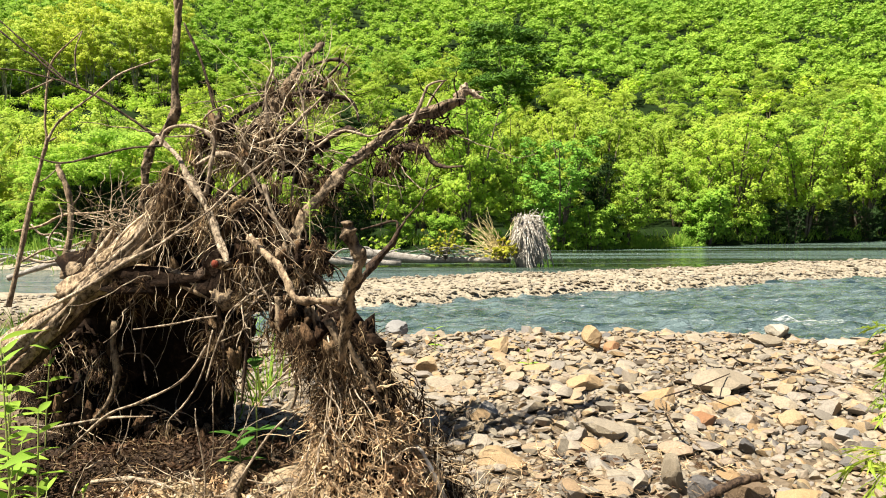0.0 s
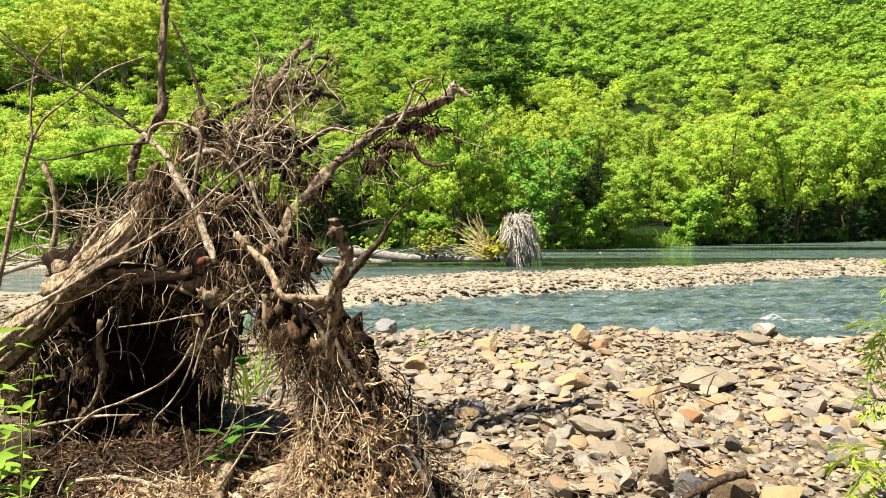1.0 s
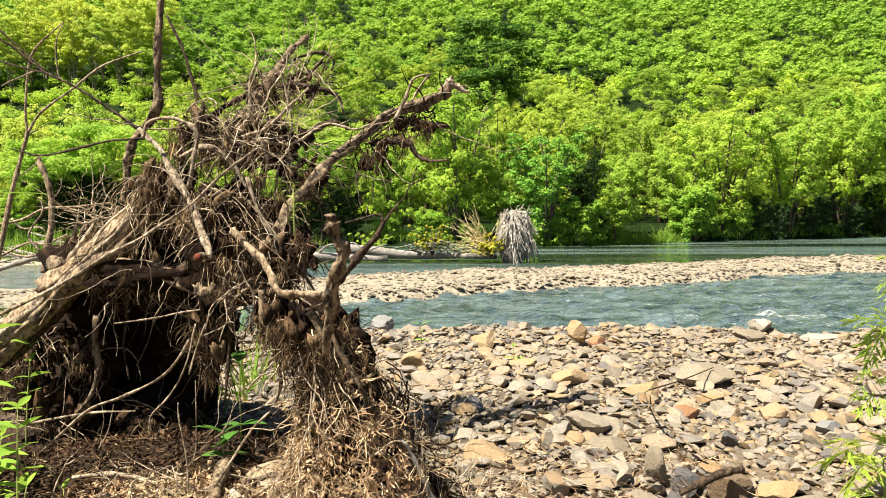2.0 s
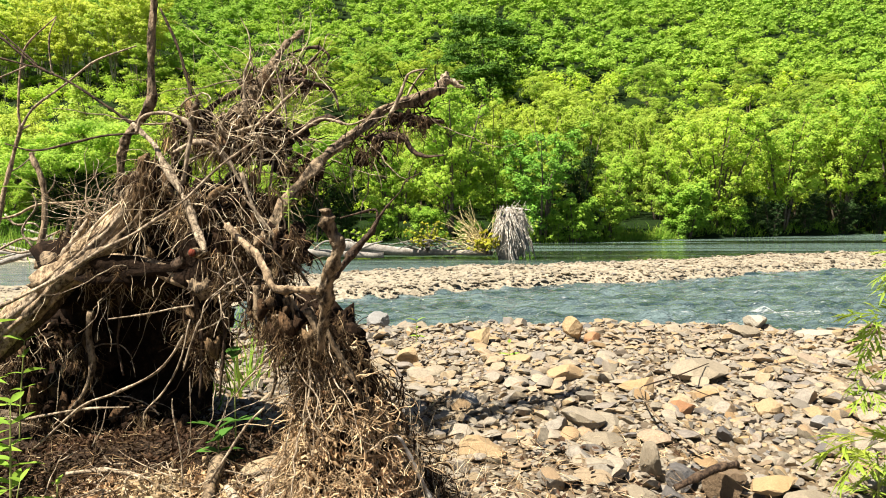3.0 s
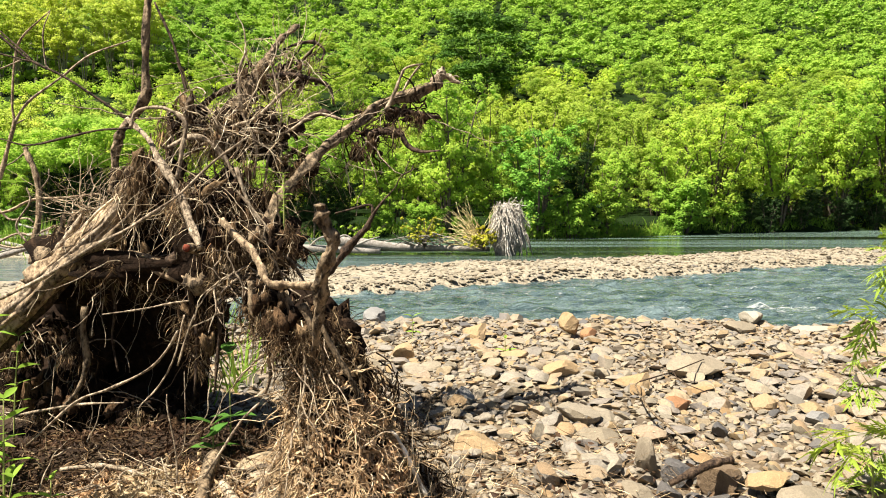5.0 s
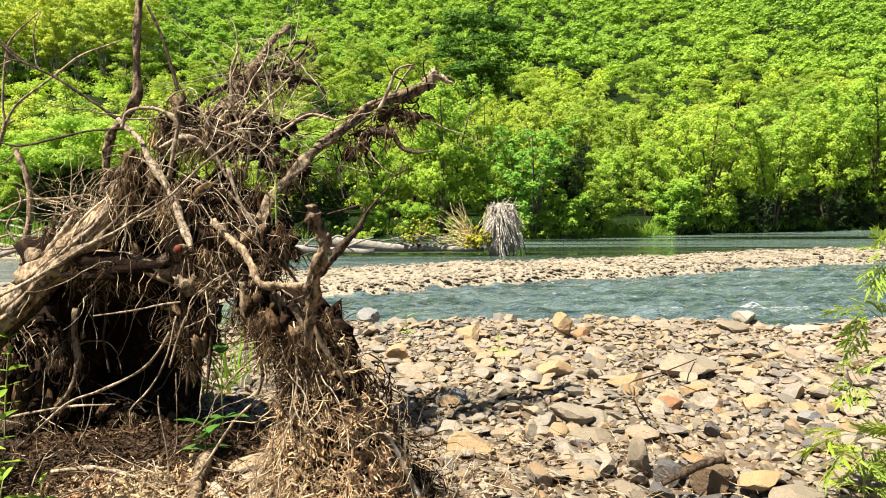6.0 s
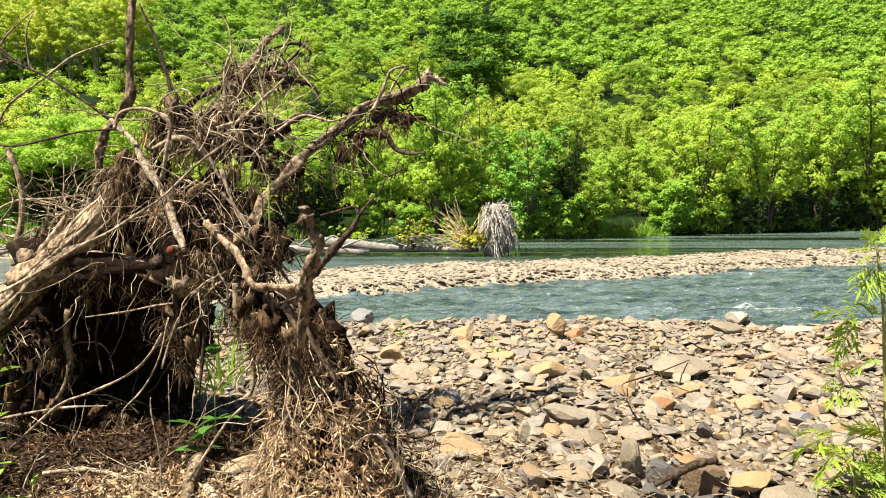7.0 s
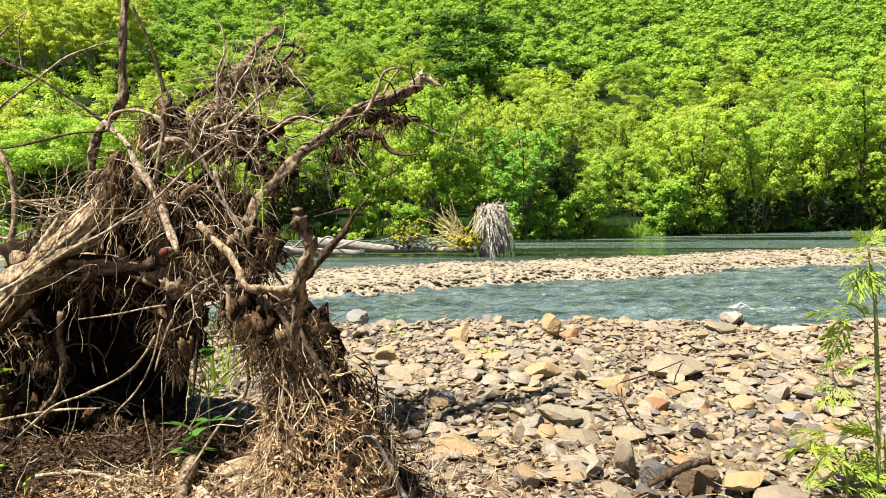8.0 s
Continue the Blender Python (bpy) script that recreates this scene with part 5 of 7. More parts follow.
wood("root", [(-2.946, 4.402, 0.508, 0.0214), (-2.760, 4.336, 0.650, 0.0194), (-2.512, 4.271, 0.844, 0.0137), (-2.268, 4.205, 1.044, 0.0134), (-2.076, 4.155, 1.207, 0.0106), (-1.929, 4.121, 1.355, 0.0085), (-1.821, 4.086, 1.493, 0.0073), (-1.771, 4.052, 1.613, 0.0072)], BARK, sides=9, knots=0.3)
wood("root", [(-3.079, 4.422, 0.644, 0.0141), (-2.878, 4.356, 0.770, 0.0142), (-2.610, 4.291, 0.945, 0.0129), (-2.357, 4.225, 1.134, 0.0105), (-2.150, 4.173, 1.286, 0.0072), (-1.991, 4.136, 1.421, 0.0069), (-1.875, 4.099, 1.549, 0.0061), (-1.813, 4.062, 1.655, 0.0040)], BARK_PALE, sides=9, knots=0.3)
wood("root", [(-2.987, 4.372, 0.586, 0.0173), (-2.796, 4.309, 0.722, 0.0160), (-2.544, 4.246, 0.902, 0.0141), (-2.298, 4.183, 1.097, 0.0120), (-2.098, 4.135, 1.248, 0.0106), (-1.945, 4.101, 1.388, 0.0073), (-1.834, 4.066, 1.516, 0.0068), (-1.777, 4.032, 1.628, 0.0049)], BARK, sides=9, knots=0.3)

stub_cut = wood("stub", [(-1.33, 3.87, 1.27, 0.030), (-1.335, 3.77, 1.285, 0.027), (-1.338, 3.70, 1.29, 0.024)], BARK, sides=10, knots=0.1)
v, f = limb([(-1.338, 3.70, 1.29, 0.021), (-1.3385, 3.69, 1.291, 0.018)], 10, 2, 0.1)
part("cut_face", mesh_of("cut_face", v, f, CUT_RED), stub_cut, "reddish broken end")

earth, dark, pale, cords, hair, mat, chaff, clay = (Heap() for _ in range(8))
mass_rng = np.random.default_rng(17)


def inside(n, centre, radii, r):
    return np.array(centre) + unit(n, r) * (r.uniform(0.05, 1, n) ** 0.45)[:, None] * np.array(radii)


def clods(heap, at, size, r, hang=1.6):
    """Ragged lumps of earth that taper downwards."""
    v0, f0 = ICO[2]
    for p in at:
        s = size * r.uniform(0.5, 1.5)
        v = v0 * (1 + r.normal(0, 0.28, (len(v0), 1)))
        low = np.clip(-v[:, 2:], 0, 2)
        v = v * np.array([1, 1, hang * r.uniform(0.7, 1.3)]) * np.where(low > 0, 1 - 0.35 * low, 1) + r.normal(0, 0.06, v0.shape)
        turn = np.array(Euler((r.normal(0, 0.4), r.normal(0, 0.4), r.uniform(0, 6))).to_matrix())
        heap.add(p + v @ turn.T * s * 0.6, f0)


def tatters(heap, at, length, r, thick=0.009, stray=0.4, strands=7):
    """Matted rags of fine fibre that hang from the roots: each a lock of strands that run together."""
    n = len(at)
    way = np.repeat(r.normal(0, stray, (n, 3)) - [0, 0, 0.9], strands, 0) + r.normal(0, 0.16, (n * strands, 3))
    p = np.repeat(np.asarray(at, float), strands, 0) + r.normal(0, thick * 1.1, (n * strands, 3))
    reach = np.repeat(length * r.uniform(0.3, 1.3, n), strands) * r.uniform(0.6, 1.1, n * strands)
    threads(heap, p, way, reach, 0.0015 * r.lognormal(0, 0.45, n * strands), 0.40, 0.12, 7, 3, r)


def tangle(centre, radii, soil, dim, light, sag):
    """A patch of root mat: earth lumps, soiled and pale rootlets."""
    r = mass_rng
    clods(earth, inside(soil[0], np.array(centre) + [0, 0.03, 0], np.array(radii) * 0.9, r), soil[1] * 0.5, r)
    # Dark backing added behind the strands so that gaps read as black.
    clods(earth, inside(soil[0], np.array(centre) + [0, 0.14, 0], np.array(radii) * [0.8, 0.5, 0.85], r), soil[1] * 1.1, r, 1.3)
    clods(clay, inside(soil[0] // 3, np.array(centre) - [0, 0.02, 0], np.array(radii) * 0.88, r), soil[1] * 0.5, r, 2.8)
    dim, light = (dim[0] // 2, dim[1]), (light[0] * 4 // 3, light[1])
    for heap, (n, length), thick in ((dark, dim, 0.0032), (pale, light, 0.0020)):
        p = inside(n, centre, radii, r)
        d = (p - centre) / np.array(radii) * [0.5, 0.5, 0.4] + r.normal(0, 0.8, (n, 3))
        d[:, 2] -= sag * 2
        p[:, 1] += 0.08 if heap is dark else 0.0
        threads(heap, p, d, length * r.uniform(0.35, 1.5, n), thick * r.lognormal(0, 0.5, n), 0.42 if heap is dark else 0.20, sag * 0.6, 7 if heap is dark else 12, 3, r)
    hooks = inside(max(2, int(soil[0] * 0.13)), np.array(centre) - [0, 0.05, 0], np.array(radii) * 0.95, r)
    p = np.repeat(hooks, 7, 0) + r.normal(0, 1, (len(hooks) * 7, 3)) * [0.028, 0.015, 0.03]
    tatters(mat, p, 0.15, r, 0.009, 0.22)
    n = max(4, light[0] // 16)
    p = inside(n, centre, np.array(radii) * 0.9, r)
    d = r.normal(0, 0.7, (n, 3)) * [1, 0.6, 1] - [0, 0.1, sag]
    threads(cords, p, d, r.uniform(0.3, 0.75, n), r.uniform(0.003, 0.0065, n), 0.26, sag * 0.3, 14, 5, r)
    for p in inside(int(soil[0] * 0.10), np.array(centre) - [0, 0.07, 0], np.array(radii) * 0.95, r):
        rag(p, r.uniform(0.10, 0.22), r.uniform(0.008, 0.014), 26)
    for p in inside(int(soil[0] * 0.2), np.array(centre) - [0, 0.05, 0], np.array(radii) * 0.9, r):
        beard(p, r.uniform(0.08, 0.26), r.uniform(0.015, 0.04), r, 5)


def lock(heap, at, way, length, wide, r, n=16):
    """A matted lock of fibres that run the same way."""
    p = np.array(at) + r.normal(0, 1, (n, 3)) * wide
    threads(heap, p, np.array(way) + r.normal(0, 0.10, (n, 3)), length * r.uniform(0.5, 1.15, n), 0.0024 * r.lognormal(0, 0.5, n), 0.17, 0.05, 6, 3, r)


def rag(at, length, wide, n):
    """A close felted lock that hangs down, curly at its ends."""
    r = mass_rng
    p = np.array(at) + r.normal(0, 1, (n, 3)) * [wide, wide, wide * 2.5]
    threads(mat, p, r.normal(0, 0.13, (n, 3)) + r.normal(0, 0.2, 3) - [0, 0, 0.9], length * r.uniform(0.4, 1.1, n), 0.0021 * r.lognormal(0, 0.4, n), 0.42, 0.16, 8, 3, r)


def beard(at, length, wide, r, n=10):
    """A lock of earthy fibres hanging from a root; a full one has a soiled core and tan outer strands."""
    p = np.array(at) + r.normal(0, 1, (n, 3)) * [wide, wide, wide * 0.5]
    full = n > 30
    threads(mat if full else hair, p, r.normal(0, 0.14 if full else 0.32, (n, 3)) - [0, 0, 0.9], length * r.uniform(0.3, 1.1, n), 0.0017 * r.lognormal(0, 0.45, n), 0.24 if full else 0.36, 0.09, 8, 3, r)
    if full:
        clods(clay, [np.array(at) + [0, 0.02, -length * 0.35]], wide * 1.1, r, length / wide * 0.45)


tangle((-0.99, 4.60, 2.36), (0.221, 0.150, 0.147), (10, 0.040), (55, 0.20), (71, 0.35), 0.05)
tangle((-1.22, 4.50, 2.29), (0.126, 0.120, 0.162), (10, 0.050), (37, 0.20), (16, 0.31), 0.05)
tangle((-1.21, 4.30, 1.95), (0.430, 0.200, 0.172), (50, 0.065), (161, 0.26), (182, 0.47), 0.05)
tangle((-1.55, 4.30, 2.03), (0.120, 0.120, 0.155), (14, 0.060), (68, 0.20), (13, 0.31), 0.15)
tangle((-1.72, 4.15, 1.64), (0.206, 0.150, 0.216), (36, 0.070), (148, 0.26), (78, 0.38), 0.25)
tangle((-2.16, 4.40, 1.43), (0.229, 0.120, 0.141), (4, 0.050), (37, 0.30), (97, 0.44), 0.05)
tangle((-1.29, 4.10, 1.47), (0.344, 0.200, 0.262), (80, 0.075), (186, 0.28), (123, 0.40), 0.15)
tangle((-0.31, 4.75, 2.12), (0.304, 0.080, 0.068), (6, 0.035), (110, 0.18), (7, 0.25), 0.35)
tangle((-0.51, 4.50, 1.89), (0.151, 0.100, 0.130), (5, 0.040), (70, 0.20), (9, 0.28), 0.35)
tangle((-0.90, 4.30, 1.74), (0.172, 0.120, 0.120), (10, 0.050), (74, 0.22), (22, 0.31), 0.15)
tangle((-0.93, 3.85, 1.26), (0.200, 0.150, 0.185), (40, 0.065), (124, 0.26), (22, 0.35), 0.20)
tangle((-1.93, 4.50, 0.98), (0.576, 0.200, 0.054), (16, 0.060), (74, 0.30), (4, 0.44), 0.30)
tangle((-1.40, 4.10, 0.80), (0.110, 0.150, 0.280), (40, 0.060), (148, 0.28), (4, 0.34), 0.30)
tangle((-2.25, 4.40, 0.62), (0.106, 0.120, 0.282), (20, 0.070), (74, 0.32), (4, 0.44), 0.30)
tangle((-2.85, 4.80, 0.38), (0.192, 0.150, 0.230), (14, 0.080), (74, 0.30), (4, 0.38), 0.20)
tangle((-2.11, 4.60, 0.09), (0.662, 0.250, 0.092), (40, 0.080), (99, 0.25), (4, 0.38), 0.10)
tangle((-0.91, 3.60, 1.01), (0.130, 0.150, 0.115), (40, 0.065), (111, 0.26), (6, 0.25), 0.35)
tangle((-0.71, 3.50, 0.91), (0.182, 0.150, 0.140), (70, 0.065), (198, 0.26), (16, 0.30), 0.30)
# Low soil and dark root mats, added to darken the shaded ground.
tangle((-2.49, 4.50, 0.28), (0.342, 0.250, 0.162), (60, 0.090), (198, 0.30), (10, 0.30), 0.10)
tangle((-1.83, 4.40, 0.20), (0.317, 0.200, 0.123), (40, 0.080), (136, 0.25), (10, 0.30), 0.10)
tangle((-0.63, 3.50, 0.74), (0.154, 0.150, 0.140), (60, 0.070), (136, 0.28), (26, 0.30), 0.30)
tangle((-1.86, 4.20, 1.17), (0.386, 0.150, 0.074), (60, 0.060), (148, 0.25), (30, 0.30), 0.30)
tangle((-3.00, 4.95, 0.40), (0.300, 0.150, 0.300), (40, 0.070), (150, 0.28), (30, 0.34), 0.15)
tangle((-2.78, 4.72, 0.62), (0.30, 0.10, 0.20), (26, 0.050), (90, 0.26), (26, 0.34), 0.25)
beard((-1.70, 4.00, 1.77), 0.29, 0.045, mass_rng, 42)
beard((-1.75, 4.00, 1.69), 0.27, 0.040, mass_rng, 42)
beard((-1.41, 3.90, 1.62), 0.27, 0.040, mass_rng, 42)
beard((-1.47, 3.90, 1.53), 0.22, 0.035, mass_rng, 42)
beard((-1.15, 3.75, 1.41), 0.25, 0.045, mass_rng, 42)
beard((-1.09, 3.70, 1.32), 0.25, 0.040, mass_rng, 42)
beard((-1.22, 3.75, 1.29), 0.20, 0.035, mass_rng, 42)
beard((-1.01, 4.05, 1.63), 0.22, 0.030, mass_rng, 42)
beard((-1.86, 4.10, 1.34), 0.20, 0.030, mass_rng, 42)
beard((-1.09, 4.00, 1.75), 0.20, 0.035, mass_rng, 42)
beard((-0.84, 3.45, 0.97), 0.26, 0.045, mass_rng, 18)
beard((-0.91, 3.45, 0.93), 0.22, 0.035, mass_rng, 18)
beard((-0.73, 3.45, 0.89), 0.23, 0.040, mass_rng, 18)
beard((-0.63, 3.45, 0.86), 0.22, 0.035, mass_rng, 18)
beard((-0.79, 3.45, 0.81), 0.25, 0.040, mass_rng, 18)
beard((-1.50, 3.95, 0.99), 0.22, 0.030, mass_rng, 18)
beard((-1.33, 3.90, 0.97), 0.23, 0.035, mass_rng, 18)
beard((-0.45, 4.45, 1.93), 0.14, 0.030, mass_rng, 42)
beard((-0.30, 4.60, 2.03), 0.16, 0.030, mass_rng, 42)
beard((-0.16, 4.70, 2.12), 0.14, 0.030, mass_rng, 42)
beard((-1.43, 4.15, 1.90), 0.16, 0.030, mass_rng, 42)
beard((-1.64, 4.20, 1.93), 0.20, 0.030, mass_rng, 42)

# sunlit rootlets round the collar of the leg
collar = inside(46, (-0.98, 3.74, 1.12), (0.26, 0.10, 0.13), mass_rng)
threads(cords, collar, mass_rng.normal(0, 0.7, (46, 3)) * [1, 0.4, 0.8] - [0, 0.25, 0.5], mass_rng.uniform(0.15, 0.42, 46), mass_rng.uniform(0.003, 0.007, 46), 0.34, 0.06, 14, 5, mass_rng)
for p in collar[:14]:
    rag(p, mass_rng.uniform(0.08, 0.18), 0.012, 26)

# earth held by the roots behind the hollow; upper lumps added to shade it
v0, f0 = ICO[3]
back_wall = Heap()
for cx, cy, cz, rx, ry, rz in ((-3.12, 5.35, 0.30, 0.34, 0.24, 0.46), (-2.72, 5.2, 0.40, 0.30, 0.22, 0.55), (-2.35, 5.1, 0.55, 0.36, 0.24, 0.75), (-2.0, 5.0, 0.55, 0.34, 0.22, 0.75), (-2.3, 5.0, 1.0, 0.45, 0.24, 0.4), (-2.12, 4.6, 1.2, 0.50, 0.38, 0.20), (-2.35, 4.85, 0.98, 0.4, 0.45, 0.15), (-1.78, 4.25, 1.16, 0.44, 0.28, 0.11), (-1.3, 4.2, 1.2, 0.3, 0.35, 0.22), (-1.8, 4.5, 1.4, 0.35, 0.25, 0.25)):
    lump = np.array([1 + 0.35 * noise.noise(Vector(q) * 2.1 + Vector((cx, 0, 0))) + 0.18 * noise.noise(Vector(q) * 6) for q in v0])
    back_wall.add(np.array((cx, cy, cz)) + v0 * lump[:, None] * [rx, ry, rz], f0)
part("root_plate", back_wall.mesh("root_plate", EARTH), tree, "earth packed between the roots, darkened to stand for shade")

# the skirt of fibrous roots that reaches the ground
straw = Heap()
r = np.random.default_rng(58)
top, foot = np.array((-0.62, 3.55, 0.96)), np.array((-0.44, 3.40, 0.03))


def on_leg(n, low, high, fill, power=0.8):
    """Points on the leg of roots and the way out from its axis: (points, outward, share of the way down)."""
    u = low + (high - low) * r.uniform(0, 1, n) ** power
    ang = r.uniform(0, 2 * np.pi, n)
    wide = 0.15 + 0.20 * u
    rim = np.stack([np.cos(ang) * wide, np.sin(ang) * wide * 0.75, np.zeros(n)], -1) * (r.uniform(fill, 1, n) ** 0.5)[:, None]
    return top + (foot - top) * u[:, None] + rim, rim, u


p, rim, u = on_leg(520, 0.30, 1.0, 0.3)
n = len(p)
threads(straw, p, (foot - top) * 0.8 + rim * 1.2 + r.normal(0, 0.75, (n, 3)), r.uniform(0.12, 0.42, n) * (1.1 - 0.3 * u), 0.0021 * r.lognormal(0, 0.55, n), 0.34, 0.05, 13, 3, r)
p, rim, u = on_leg(50, 0.35, 1.0, 0.5)
for k in range(len(p)):
    lock(straw, p[k], (foot - top) * 0.8 + rim[k] * 1.3 + r.normal(0, 0.5, 3), r.uniform(0.14, 0.36), r.uniform(0.008, 0.022), r)
# matted rags: earthy above, straw-coloured towards the ground
p, rim, u = on_leg(80, -0.05, 0.75, 0.25, 1.0)
tatters(mat, p, 0.20, r, 0.011, 0.4)
p, rim, u = on_leg(260, 0.30, 1.0, 0.35)
tatters(chaff, p + [0, 0, 0.03], 0.17, r, 0.009, 0.75)
p, rim, u = on_leg(170, 0.7, 1.05, 0.3)
tatters(chaff, p + np.column_stack([r.normal(-0.06, 0.12, 170), r.normal(-0.1, 0.08, 170), np.full(170, 0.03)]), 0.16, r, 0.008, 1.3)
p, rim, u = on_leg(50, 0.0, 0.9, 0.3)
n = len(p)
threads(cords, p, (foot - top) + rim * 0.5 + r.normal(0, 0.42, (n, 3)) + [0, -0.15, 0], r.uniform(0.2, 0.55, n), r.uniform(0.003, 0.008, n), 0.28, 0.03, 14, 5, r)
p, rim, u = on_leg(150, 0.0, 1.0, 0.1)
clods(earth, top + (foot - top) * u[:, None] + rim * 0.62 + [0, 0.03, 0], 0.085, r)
p, rim, u = on_leg(150, -0.05, 0.8, 0.5)
clods(clay, top + (foot - top) * u[:, None] + rim * 0.7, 0.028, r, 2.0)
for p in on_leg(44, -0.08, 0.5, 0.7)[0]:
    rag(p, r.uniform(0.08, 0.20), r.uniform(0.008, 0.014), 26)
scraps = []
for low, high, n in ((0.10, 0.7, 800), (0.45, 1.05, 2300)):
    p, rim, u = on_leg(n, low, high, 0.75)
    scraps.append(np.hstack([p, rim]))
scraps = np.vstack(scraps)
caught = leaves(scraps[:, :3] + [0, 0, 0.02], 0.02 + 0.07 * r.uniform(0, 1, len(scraps)) ** 2, r, 0.34, out=scraps[:, 3:] * 3 + [0, 0, 0.3], loose=1.2)
part("caught_leaves", mesh_of("caught_leaves", *caught, LITTER_TAN, False), tree, "dry tan leaves caught in the roots")["kind"] = "stuff"
# dark strands that stand in for shade down the far edge
n = 130
u = r.uniform(0, 1, n)
p = np.array((-0.36, 3.50, 0.74)) + np.array((0.33, 0.02, -0.68)) * u[:, None] + r.normal(0, 0.045, (n, 3))
threads(dark, p, np.array((0.30, 0.1, -0.8)) + r.normal(0, 0.4, (n, 3)), r.uniform(0.12, 0.32, n), 0.0035 * r.lognormal(0, 0.5, n), 0.35, 0.1, 8, 3, r)

for p in on_leg(16, -0.1, 0.45, 0.6)[0]:
    beard(p, r.uniform(0.1, 0.3), r.uniform(0.015, 0.04), r)
# crooked rootlets under the broken limb
n = 46
u = r.uniform(0, 1, n)[:, None]
p = np.array((-0.05, 4.90, 2.25)) * (1 - u) + np.array((-0.68, 4.40, 1.83)) * u + r.normal(0, 0.03, (n, 3))
threads(dark, p, r.normal(0, 0.7, (n, 3)) + [0.35, 0, -0.45], r.uniform(0.15, 0.42, n), r.uniform(0.003, 0.008, n), 0.45, 0.03, 11, 5, r)
for heap, name, material, label in ((earth, "soil_mass", EARTH, "soil lumps caught in the roots, darkened to stand for shade"), (clay, "clay_crust", CLAY, "brown clay crust caked on fine root"), (dark, "dark_root_mat", FIBRE_DARK, "soil-caked rootlets, darkened further to stand for shade"),
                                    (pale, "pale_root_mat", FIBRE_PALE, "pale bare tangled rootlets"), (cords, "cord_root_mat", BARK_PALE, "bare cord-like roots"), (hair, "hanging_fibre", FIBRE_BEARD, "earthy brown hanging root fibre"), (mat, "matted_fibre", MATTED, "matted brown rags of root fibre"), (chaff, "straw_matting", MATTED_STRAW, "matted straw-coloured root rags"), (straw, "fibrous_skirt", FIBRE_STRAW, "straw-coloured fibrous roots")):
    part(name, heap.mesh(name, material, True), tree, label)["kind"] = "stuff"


# ---- litter, sticks and plants near the tree ----
r = np.random.default_rng(31)
n = 30000
x = r.uniform(-3.6, 0.15, n)
y = r.uniform(3.0, 5.3, n)
keep = ((x + 0.9) < (y - 3.0) * 0.2 + 0.75 * r.uniform(0.3, 1.2, n)) & ((y < 4.2) | (r.uniform(0, 1, n) < 0.15)) & ((x > -2.9) | (r.uniform(0, 1, n) < 0.6))
x, y = x[keep], y[keep]
spots = np.stack([x, y, land(x, y) + r.uniform(0.005, 0.06, len(x))], -1)
tagged(new("leaf_litter", mesh_of("leaf_litter", *leaves(spots, 0.012 + 0.055 * r.uniform(0, 1, len(x)) ** 2, r, 0.36, out=np.tile([0, 0, 0.7], (len(x), 1)), loose=1.3), LITTER, False)),
       "dry brown fallen leaves under the roots, darkened to stand for shade", "leaf litter", kind="stuff")
n = 5200
x, y = r.normal(-1.42, 0.36, n), r.normal(3.36, 0.17, n)
heap_up = 0.09 * np.exp(-((x + 1.35) / 0.4) ** 2 - ((y - 3.4) / 0.22) ** 2)
spots = np.stack([x, y, land(x, y) + heap_up * r.uniform(0.2, 1.1, n) + 0.02], -1)
tagged(new("dry_leaf_drift", mesh_of("dry_leaf_drift", *leaves(spots, 0.014 + 0.06 * r.uniform(0, 1, n) ** 2.5, r, 0.34, out=np.tile([0, -0.2, 0.6], (n, 1)), loose=1.6), LITTER_TAN, False)),
       "drift of dry tan curled leaves before the roots", "leaf litter", kind="stuff")
trash = Heap()
n = 1500
x, y = r.uniform(-2.5, 0.1, n), 3.05 + 1.9 * r.uniform(0, 1, n) ** 1.6
p = np.stack([x, y, land(x, y) + r.uniform(0.0, 0.07, n)], -1)
d = r.normal(0, 1, (n, 3)) * [1, 1, 0.18]
threads(trash, p, d, 0.05 + 0.32 * r.uniform(0, 1, n) ** 2, 0.0022 * r.lognormal(0, 0.5, n), 0.28, 0.02, 7, 3, r)
# Dark fibre tones on these twigs stand in for shade on the ground.
tagged(new("dry_twigs", trash.mesh("dry_twigs", MATTED)), "dry broken twigs and straw on the litter", "twigs", kind="stuff")
n = 130
x, y = r.normal(-1.42, 0.34, n), r.normal(3.42, 0.17, n)
p = np.stack([x, y, land(x, y) + r.uniform(0.03, 0.11, n)], -1)
bare = Heap()
threads(bare, p, r.normal(0, 1, (n, 3)) * [1, 0.8, 0.2], 0.08 + 0.40 * r.uniform(0, 1, n) ** 2, r.uniform(0.0025, 0.0075, n), 0.2, 0.03, 8, 5, r)
tagged(new("bare_twigs", bare.mesh("bare_twigs", BARK_PALE)), "pale weathered twigs strewn over the litter", "twigs", kind="stuff")

n = 260
x, y = r.uniform(0.0, 1.7, n), r.uniform(3.5, 4.5, n)
p = np.stack([x, y, land(x, y) + r.uniform(0.03, 0.08, n)], -1)
straws = Heap()
threads(straws, p, r.normal(0, 1, (n, 3)) * [1, 1, 0.15], r.uniform(0.08, 0.4, n), 0.002 * r.lognormal(0, 0.4, n), 0.14, 0.02, 6, 3, r)
tagged(new("dry_straw", straws.mesh("dry_straw", FIBRE_STRAW)), "dry straw and thin twigs between the cobbles", "straw", kind="stuff")
n = 180
x, y = r.uniform(0.2, 1.5, n), r.uniform(3.5, 4.4, n)
p = np.stack([x, y, land(x, y) + r.uniform(0.04, 0.09, n)], -1)
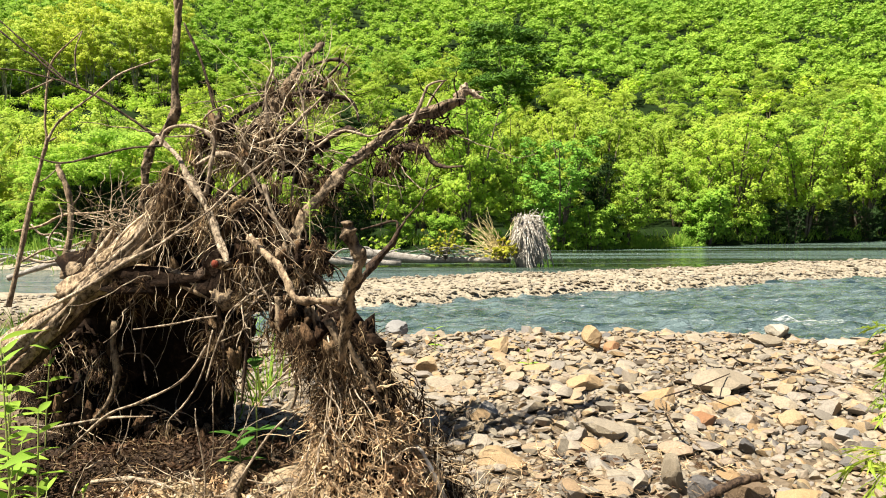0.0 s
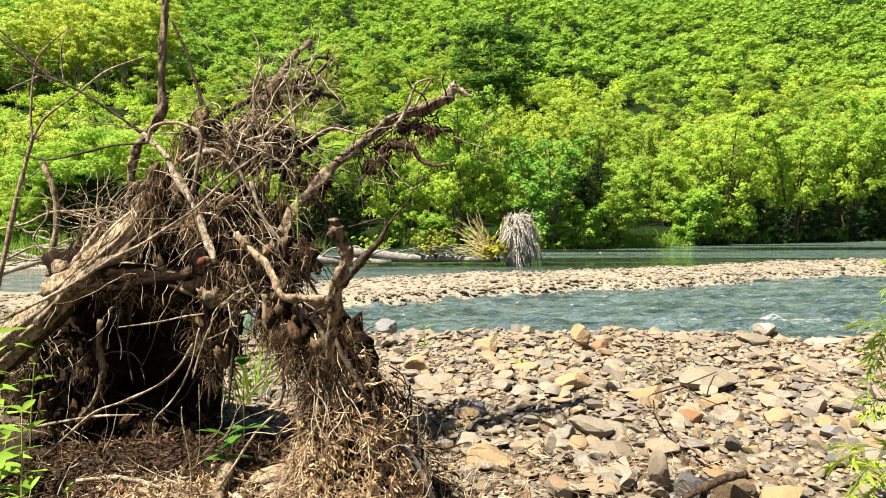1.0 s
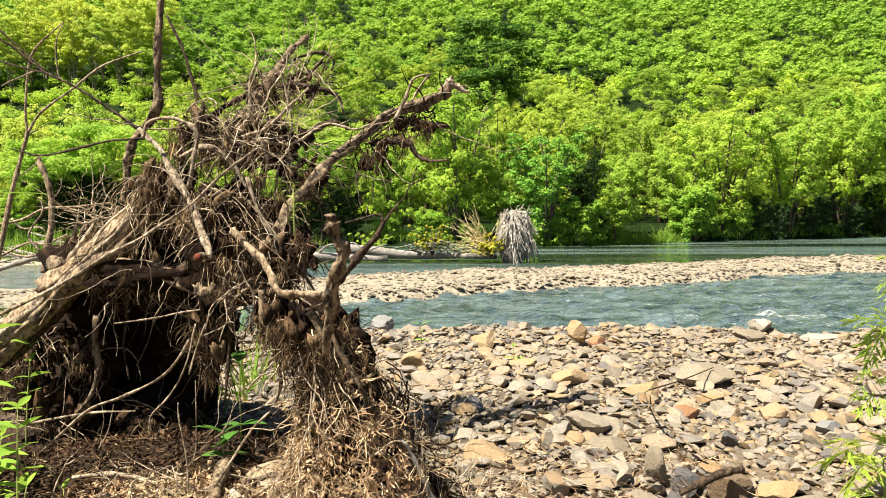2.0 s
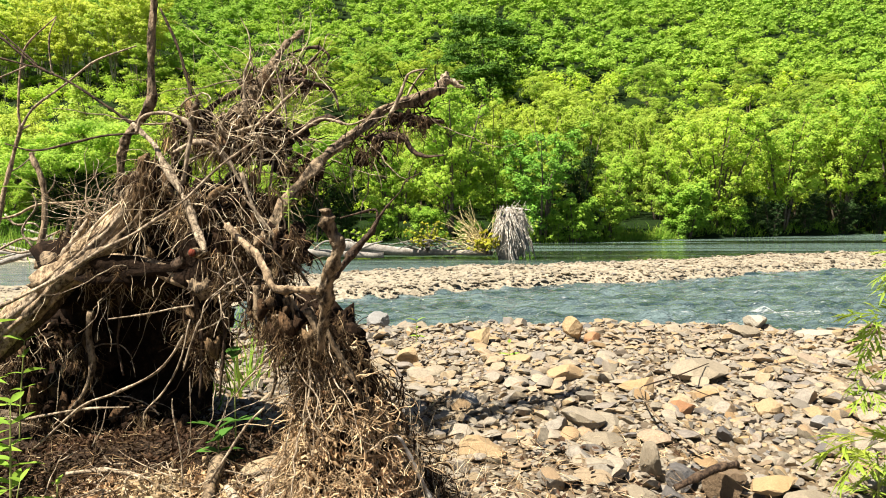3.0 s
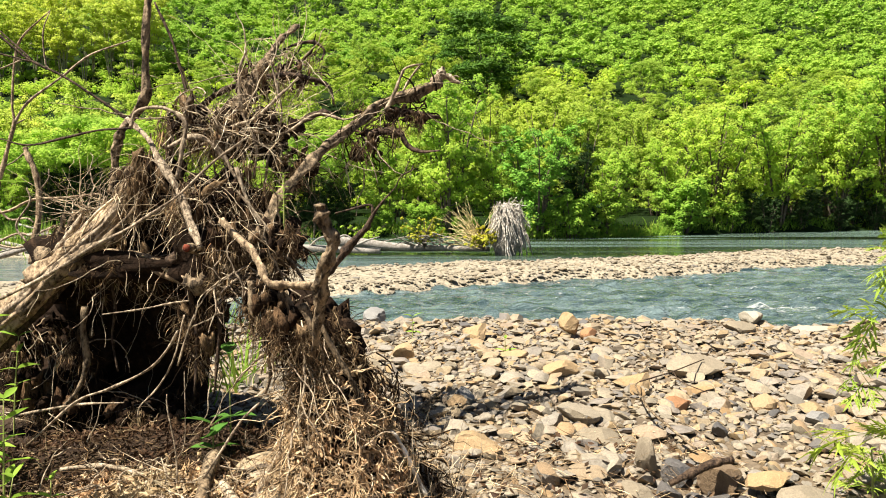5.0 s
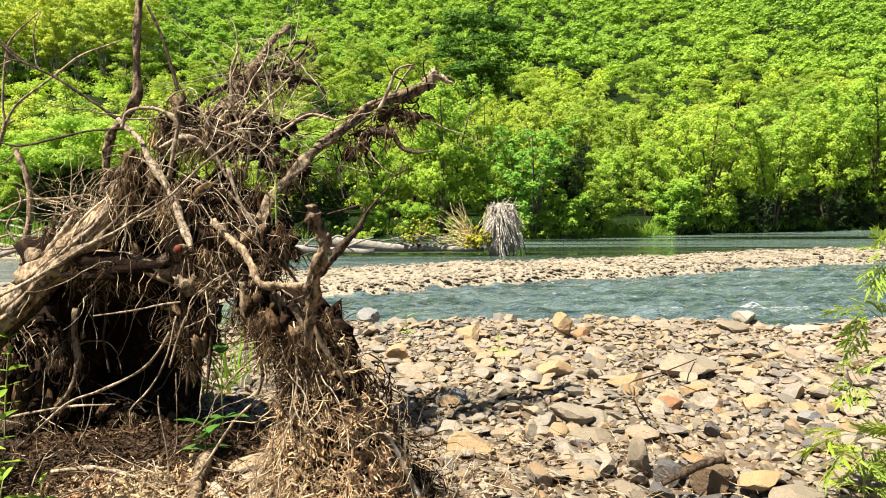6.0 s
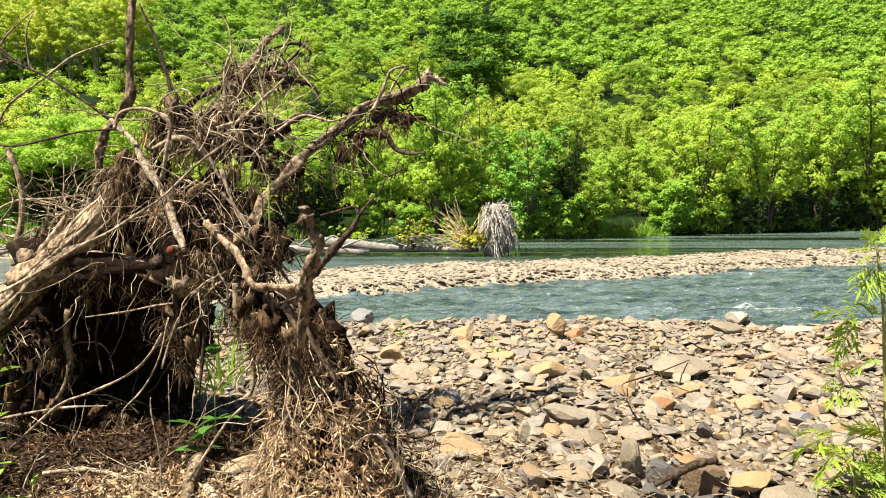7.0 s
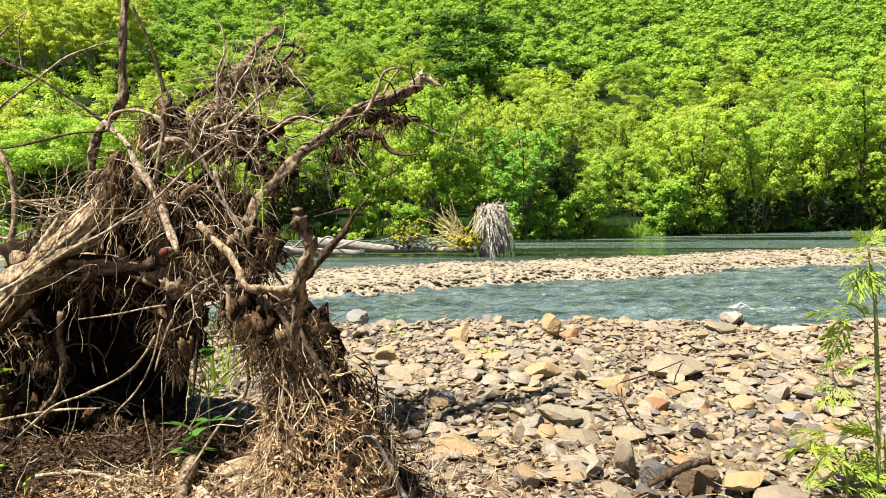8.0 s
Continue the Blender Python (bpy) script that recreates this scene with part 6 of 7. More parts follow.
tagged(new("fallen_leaves", mesh_of("fallen_leaves", *leaves(p, r.uniform(0.03, 0.07, n), r, 0.5, out=np.tile([0, 0, 0.9], (n, 1)), loose=0.8), LITTER, False)),
       "few dry orange-brown leaves among the cobbles", "leaf litter", kind="stuff")


n = 55
x, y = r.normal(-0.08, 0.10, n), r.uniform(3.35, 3.75, n)
p = np.stack([x, y, land(x, y)], -1)
stalks = Heap()
threads(stalks, p, r.normal(0, 0.22, (n, 3)) + [0, 0, 1], r.uniform(0.2, 0.6, n), 0.0018 * r.lognormal(0, 0.3, n), 0.08, 0.0, 6, 3, r)
tagged(new("dry_grass", stalks.mesh("dry_grass", FIBRE_PALE)), "thin dry grass stalks beside the roots", "grass", kind="stuff")


def stick(name, rows, material, label, offshoots=()):
    top = thing(name, label, "stick", at=rows[0][:3])
    for k, one in enumerate((rows, *offshoots)):
        v, f = limb(one, 9, 6, 0.2, 300 + k)
        part("shaft" if k == 0 else "offshoot", mesh_of("shaft", v - np.array(rows[0][:3]), f, material), top)
    return top


stick("dead_branch", [(-1.97, 3.58, 0.15, 0.0115), (-1.79, 3.61, 0.16, 0.0130), (-1.66, 3.57, 0.16, 0.0114), (-1.52, 3.51, 0.15, 0.0084)], BARK_PALE, "pale dead branch lying on the litter")
stick("broken_stick", [(-1.20, 3.66, 0.20, 0.034), (-1.17, 3.42, 0.14, 0.037), (-1.13, 3.2, 0.06, 0.035)], BARK, "short thick brown broken stick in the litter")
stick("broken_stick", [(-1.10, 3.45, 0.13, 0.018), (-0.98, 3.28, 0.11, 0.027), (-0.86, 3.14, 0.07, 0.020)], BARK_PALE, "pale broken piece of wood in the litter")
stick("forked_stick", [(-0.74, 3.50, 0.33, 0.022), (-0.80, 3.48, 0.28, 0.018), (-0.86, 3.44, 0.20, 0.017), (-0.90, 3.40, 0.10, 0.019), (-0.92, 3.36, 0.03, 0.02)], BARK_PALE,
      "pale forked stick leaning in the litter", ([(-0.85, 3.44, 0.20, 0.010), (-0.92, 3.42, 0.16, 0.009), (-0.97, 3.4, 0.13, 0.006)],))
stick("thin_stick", [(0.02, 5.35, 0.12, 0.014), (-0.12, 5.0, 0.10, 0.013), (-0.28, 4.7, 0.06, 0.009)], BARK, "thin brown stick lying on the cobbles")
stick("dry_stalk", [(1.55, 5.50, 0.13, 0.004), (1.474, 5.304, 0.14, 0.006), (1.415, 4.775, 0.13, 0.008), (1.44, 4.50, 0.11, 0.009), (1.52, 4.15, 0.06, 0.008)], BARK, "thin dry curved stalk on the cobbles")
stick("forked_twig", [(2.337, 6.24, 0.15, 0.004), (1.92, 5.813, 0.14, 0.006), (1.562, 5.512, 0.13, 0.006)], BARK_DARK, "thin dark forked twig on the cobbles",
      ([(1.92, 5.813, 0.14, 0.005), (1.90, 5.55, 0.12, 0.0045), (2.00, 5.25, 0.11, 0.003)],))
stick("driftwood_piece", [(1.20, 3.64, 0.05, 0.016), (1.32, 3.66, 0.10, 0.022), (1.44, 3.69, 0.14, 0.024), (1.56, 3.72, 0.15, 0.02)], BARK_DARK, "dark driftwood piece between the stones")


def blade_leaf(length, width, fold=0.18, bend=0.25, cells=5):
    """A lanceolate blade along +x with a midrib fold."""
    u = np.linspace(0, 1, cells + 1)
    w = width * np.sin(np.pi * u ** 0.8) * 0.5
    z = -bend * length * u * u
    mid = np.stack([u * length, 0 * u, z], -1)
    lft = np.stack([u * length, w, z + w * fold * 2], -1)
    rgt = np.stack([u * length, -w, z + w * fold * 2], -1)
    v = np.stack([lft, mid, rgt], 1).reshape(-1, 3)
    f = []
    for i in range(cells):
        a = i * 3
        f += [[a, a + 1, a + 4, a + 3], [a + 1, a + 2, a + 5, a + 4]]
    return v, np.array(f)


def feather_leaf(length, seed):
    """A deeply cut leaf along +x: a winged rachis with toothed lobes that point forwards."""
    r = np.random.default_rng(seed)
    h = Heap()
    for u in (0.30, 0.50, 0.68, 0.82, 0.90):
        for side in (-1, 1) if u < 0.89 else (0,):
            size = length * (0.36 if side == 0 else (0.42 - 0.26 * abs(u - 0.45)) * r.uniform(0.8, 1.1))
            aim = side * r.uniform(0.5, 0.8)
            m = np.array(Euler((r.normal(0, 0.3), r.normal(0.1, 0.22), aim)).to_matrix())
            at = np.array([u * length * 0.74, 0, -0.16 * length * u * u])
            v, f = blade_leaf(size * 1.15, size * 0.15, 0.2, 0.22)
            h.add(v @ m.T + at, f)
            for tooth, grow in ((0.28, 0.46), (0.52, 0.38)):
                for s2 in (-1, 1):
                    if r.uniform(0, 1) < 0.6:
                        v, f = blade_leaf(size * grow, size * 0.10, 0.2, 0.12, 3)
                        m2 = np.array(Euler((0, 0, s2 * r.uniform(0.5, 0.75))).to_matrix())
                        h.add((v @ m2.T + [tooth * size, 0, -0.2 * size * tooth ** 2]) @ m.T + at, f)
    v, f = blade_leaf(length * 0.85, length * 0.04, 0.3, 0.20, 4)
    h.add(v, f)
    return h


FEATHERS = [feather_leaf(1.0, 500 + k).mesh("leaf", LEAF_HERB) for k in range(5)]
m, t, b, _ = nodes_of("herb stalk")
streak = noise_tex(t, 60, 3, 0.6, local(t))
t.links.new(ramp(t, streak.outputs[0], [(0.3, (0.16, 0.20, 0.05)), (0.7, (0.32, 0.34, 0.10))]), b.inputs["Base Color"])
STALK = m


def place_leaf(me, parent, at, aim, size, roll=0.0):
    """Put a leaf that grows along +x at a place, pointing along aim."""
    x = Vector(aim).normalized()
    z = Vector((0, 0, 1)) - x * x.z
    z.normalize()
    y = z.cross(x)
    m3 = Matrix((x, y, z)).transposed().to_4x4()
    ob = part("leaf", me, parent)
    ob.matrix_basis = Matrix.Translation(at) @ m3 @ Matrix.Rotation(roll, 4, "X") @ Matrix.Diagonal((size, size, size, 1))
    return ob


def mugwort(stem, stalks, seed, label):
    """A herb with feathery leaves. stem: rows of x, y, z, radius; stalks: its side shoots."""
    base = Vector(stem[0][:3])
    top = thing("mugwort", label, "herb", "mugwort plants", at=base)
    for name, rows in [("stem", stem)] + [("stalk", [(*p, 0.0032 - 0.0007 * k) for k, p in enumerate(s)]) for s in stalks]:
        v, f = limb(rows, 7, 6, 0.08, seed)
        part(name, mesh_of(name, v - np.array(base), f, STALK), top)
    return top


def fronds(plant, ends, seed):
    """Leaves from base to tip."""
    r = np.random.default_rng(seed)
    for k, (a, b) in enumerate(ends):
        way = Vector(b) - Vector(a)
        place_leaf(FEATHERS[(k + seed) % 5], plant, Vector(a) - plant.location, way + Vector((0, 0, 0.12 * way.length)), way.length * 1.08, r.normal(0, 0.45) + 0.5)


def bushy(base, tall, n, size, seed, label):
    """A low mugwort, leafy all round."""
    r = np.random.default_rng(seed)
    x, y, z = base
    plant = mugwort([(x, y, z - 0.05, 0.007), (x - 0.01, y, z + tall * 0.5, 0.006), (x - 0.02, y, z + tall, 0.003)], [], seed, label)
    ends = []
    for k in range(n):
        u, a = r.uniform(0.25, 1.0), k * 2.4 + r.uniform(-0.4, 0.4)
        s = size * r.uniform(0.7, 1.15)
        at = (x - 0.02 * u, y, z + tall * u)
        ends.append((at, (at[0] + math.cos(a) * s, at[1] + math.sin(a) * s, at[2] + s * r.uniform(-0.1, 0.45))))
    fronds(plant, ends, seed)


LANCE = [mesh_of("leaf", *blade_leaf(1.0, w, 0.15, d), LEAF_LANCE) for w, d in ((0.30, 0.25), (0.36, 0.4), (0.26, 0.15))]
BROAD = [mesh_of("leaf", *blade_leaf(1.0, w, 0.12, 0.25), LEAF_BROAD) for w in (0.72, 0.62)]


def herb(base, height, pairs, size, seed, label, blades=LANCE, lean=(0, 0)):
    r = np.random.default_rng(seed)
    top = thing("leafy_herb", label, "herb", "leafy herbs by the fallen tree", at=base)
    v, f = limb([(0, 0, -0.03, 0.005), (lean[0] * 0.4, lean[1] * 0.4, height * 0.5, 0.0045), (lean[0], lean[1], height, 0.002)], 6, 5, 0.05, seed)
    part("stem", mesh_of("stem", v, f, STALK), top)
    for k in range(pairs):
        u = 0.35 + 0.65 * k / max(1, pairs - 1)
        turn = k * 1.6 + r.uniform(-0.3, 0.3)
        for side in (0, math.pi):
            rise = 0.15 + 0.55 * u * r.uniform(0.4, 1.1)
            aim = (math.cos(turn + side) * math.cos(rise), math.sin(turn + side) * math.cos(rise), math.sin(rise))
            place_leaf(blades[(k + seed) % len(blades)], top, (lean[0] * u, lean[1] * u, height * u), aim, size * r.uniform(0.7, 1.15), r.normal(0, 0.3))
    return top


for k, (bx, by, hh, pairs, size) in enumerate([(-1.98, 2.95, 1.0, 7, 0.19), (-1.84, 2.9, 0.70, 6, 0.18), (-1.97, 2.85, 0.52, 5, 0.15), (-2.12, 3.0, 0.78, 6, 0.16), (-1.68, 2.95, 0.33, 4, 0.11), (-1.80, 2.80, 0.40, 4, 0.13), (-2.30, 3.45, 0.85, 6, 0.17), (-2.42, 3.60, 0.60, 5, 0.17), (-2.22, 3.30, 0.45, 4, 0.15), (-2.60, 3.80, 0.75, 6, 0.16), (-2.48, 3.35, 0.55, 5, 0.15)]):
    herb((bx, by, 0.0), hh, pairs, size * 0.85, 600 + k, "bright green herb with lance-shaped leaves", lean=(0.05 * ((k % 3) - 1), 0.03))
herb((-2.62, 4.25, 0.10), 0.62, 5, 0.13, 626, "bright green herb with lance-shaped leaves under the roots", lean=(0.04, 0.02))
herb((-1.25, 3.80, 0.12), 0.20, 3, 0.15, 620, "dark green broad-leaved herb in the shade of the roots", BROAD)
herb((-1.20, 3.95, 0.12), 0.56, 2, 0.13, 621, "tall broad-leaved herb in the shade of the roots", BROAD)
herb((-0.88, 3.95, 1.39), 0.30, 11, 0.045, 624, "small leafy green sprig growing out of the root mat")
herb((-0.33, 7.80, 0.03), 0.26, 3, 0.12, 622, "small green seedling between the cobbles")
herb((0.62, 6.9, 0.03), 0.18, 2, 0.10, 623, "small yellow-green seedling between the cobbles")

r = np.random.default_rng(44)
n = 40
x, y = r.normal(-1.75, 0.12, n), r.normal(5.9, 0.35, n)
s = np.stack([x, y, land(x, y)], -1)
x2, y2 = r.uniform(-6.5, -2.6, 1500), r.uniform(5.6, 9.5, 1500)
s2 = np.stack([x2, y2, land(x2, y2)], -1)
tagged(new("bank_tufts", mesh_of("bank_tufts", *blades(np.vstack([s, s2]), np.r_[r.uniform(0.2, 0.75, n), r.uniform(0.15, 0.5, 1500)], r, 0.35, 0.016), GRASS, False)),
       "thin yellow-green grass behind the roots", "grass", kind="stuff")

def long_grass(base, tips):
    """A tuft of long arching blades: tips are rows of the points that a blade passes."""
    top = thing("long_grass", "long bright green grass blades arching over the bank", "grass", at=base)
    for rows in tips:
        path = spline([np.zeros(3)] + [np.array(q) - base for q in rows], 7)
        along = np.gradient(path, axis=0)
        side = np.cross(along, [0.0, 0.45, 0.9])
        side /= np.linalg.norm(side, axis=1, keepdims=True)
        wide = (0.006 * np.sin(np.pi * np.linspace(0.12, 1.0, len(path))) ** 0.7)[:, None]
        v = np.stack([path + side * wide, path - [0, 0, 0.002], path - side * wide], 1).reshape(-1, 3)
        f = [[3 * i + k, 3 * i + k + 1, 3 * i + k + 4, 3 * i + k + 3] for i in range(len(path) - 1) for k in (0, 1)]
        part("blade", mesh_of("blade", v, f, LEAF_LANCE), top)


long_grass(np.array((-2.05, 2.25, -0.02)), [[(-2.0, 2.24, 0.9), (-1.80, 2.21, 1.48), (-1.493, 2.2, 1.575), (-1.383, 2.2, 1.585), (-1.264, 2.2, 1.582)],
                                           [(-1.95, 2.24, 0.9), (-1.70, 2.21, 1.5), (-1.488, 2.2, 1.733), (-1.39, 2.2, 1.834)],
                                           [(-2.1, 2.22, 0.7), (-2.0, 2.2, 1.2), (-1.8, 2.18, 1.35)]])

# bare saplings and stakes left of the root plate
def sapling(label, rows, offshoots):
    top = thing("bare_sapling", label, "dead tree", at=rows[0][:3])
    for k, one in enumerate((rows, *offshoots)):
        v, f = limb(one, 7, 6, 0.18, 400 + k)
        part("trunk" if k == 0 else "branch", mesh_of("trunk", v - np.array(rows[0][:3]), f, BARK_MID if k == 0 else BARK_PALE), top)
    return top


sapling("bare grey sapling with thin branches by the root plate", [(-3.58, 5.40, 0.85, 0.0194), (-3.45, 5.40, 1.37, 0.0194), (-3.38, 5.40, 1.67, 0.0169), (-3.34, 5.40, 1.80, 0.0169), (-3.29, 5.40, 1.97, 0.0145), (-3.24, 5.40, 2.14, 0.0121), (-3.25, 5.40, 2.30, 0.0085), (-3.22, 5.40, 2.61, 0.0085), (-3.16, 5.40, 2.78, 0.0073), (-2.94, 5.40, 2.98, 0.0048)],
        ([(-3.24, 5.40, 2.14, 0.0109), (-3.13, 5.40, 2.30, 0.0097), (-2.88, 5.40, 2.48, 0.0085), (-2.65, 5.40, 2.65, 0.0073), (-2.34, 5.40, 2.76, 0.0048)],
         [(-2.94, 5.40, 2.98, 0.0036), (-3.00, 5.40, 2.82, 0.0053), (-2.99, 5.40, 2.60, 0.0060), (-2.96, 5.40, 2.54, 0.0060)],
         [(-3.22, 5.40, 2.62, 0.0060), (-3.18, 5.40, 2.61, 0.0060), (-3.35, 5.40, 2.54, 0.0060), (-3.43, 5.40, 2.50, 0.0048)],
         [(-3.34, 5.40, 1.81, 0.0073), (-3.24, 5.40, 1.86, 0.0048), (-3.13, 5.40, 1.96, 0.0039)],
         [(-3.26, 5.40, 2.12, 0.0073), (-3.20, 5.40, 2.15, 0.0073), (-3.16, 5.40, 2.17, 0.0048)]))
sapling("dark upright broken stake behind the trunk", [(-2.85, 4.90, 1.11, 0.0220), (-2.83, 4.90, 1.26, 0.0220), (-2.79, 4.90, 1.46, 0.0198), (-2.79, 4.90, 1.66, 0.0198), (-2.82, 4.90, 1.79, 0.0198), (-2.86, 4.90, 1.88, 0.0198), (-2.87, 4.90, 1.92, 0.0132)],
        ([(-2.78, 4.90, 1.62, 0.0066), (-2.72, 4.90, 1.70, 0.0044), (-2.71, 4.90, 1.77, 0.0033)],[(-2.88, 4.90, 1.26, 0.0088), (-2.95, 4.90, 1.38, 0.0066), (-2.85, 4.90, 1.54, 0.0066), (-2.87, 4.90, 1.64, 0.0044)]))
sapling("pale bent driftwood branches behind the trunk", [(-3.90, 6.00, 1.43, 0.0108), (-3.66, 6.00, 1.48, 0.0108), (-3.47, 6.00, 1.57, 0.0108), (-3.18, 6.00, 1.59, 0.0108), (-2.89, 6.00, 1.62, 0.0081)],
        ([(-3.87, 6.00, 1.16, 0.0108), (-3.62, 6.00, 1.28, 0.0108), (-3.48, 6.00, 1.27, 0.0108), (-3.28, 6.00, 1.35, 0.0081)],[(-3.99, 6.20, 1.20, 0.0111), (-3.75, 6.20, 1.15, 0.0111), (-3.50, 6.20, 1.21, 0.0083)],[(-3.88, 6.20, 1.49, 0.0083), (-3.79, 6.20, 1.40, 0.0083), (-3.64, 6.20, 1.41, 0.0083), (-3.58, 6.20, 1.37, 0.0056)]))
stick("driftwood_branch", [(-4.63, 7.00, 0.94, 0.0282), (-4.29, 7.00, 1.05, 0.0282), (-4.06, 7.00, 1.11, 0.0251), (-3.84, 7.00, 1.17, 0.0188)], BARK_GREY, "bleached driftwood branch behind the fallen tree")


plant = mugwort([(2.285, 3.400, 0.009, 0.0118), (2.278, 3.400, 0.138, 0.0118), (2.263, 3.400, 0.482, 0.0110), (2.249, 3.400, 0.787, 0.0101), (2.227, 3.400, 1.081, 0.0084), (2.198, 3.400, 1.267, 0.0067), (2.181, 3.400, 1.356, 0.0042)],
        [[(2.231, 3.400, 0.905), (2.181, 3.400, 0.956), (2.123, 3.400, 1.000)],
         [(2.253, 3.400, 0.765), (2.159, 3.400, 0.776), (2.074, 3.400, 0.782)],
         [(2.259, 3.400, 0.353), (2.181, 3.400, 0.539), (2.079, 3.400, 0.647), (2.037, 3.400, 0.709)],
         [(2.265, 3.400, 0.345), (2.159, 3.400, 0.374), (2.064, 3.400, 0.397)],
         [(2.250, 3.400, 0.765), (2.294, 3.400, 0.807), (2.355, 3.400, 0.835)],
         [(2.229, 3.400, 1.031), (2.275, 3.400, 1.087), (2.316, 3.400, 1.129)],
         [(2.262, 3.400, 0.496), (2.324, 3.400, 0.524), (2.380, 3.400, 0.532)]],
        3, "tall light green mugwort with feathery leaves among the cobbles")
fronds(plant, [((2.129, 3.400, 0.995), (1.871, 3.400, 1.012)), ((2.124, 3.400, 0.998), (2.065, 3.500, 0.766)), ((2.135, 3.400, 0.989), (2.101, 3.500, 1.060)), ((2.187, 3.400, 0.956), (2.072, 3.300, 1.113)), ((2.129, 3.400, 0.995), (1.907, 3.320, 0.925)), ((2.080, 3.400, 0.782), (1.908, 3.350, 0.735)), ((2.103, 3.400, 0.779), (2.046, 3.460, 0.804)), ((2.202, 3.400, 0.765), (1.986, 3.250, 0.758))], 1)
fronds(plant, [((2.038, 3.400, 0.703), (2.013, 3.400, 0.765)), ((2.043, 3.400, 0.698), (1.888, 3.350, 0.638)), ((2.064, 3.400, 0.658), (1.926, 3.300, 0.568)), ((2.079, 3.400, 0.641), (2.028, 3.300, 0.562)), ((2.049, 3.400, 0.686), (2.166, 3.500, 0.685)), ((2.108, 3.400, 0.610), (2.241, 3.500, 0.598)), ((2.070, 3.400, 0.394), (1.714, 3.350, 0.326)), ((2.087, 3.400, 0.391), (1.834, 3.460, 0.408))], 9)
fronds(plant, [((2.116, 3.400, 0.383), (1.749, 3.220, 0.247)), ((2.159, 3.400, 0.374), (2.087, 3.500, 0.438)), ((2.271, 3.400, 0.798), (2.410, 3.400, 0.877)), ((2.275, 3.400, 1.090), (2.369, 3.400, 1.212)), ((2.324, 3.400, 0.527), (2.449, 3.400, 0.594)), ((2.199, 3.400, 1.240), (2.010, 3.350, 1.175)), ((2.199, 3.400, 1.245), (2.038, 3.320, 1.111)), ((2.202, 3.400, 1.240), (2.074, 3.280, 1.102))], 17)
fronds(plant, [((2.205, 3.400, 1.234), (2.195, 3.300, 1.113)), ((2.199, 3.400, 1.254), (2.326, 3.370, 1.220)), ((2.192, 3.400, 1.290), (2.016, 3.340, 1.326)), ((2.192, 3.400, 1.290), (2.136, 3.480, 1.239)), ((2.192, 3.400, 1.295), (2.392, 3.480, 1.290)), ((2.185, 3.400, 1.323), (2.060, 3.350, 1.402)), ((2.185, 3.400, 1.328), (2.168, 3.450, 1.418)), ((2.185, 3.400, 1.334), (2.196, 3.370, 1.439))], 25)
fronds(plant, [((2.188, 3.400, 1.328), (2.303, 3.440, 1.418)), ((2.191, 3.400, 1.309), (2.254, 3.300, 1.369)), ((2.185, 3.400, 1.323), (2.032, 3.260, 1.362))], 33)
bushy((2.174, 3.477, 0.02), 0.27, 17, 0.20, 5, "low bushy light green mugwort among the cobbles")
bushy((2.464, 3.617, 0.02), 0.30, 15, 0.20, 6, "young light green mugwort among the cobbles")


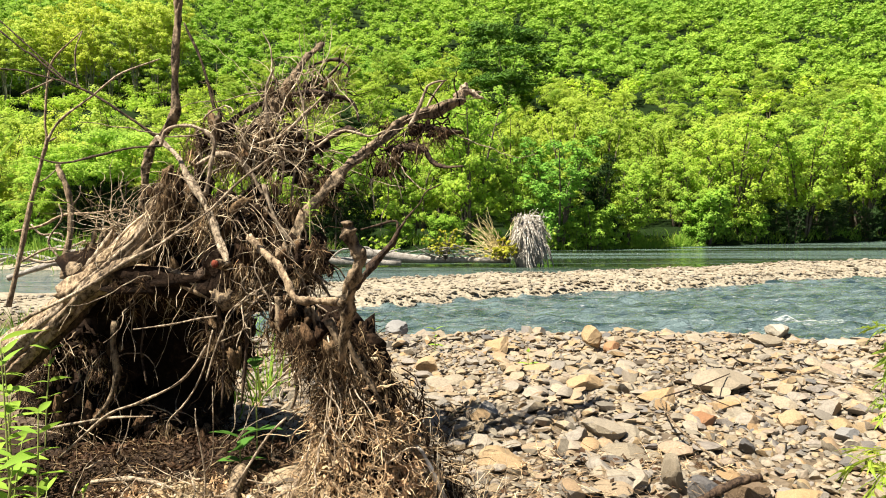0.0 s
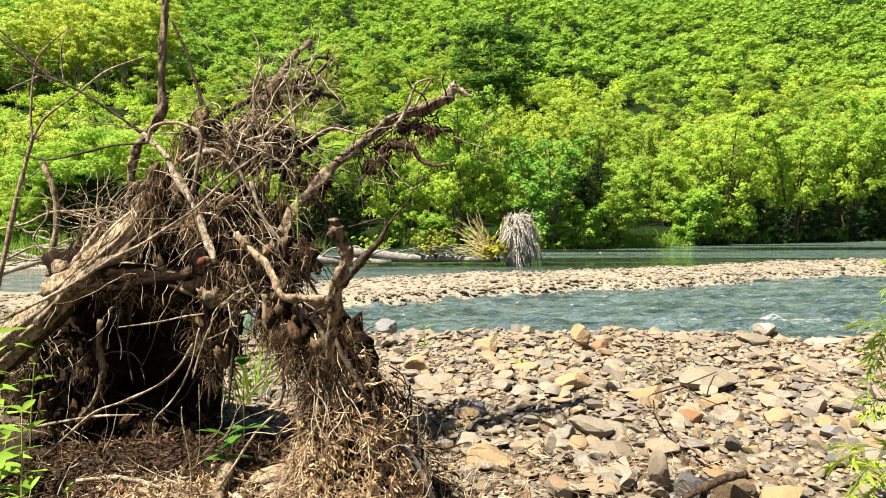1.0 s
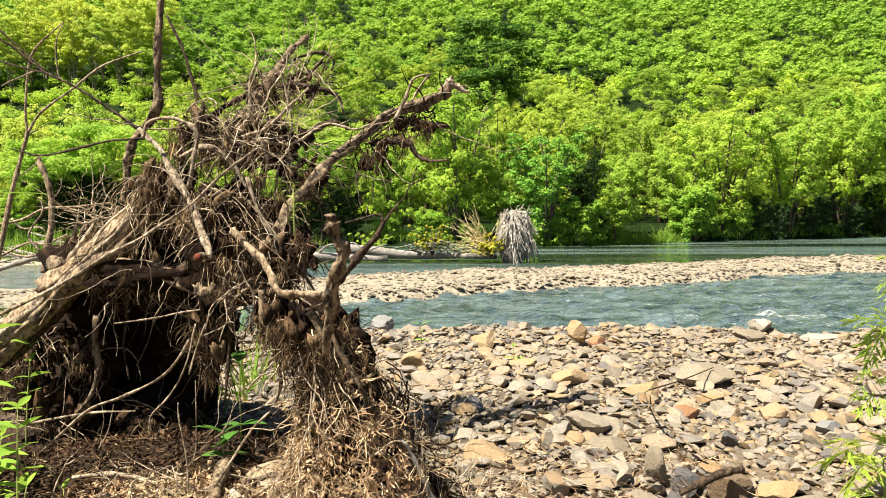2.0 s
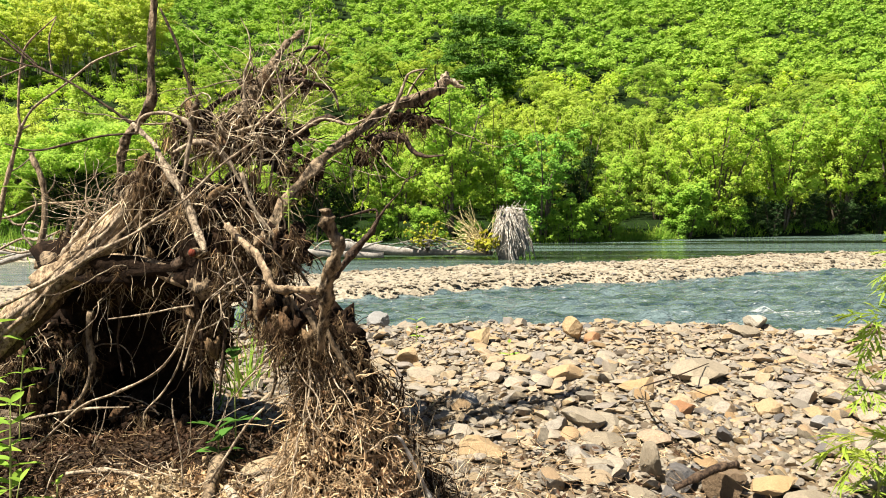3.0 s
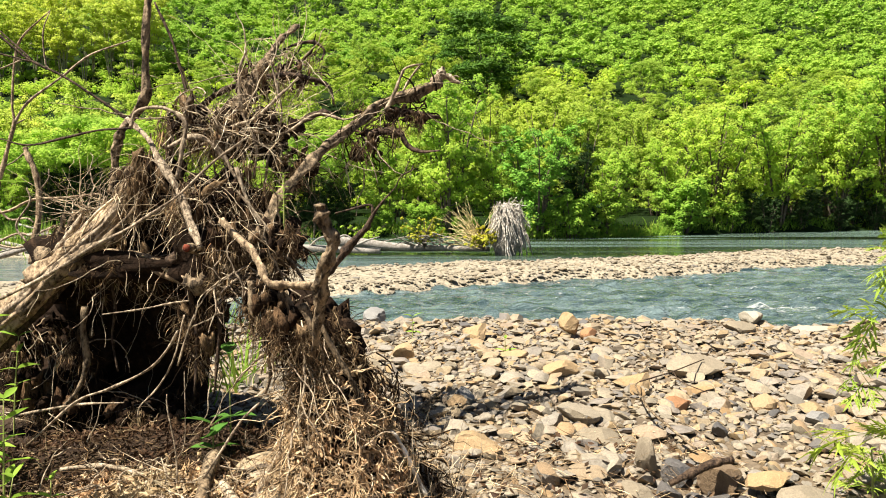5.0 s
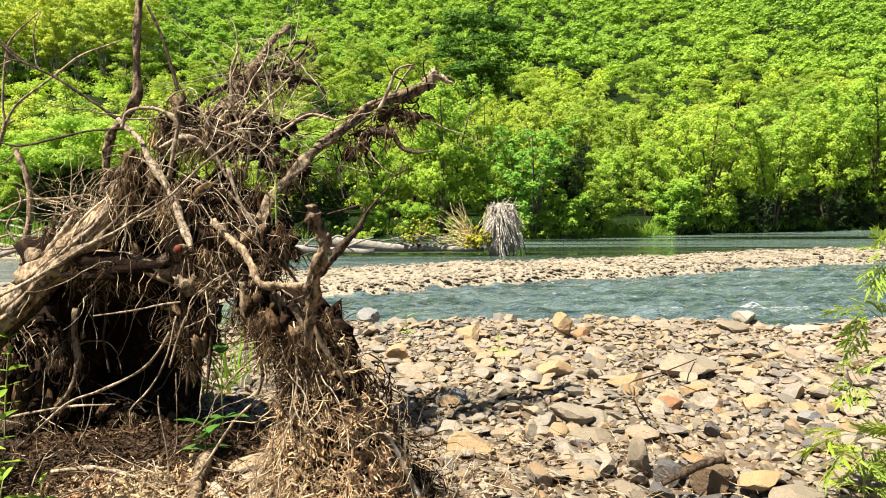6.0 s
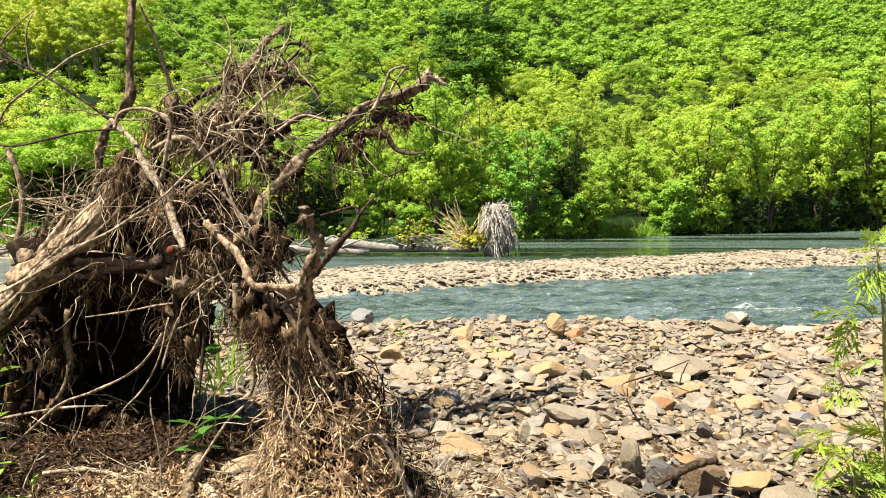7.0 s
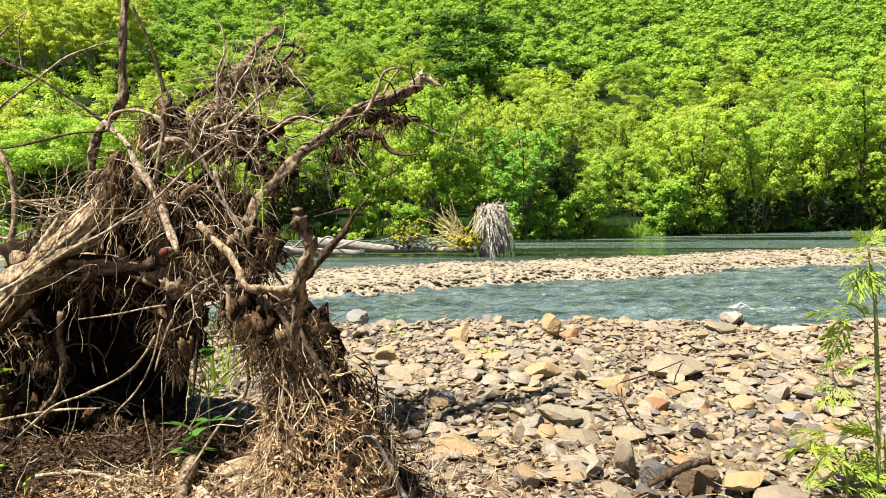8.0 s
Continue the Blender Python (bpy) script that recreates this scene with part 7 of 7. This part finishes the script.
# ---- gravel bar and far water ----
def far_stump():
    """The upturned bleached root mat across the water."""
    top = thing("bleached_stump", "bleached grey upturned root mat standing in the shallows", "stump", at=(2.42, 27.0, -0.3))
    r = np.random.default_rng(55)
    v0, f0 = ICO[3]
    lump = np.array([1 + 0.25 * noise.noise(Vector(q) * 2.3) for q in v0])
    body = v0 * lump[:, None] * [0.46, 0.42, 1.05]
    body[:, :2] *= (1.15 - 0.28 * body[:, 2:])
    part("core", mesh_of("core", body + [0, 0, 0.85], f0, BARK_GREY), top, "grey matted core")
    h = Heap()
    locks, each = 70, 14
    n = locks * each
    a = np.repeat(r.uniform(0, 6.3, locks), each) + r.normal(0, 0.07, n)
    z0 = np.repeat(r.uniform(0.8, 2.0, locks), each) + r.normal(0, 0.06, n)
    rad = np.repeat(0.56 - 0.20 * r.uniform(0, 1, locks) ** 2, each) + 0.10 * np.sin(3 * a + 1) + r.normal(0, 0.03, n)
    rad = rad - 0.08 * np.clip((z0 - 1.3) / 0.7, 0, 1)
    z0 = z0 - 0.35 * np.clip(np.sin(a + 2.4), 0, 1)
    p = np.stack([np.cos(a) * rad, np.sin(a) * rad, z0], -1)
    sway = np.repeat(r.normal(0, 0.30, (locks, 3)), each, 0)
    d = np.stack([np.cos(a) * 0.06, np.sin(a) * 0.06, -1.2 + 0 * a], -1) + sway + r.normal(0, 0.10, (n, 3))
    threads(h, p, d, np.repeat(r.uniform(0.35, 1.1, locks), each) * r.uniform(0.7, 1.1, n), r.uniform(0.010, 0.026, n), 0.14, 0.08, 8, 3, r)
    n = 110
    p = np.stack([r.normal(0.05, 0.25, n), r.normal(0, 0.2, n), r.uniform(1.6, 1.95, n)], -1)
    threads(h, p, r.normal(0, 0.7, (n, 3)) + [0.2, 0, 0.7], r.uniform(0.15, 0.5, n), r.uniform(0.007, 0.014, n), 0.3, 0.15, 6, 3, r)
    part("fibre_coat", h.mesh("fibre_coat", FIBRE_GREY), top, "pale hanging root fibres")["kind"] = "stuff"
    for k in range(5):
        x = 0.35 + 0.07 * k
        v, f = limb([(x, -0.35 + 0.1 * k, 1.4 - 0.22 * k, 0.03), (x + 0.16, -0.4 + 0.1 * k, 0.8, 0.03), (x + 0.2 + 0.05 * k, -0.42 + 0.1 * k, -0.05 + 0.25 * (k % 2), 0.018)], 6, 5, 0.1, k)
        part("root", mesh_of("root", v, f, BARK_GREY), top)
    return top


far_stump()


def log(label, rows, stubs, seed):
    top = thing("driftwood_log", label, "log", at=rows[0][:3])
    for k, one in enumerate((rows, *stubs)):
        v, f = limb(one, 12 if k == 0 else 7, 6, 0.12, seed + k)
        part("trunk" if k == 0 else "branch", mesh_of("log", v - np.array(rows[0][:3]), f, BARK_GREY), top)


r = np.random.default_rng(66)
twiggy = []
for k in range(12):
    x = r.uniform(-1.4, 0.9)
    twiggy.append([(x, 27.9, 0.0, 0.035), (x - r.uniform(0.1, 0.7), 27.6, r.uniform(0.1, 0.45), 0.028), (x - r.uniform(0.6, 1.4), 27.3, r.uniform(0.0, 0.6), 0.012)])
log("grey barkless driftwood log lying in the shallows", [(-4.5, 28, 0.16, 0.22), (-3.2, 28, 0.08, 0.21), (-1.8, 28, -0.06, 0.16), (0.0, 27.8, -0.09, 0.11), (1.8, 27.3, -0.1, 0.09)], twiggy, 700)
log("grey half-sunk driftwood log lying in the shallows", [(-7.5, 27.2, -0.05, 0.16), (-5.0, 27.2, -0.08, 0.15), (-2.4, 27.1, -0.16, 0.10)],
    [[(-6 + k * 0.8, 27.2, -0.05, 0.05), (-5.6 + k * 0.9, 27.0, 0.25 + 0.1 * (k % 3), 0.04), (-5.1 + k * 0.9, 26.9, 0.2 + 0.2 * (k % 2), 0.015)] for k in range(4)], 720)


def dry_bush():
    top = thing("dry_brush", "fan of dry tan twigs caught beside the stump", "brushwood", at=(1.5, 27.1, 0.0))
    r = np.random.default_rng(77)
    h = Heap()
    n = 80
    a = r.uniform(1.7, 2.85, n)
    threads(h, np.stack([r.normal(0, 0.15, n), r.normal(0, 0.2, n), r.uniform(-0.1, 0.4, n)], -1), np.stack([np.cos(a), r.normal(0, 0.2, n), np.sin(a) * 0.9], -1), r.uniform(0.8, 2.0, n), r.uniform(0.012, 0.024, n), 0.14, 0.05, 8, 3, r)
    part("twig_fan", h.mesh("twig_fan", FIBRE_FAN), top)["kind"] = "stuff"


dry_bush()


def flower_bush(at, wide, tall, n, label, leaf, seed):
    top = thing("yellow_bush", label, "bush", "small bushes by the logs", at=at)
    r = np.random.default_rng(seed)
    wood, tips = Heap(), []
    for k in range(22):
        tip = np.array([r.normal(0, wide * 0.5), r.normal(0, wide * 0.4), tall * r.uniform(0.35, 1)])
        v, f = tube(spline([np.zeros(3), tip * [0.3, 0.3, 0.6], tip], 4), np.linspace(0.015, 0.006, 9), 4)
        wood.add(v, f)
        tips += [(tip * k + r.normal(0, 0.05, 3), 0.075) for k in (1.0, 0.85, 0.7, 0.55)]
    part("stems", wood.mesh("stems", BARK_TREE), top)
    part("foliage", mesh_of("foliage", *crown(tips, n // 2, 0.085, seed), leaf, False), top)


flower_bush((-0.7, 27.6, -0.1), 0.9, 1.3, 18, "yellow-green leafy twigs beside the driftwood log", LEAF_YELLOW, 801)
flower_bush((1.55, 26.7, -0.1), 0.75, 1.0, 60, "yellow leafy brush against the bleached stump", LEAF_YELLOW, 802)
flower_bush((-3.1, 29.5, -0.2), 0.8, 1.1, 24, "green leafy tuft behind the driftwood log", LEAF_WILLOW, 803)
flower_bush((3.0, 27.6, -0.3), 0.5, 1.6, 12, "green leafy twigs behind the bleached stump", LEAF_WILLOW, 804)


# driftwood and grass on the low islet behind the fallen tree
r = np.random.default_rng(91)
for k in range(26):
    x, y = r.normal(-15.5, 2.4), r.normal(26.6, 0.9)
    a, length = r.uniform(-0.5, 0.5), r.uniform(0.8, 3.2)
    z = float(land(x, y)) + 0.05 + 0.5 * r.uniform(0, 1) ** 2
    rad = r.uniform(0.025, 0.10)
    dx, dy, dz = math.cos(a) * length / 2, math.sin(a) * length / 2, r.normal(0, 0.12) * length
    stick("driftwood_stick", [(x - dx, y - dy, z - dz, rad), (x + 0.1 * r.normal(), y, z + 0.12 * abs(r.normal()), rad * 0.9), (x + dx, y + dy, z + dz, rad * 0.5)], BARK_GREY,
          "bleached driftwood stick on the low islet")["group"] = "driftwood on the islet"
n = 1600
x, y = r.normal(-15.0, 2.6, n), r.normal(28.0, 0.9, n)
tagged(new("islet_grass", mesh_of("islet_grass", *blades(np.stack([x, y, land(x, y) - 0.05], -1), r.uniform(0.5, 1.3, n), r, 0.3, 0.02), GRASS, False)),
       "tall pale grass on the low islet", "grass", kind="stuff")

# ---- stones that stand out ----
def marked(x, y, length, wide, tall, material, turn, label, lift=0.0, tip=(0, 0), shape=0):
    ob = new("boulder", mesh_of("boulder", *STONES[3][shape], material, True, 0.35))
    v = STONES[3][shape][0]
    size = np.ptp(v, axis=0)
    ob.matrix_basis = pose(x, y, float(land(x, y)) + tall * 0.42 + lift, tip[0], tip[1], turn) @ Matrix.Diagonal((length / size[0], wide / size[1], tall / size[2], 1))
    return tagged(ob, label, "stone", "large stones on the bank")


marked(1.46, 8.0, 0.20, 0.20, 0.32, STONE_OCHRE, 110, "upright ochre stone at the water's edge", tip=(-24, 0), shape=3)
marked(1.66, 7.95, 0.26, 0.2, 0.15, STONE_RUST, 80, "reddish stone at the water's edge", shape=5)
marked(4.47, 8.6, 0.55, 0.35, 0.12, STONE_WHITE, 5, "flat white stone at the water's edge", shape=7)
marked(3.93, 9.0, 0.30, 0.26, 0.20, STONE_WHITE, 130, "rounded white stone at the water's edge", shape=12)
marked(3.65, 8.5, 0.40, 0.28, 0.15, STONE_PALE, 10, "pinkish stone at the water's edge", shape=12)
marked(-0.86, 9.0, 0.28, 0.24, 0.22, STONE_GREY, 60, "grey angular stone at the water's edge", shape=11)
marked(2.30, 6.30, 0.56, 0.36, 0.20, STONE_PALE, 8, "large flat cream stone among cobbles", shape=13)
marked(0.95, 4.92, 0.30, 0.22, 0.15, STONE, 15, "cream grey angular stone among the cobbles", shape=14)
marked(1.19, 4.02, 0.15, 0.13, 0.24, STONE_PALE, 70, "upright olive tan stone among cobbles", shape=16)
marked(1.72, 3.66, 0.27, 0.20, 0.10, STONE_OCHRE, 25, "flat orange-tan stone near the driftwood", lift=0.05, tip=(12, -10), shape=18)
marked(1.74, 5.12, 0.23, 0.15, 0.11, STONE_RUST, 10, "rusty orange stone among the cobbles", shape=20)
marked(1.01, 6.05, 0.32, 0.22, 0.14, STONE_OCHRE, 0, "squarish tan stone among the cobbles", shape=21)
marked(0.67, 6.86, 0.34, 0.25, 0.10, STONE_OCHRE, 15, "flat ochre slab among the cobbles", shape=22)
marked(0.17, 5.22, 0.17, 0.15, 0.16, STONE_GREY, 90, "rounded grey stone among the cobbles", shape=23)
marked(1.05, 4.5, 0.34, 0.2, 0.11, STONE_PALE, 5, "flat whitish stone among the cobbles", shape=6)
marked(-0.36, 6.95, 0.24, 0.2, 0.17, STONE_OCHRE, 30, "rounded tan stone among the cobbles", shape=8)
marked(1.54, 3.80, 0.25, 0.20, 0.20, STONE_BROWN, 30, "rough brown stone under the driftwood", shape=10)
marked(1.34, 3.93, 0.17, 0.15, 0.14, STONE_DARK, 30, "dark blue-grey stone behind the driftwood", shape=10)
marked(1.42, 3.58, 0.22, 0.16, 0.12, STONE_DARK, 10, "dark stone under the driftwood", shape=3)
marked(1.06, 3.66, 0.22, 0.13, 0.08, STONE_PALE, -35, "pale tilted slab beside the dark stones", lift=0.04, tip=(20, 15), shape=6)
marked(1.84, 3.48, 0.30, 0.2, 0.10, STONE_PALE, 10, "broad flat cream stone beside the mugwort", shape=13)
marked(1.61, 5.77, 0.26, 0.2, 0.15, STONE_OCHRE, 10, "rounded tan stone among the cobbles", shape=4)
marked(1.82, 4.53, 0.12, 0.1, 0.10, STONE_DARK, 50, "small dark grey stone among the cobbles", shape=12)
marked(1.25, 3.80, 0.16, 0.14, 0.12, STONE_DARK, 70, "dark blue-grey stone beside the driftwood", shape=12)
marked(1.33, 3.98, 0.17, 0.12, 0.12, STONE_DARK, 110, "small dark stone beside the driftwood", shape=15)
marked(2.42, 5.3, 0.24, 0.2, 0.13, STONE_OCHRE, 45, "rough ochre stone among the cobbles", shape=17)
marked(2.60, 4.85, 0.24, 0.2, 0.10, STONE_GREY, 15, "rounded blue-grey stone by the mugwort", shape=19)
marked(0.20, 4.3, 0.30, 0.26, 0.14, STONE_OCHRE, 0, "broad cream tan stone near the roots", shape=1)
marked(0.40, 8.2, 0.28, 0.25, 0.22, STONE_OCHRE, 0, "tan stone near the water", shape=4)

r = np.random.default_rng(120)
for k in range(11):
    size = r.uniform(0.07, 0.14)
    marked(1.10 + 0.05 * k + r.normal(0, 0.03), 3.74 + r.normal(0, 0.12), size, size * 0.8, size * 0.6, STONE_DARK, r.uniform(0, 360), "small dark stone in the hollow by the driftwood", shape=k + 2)
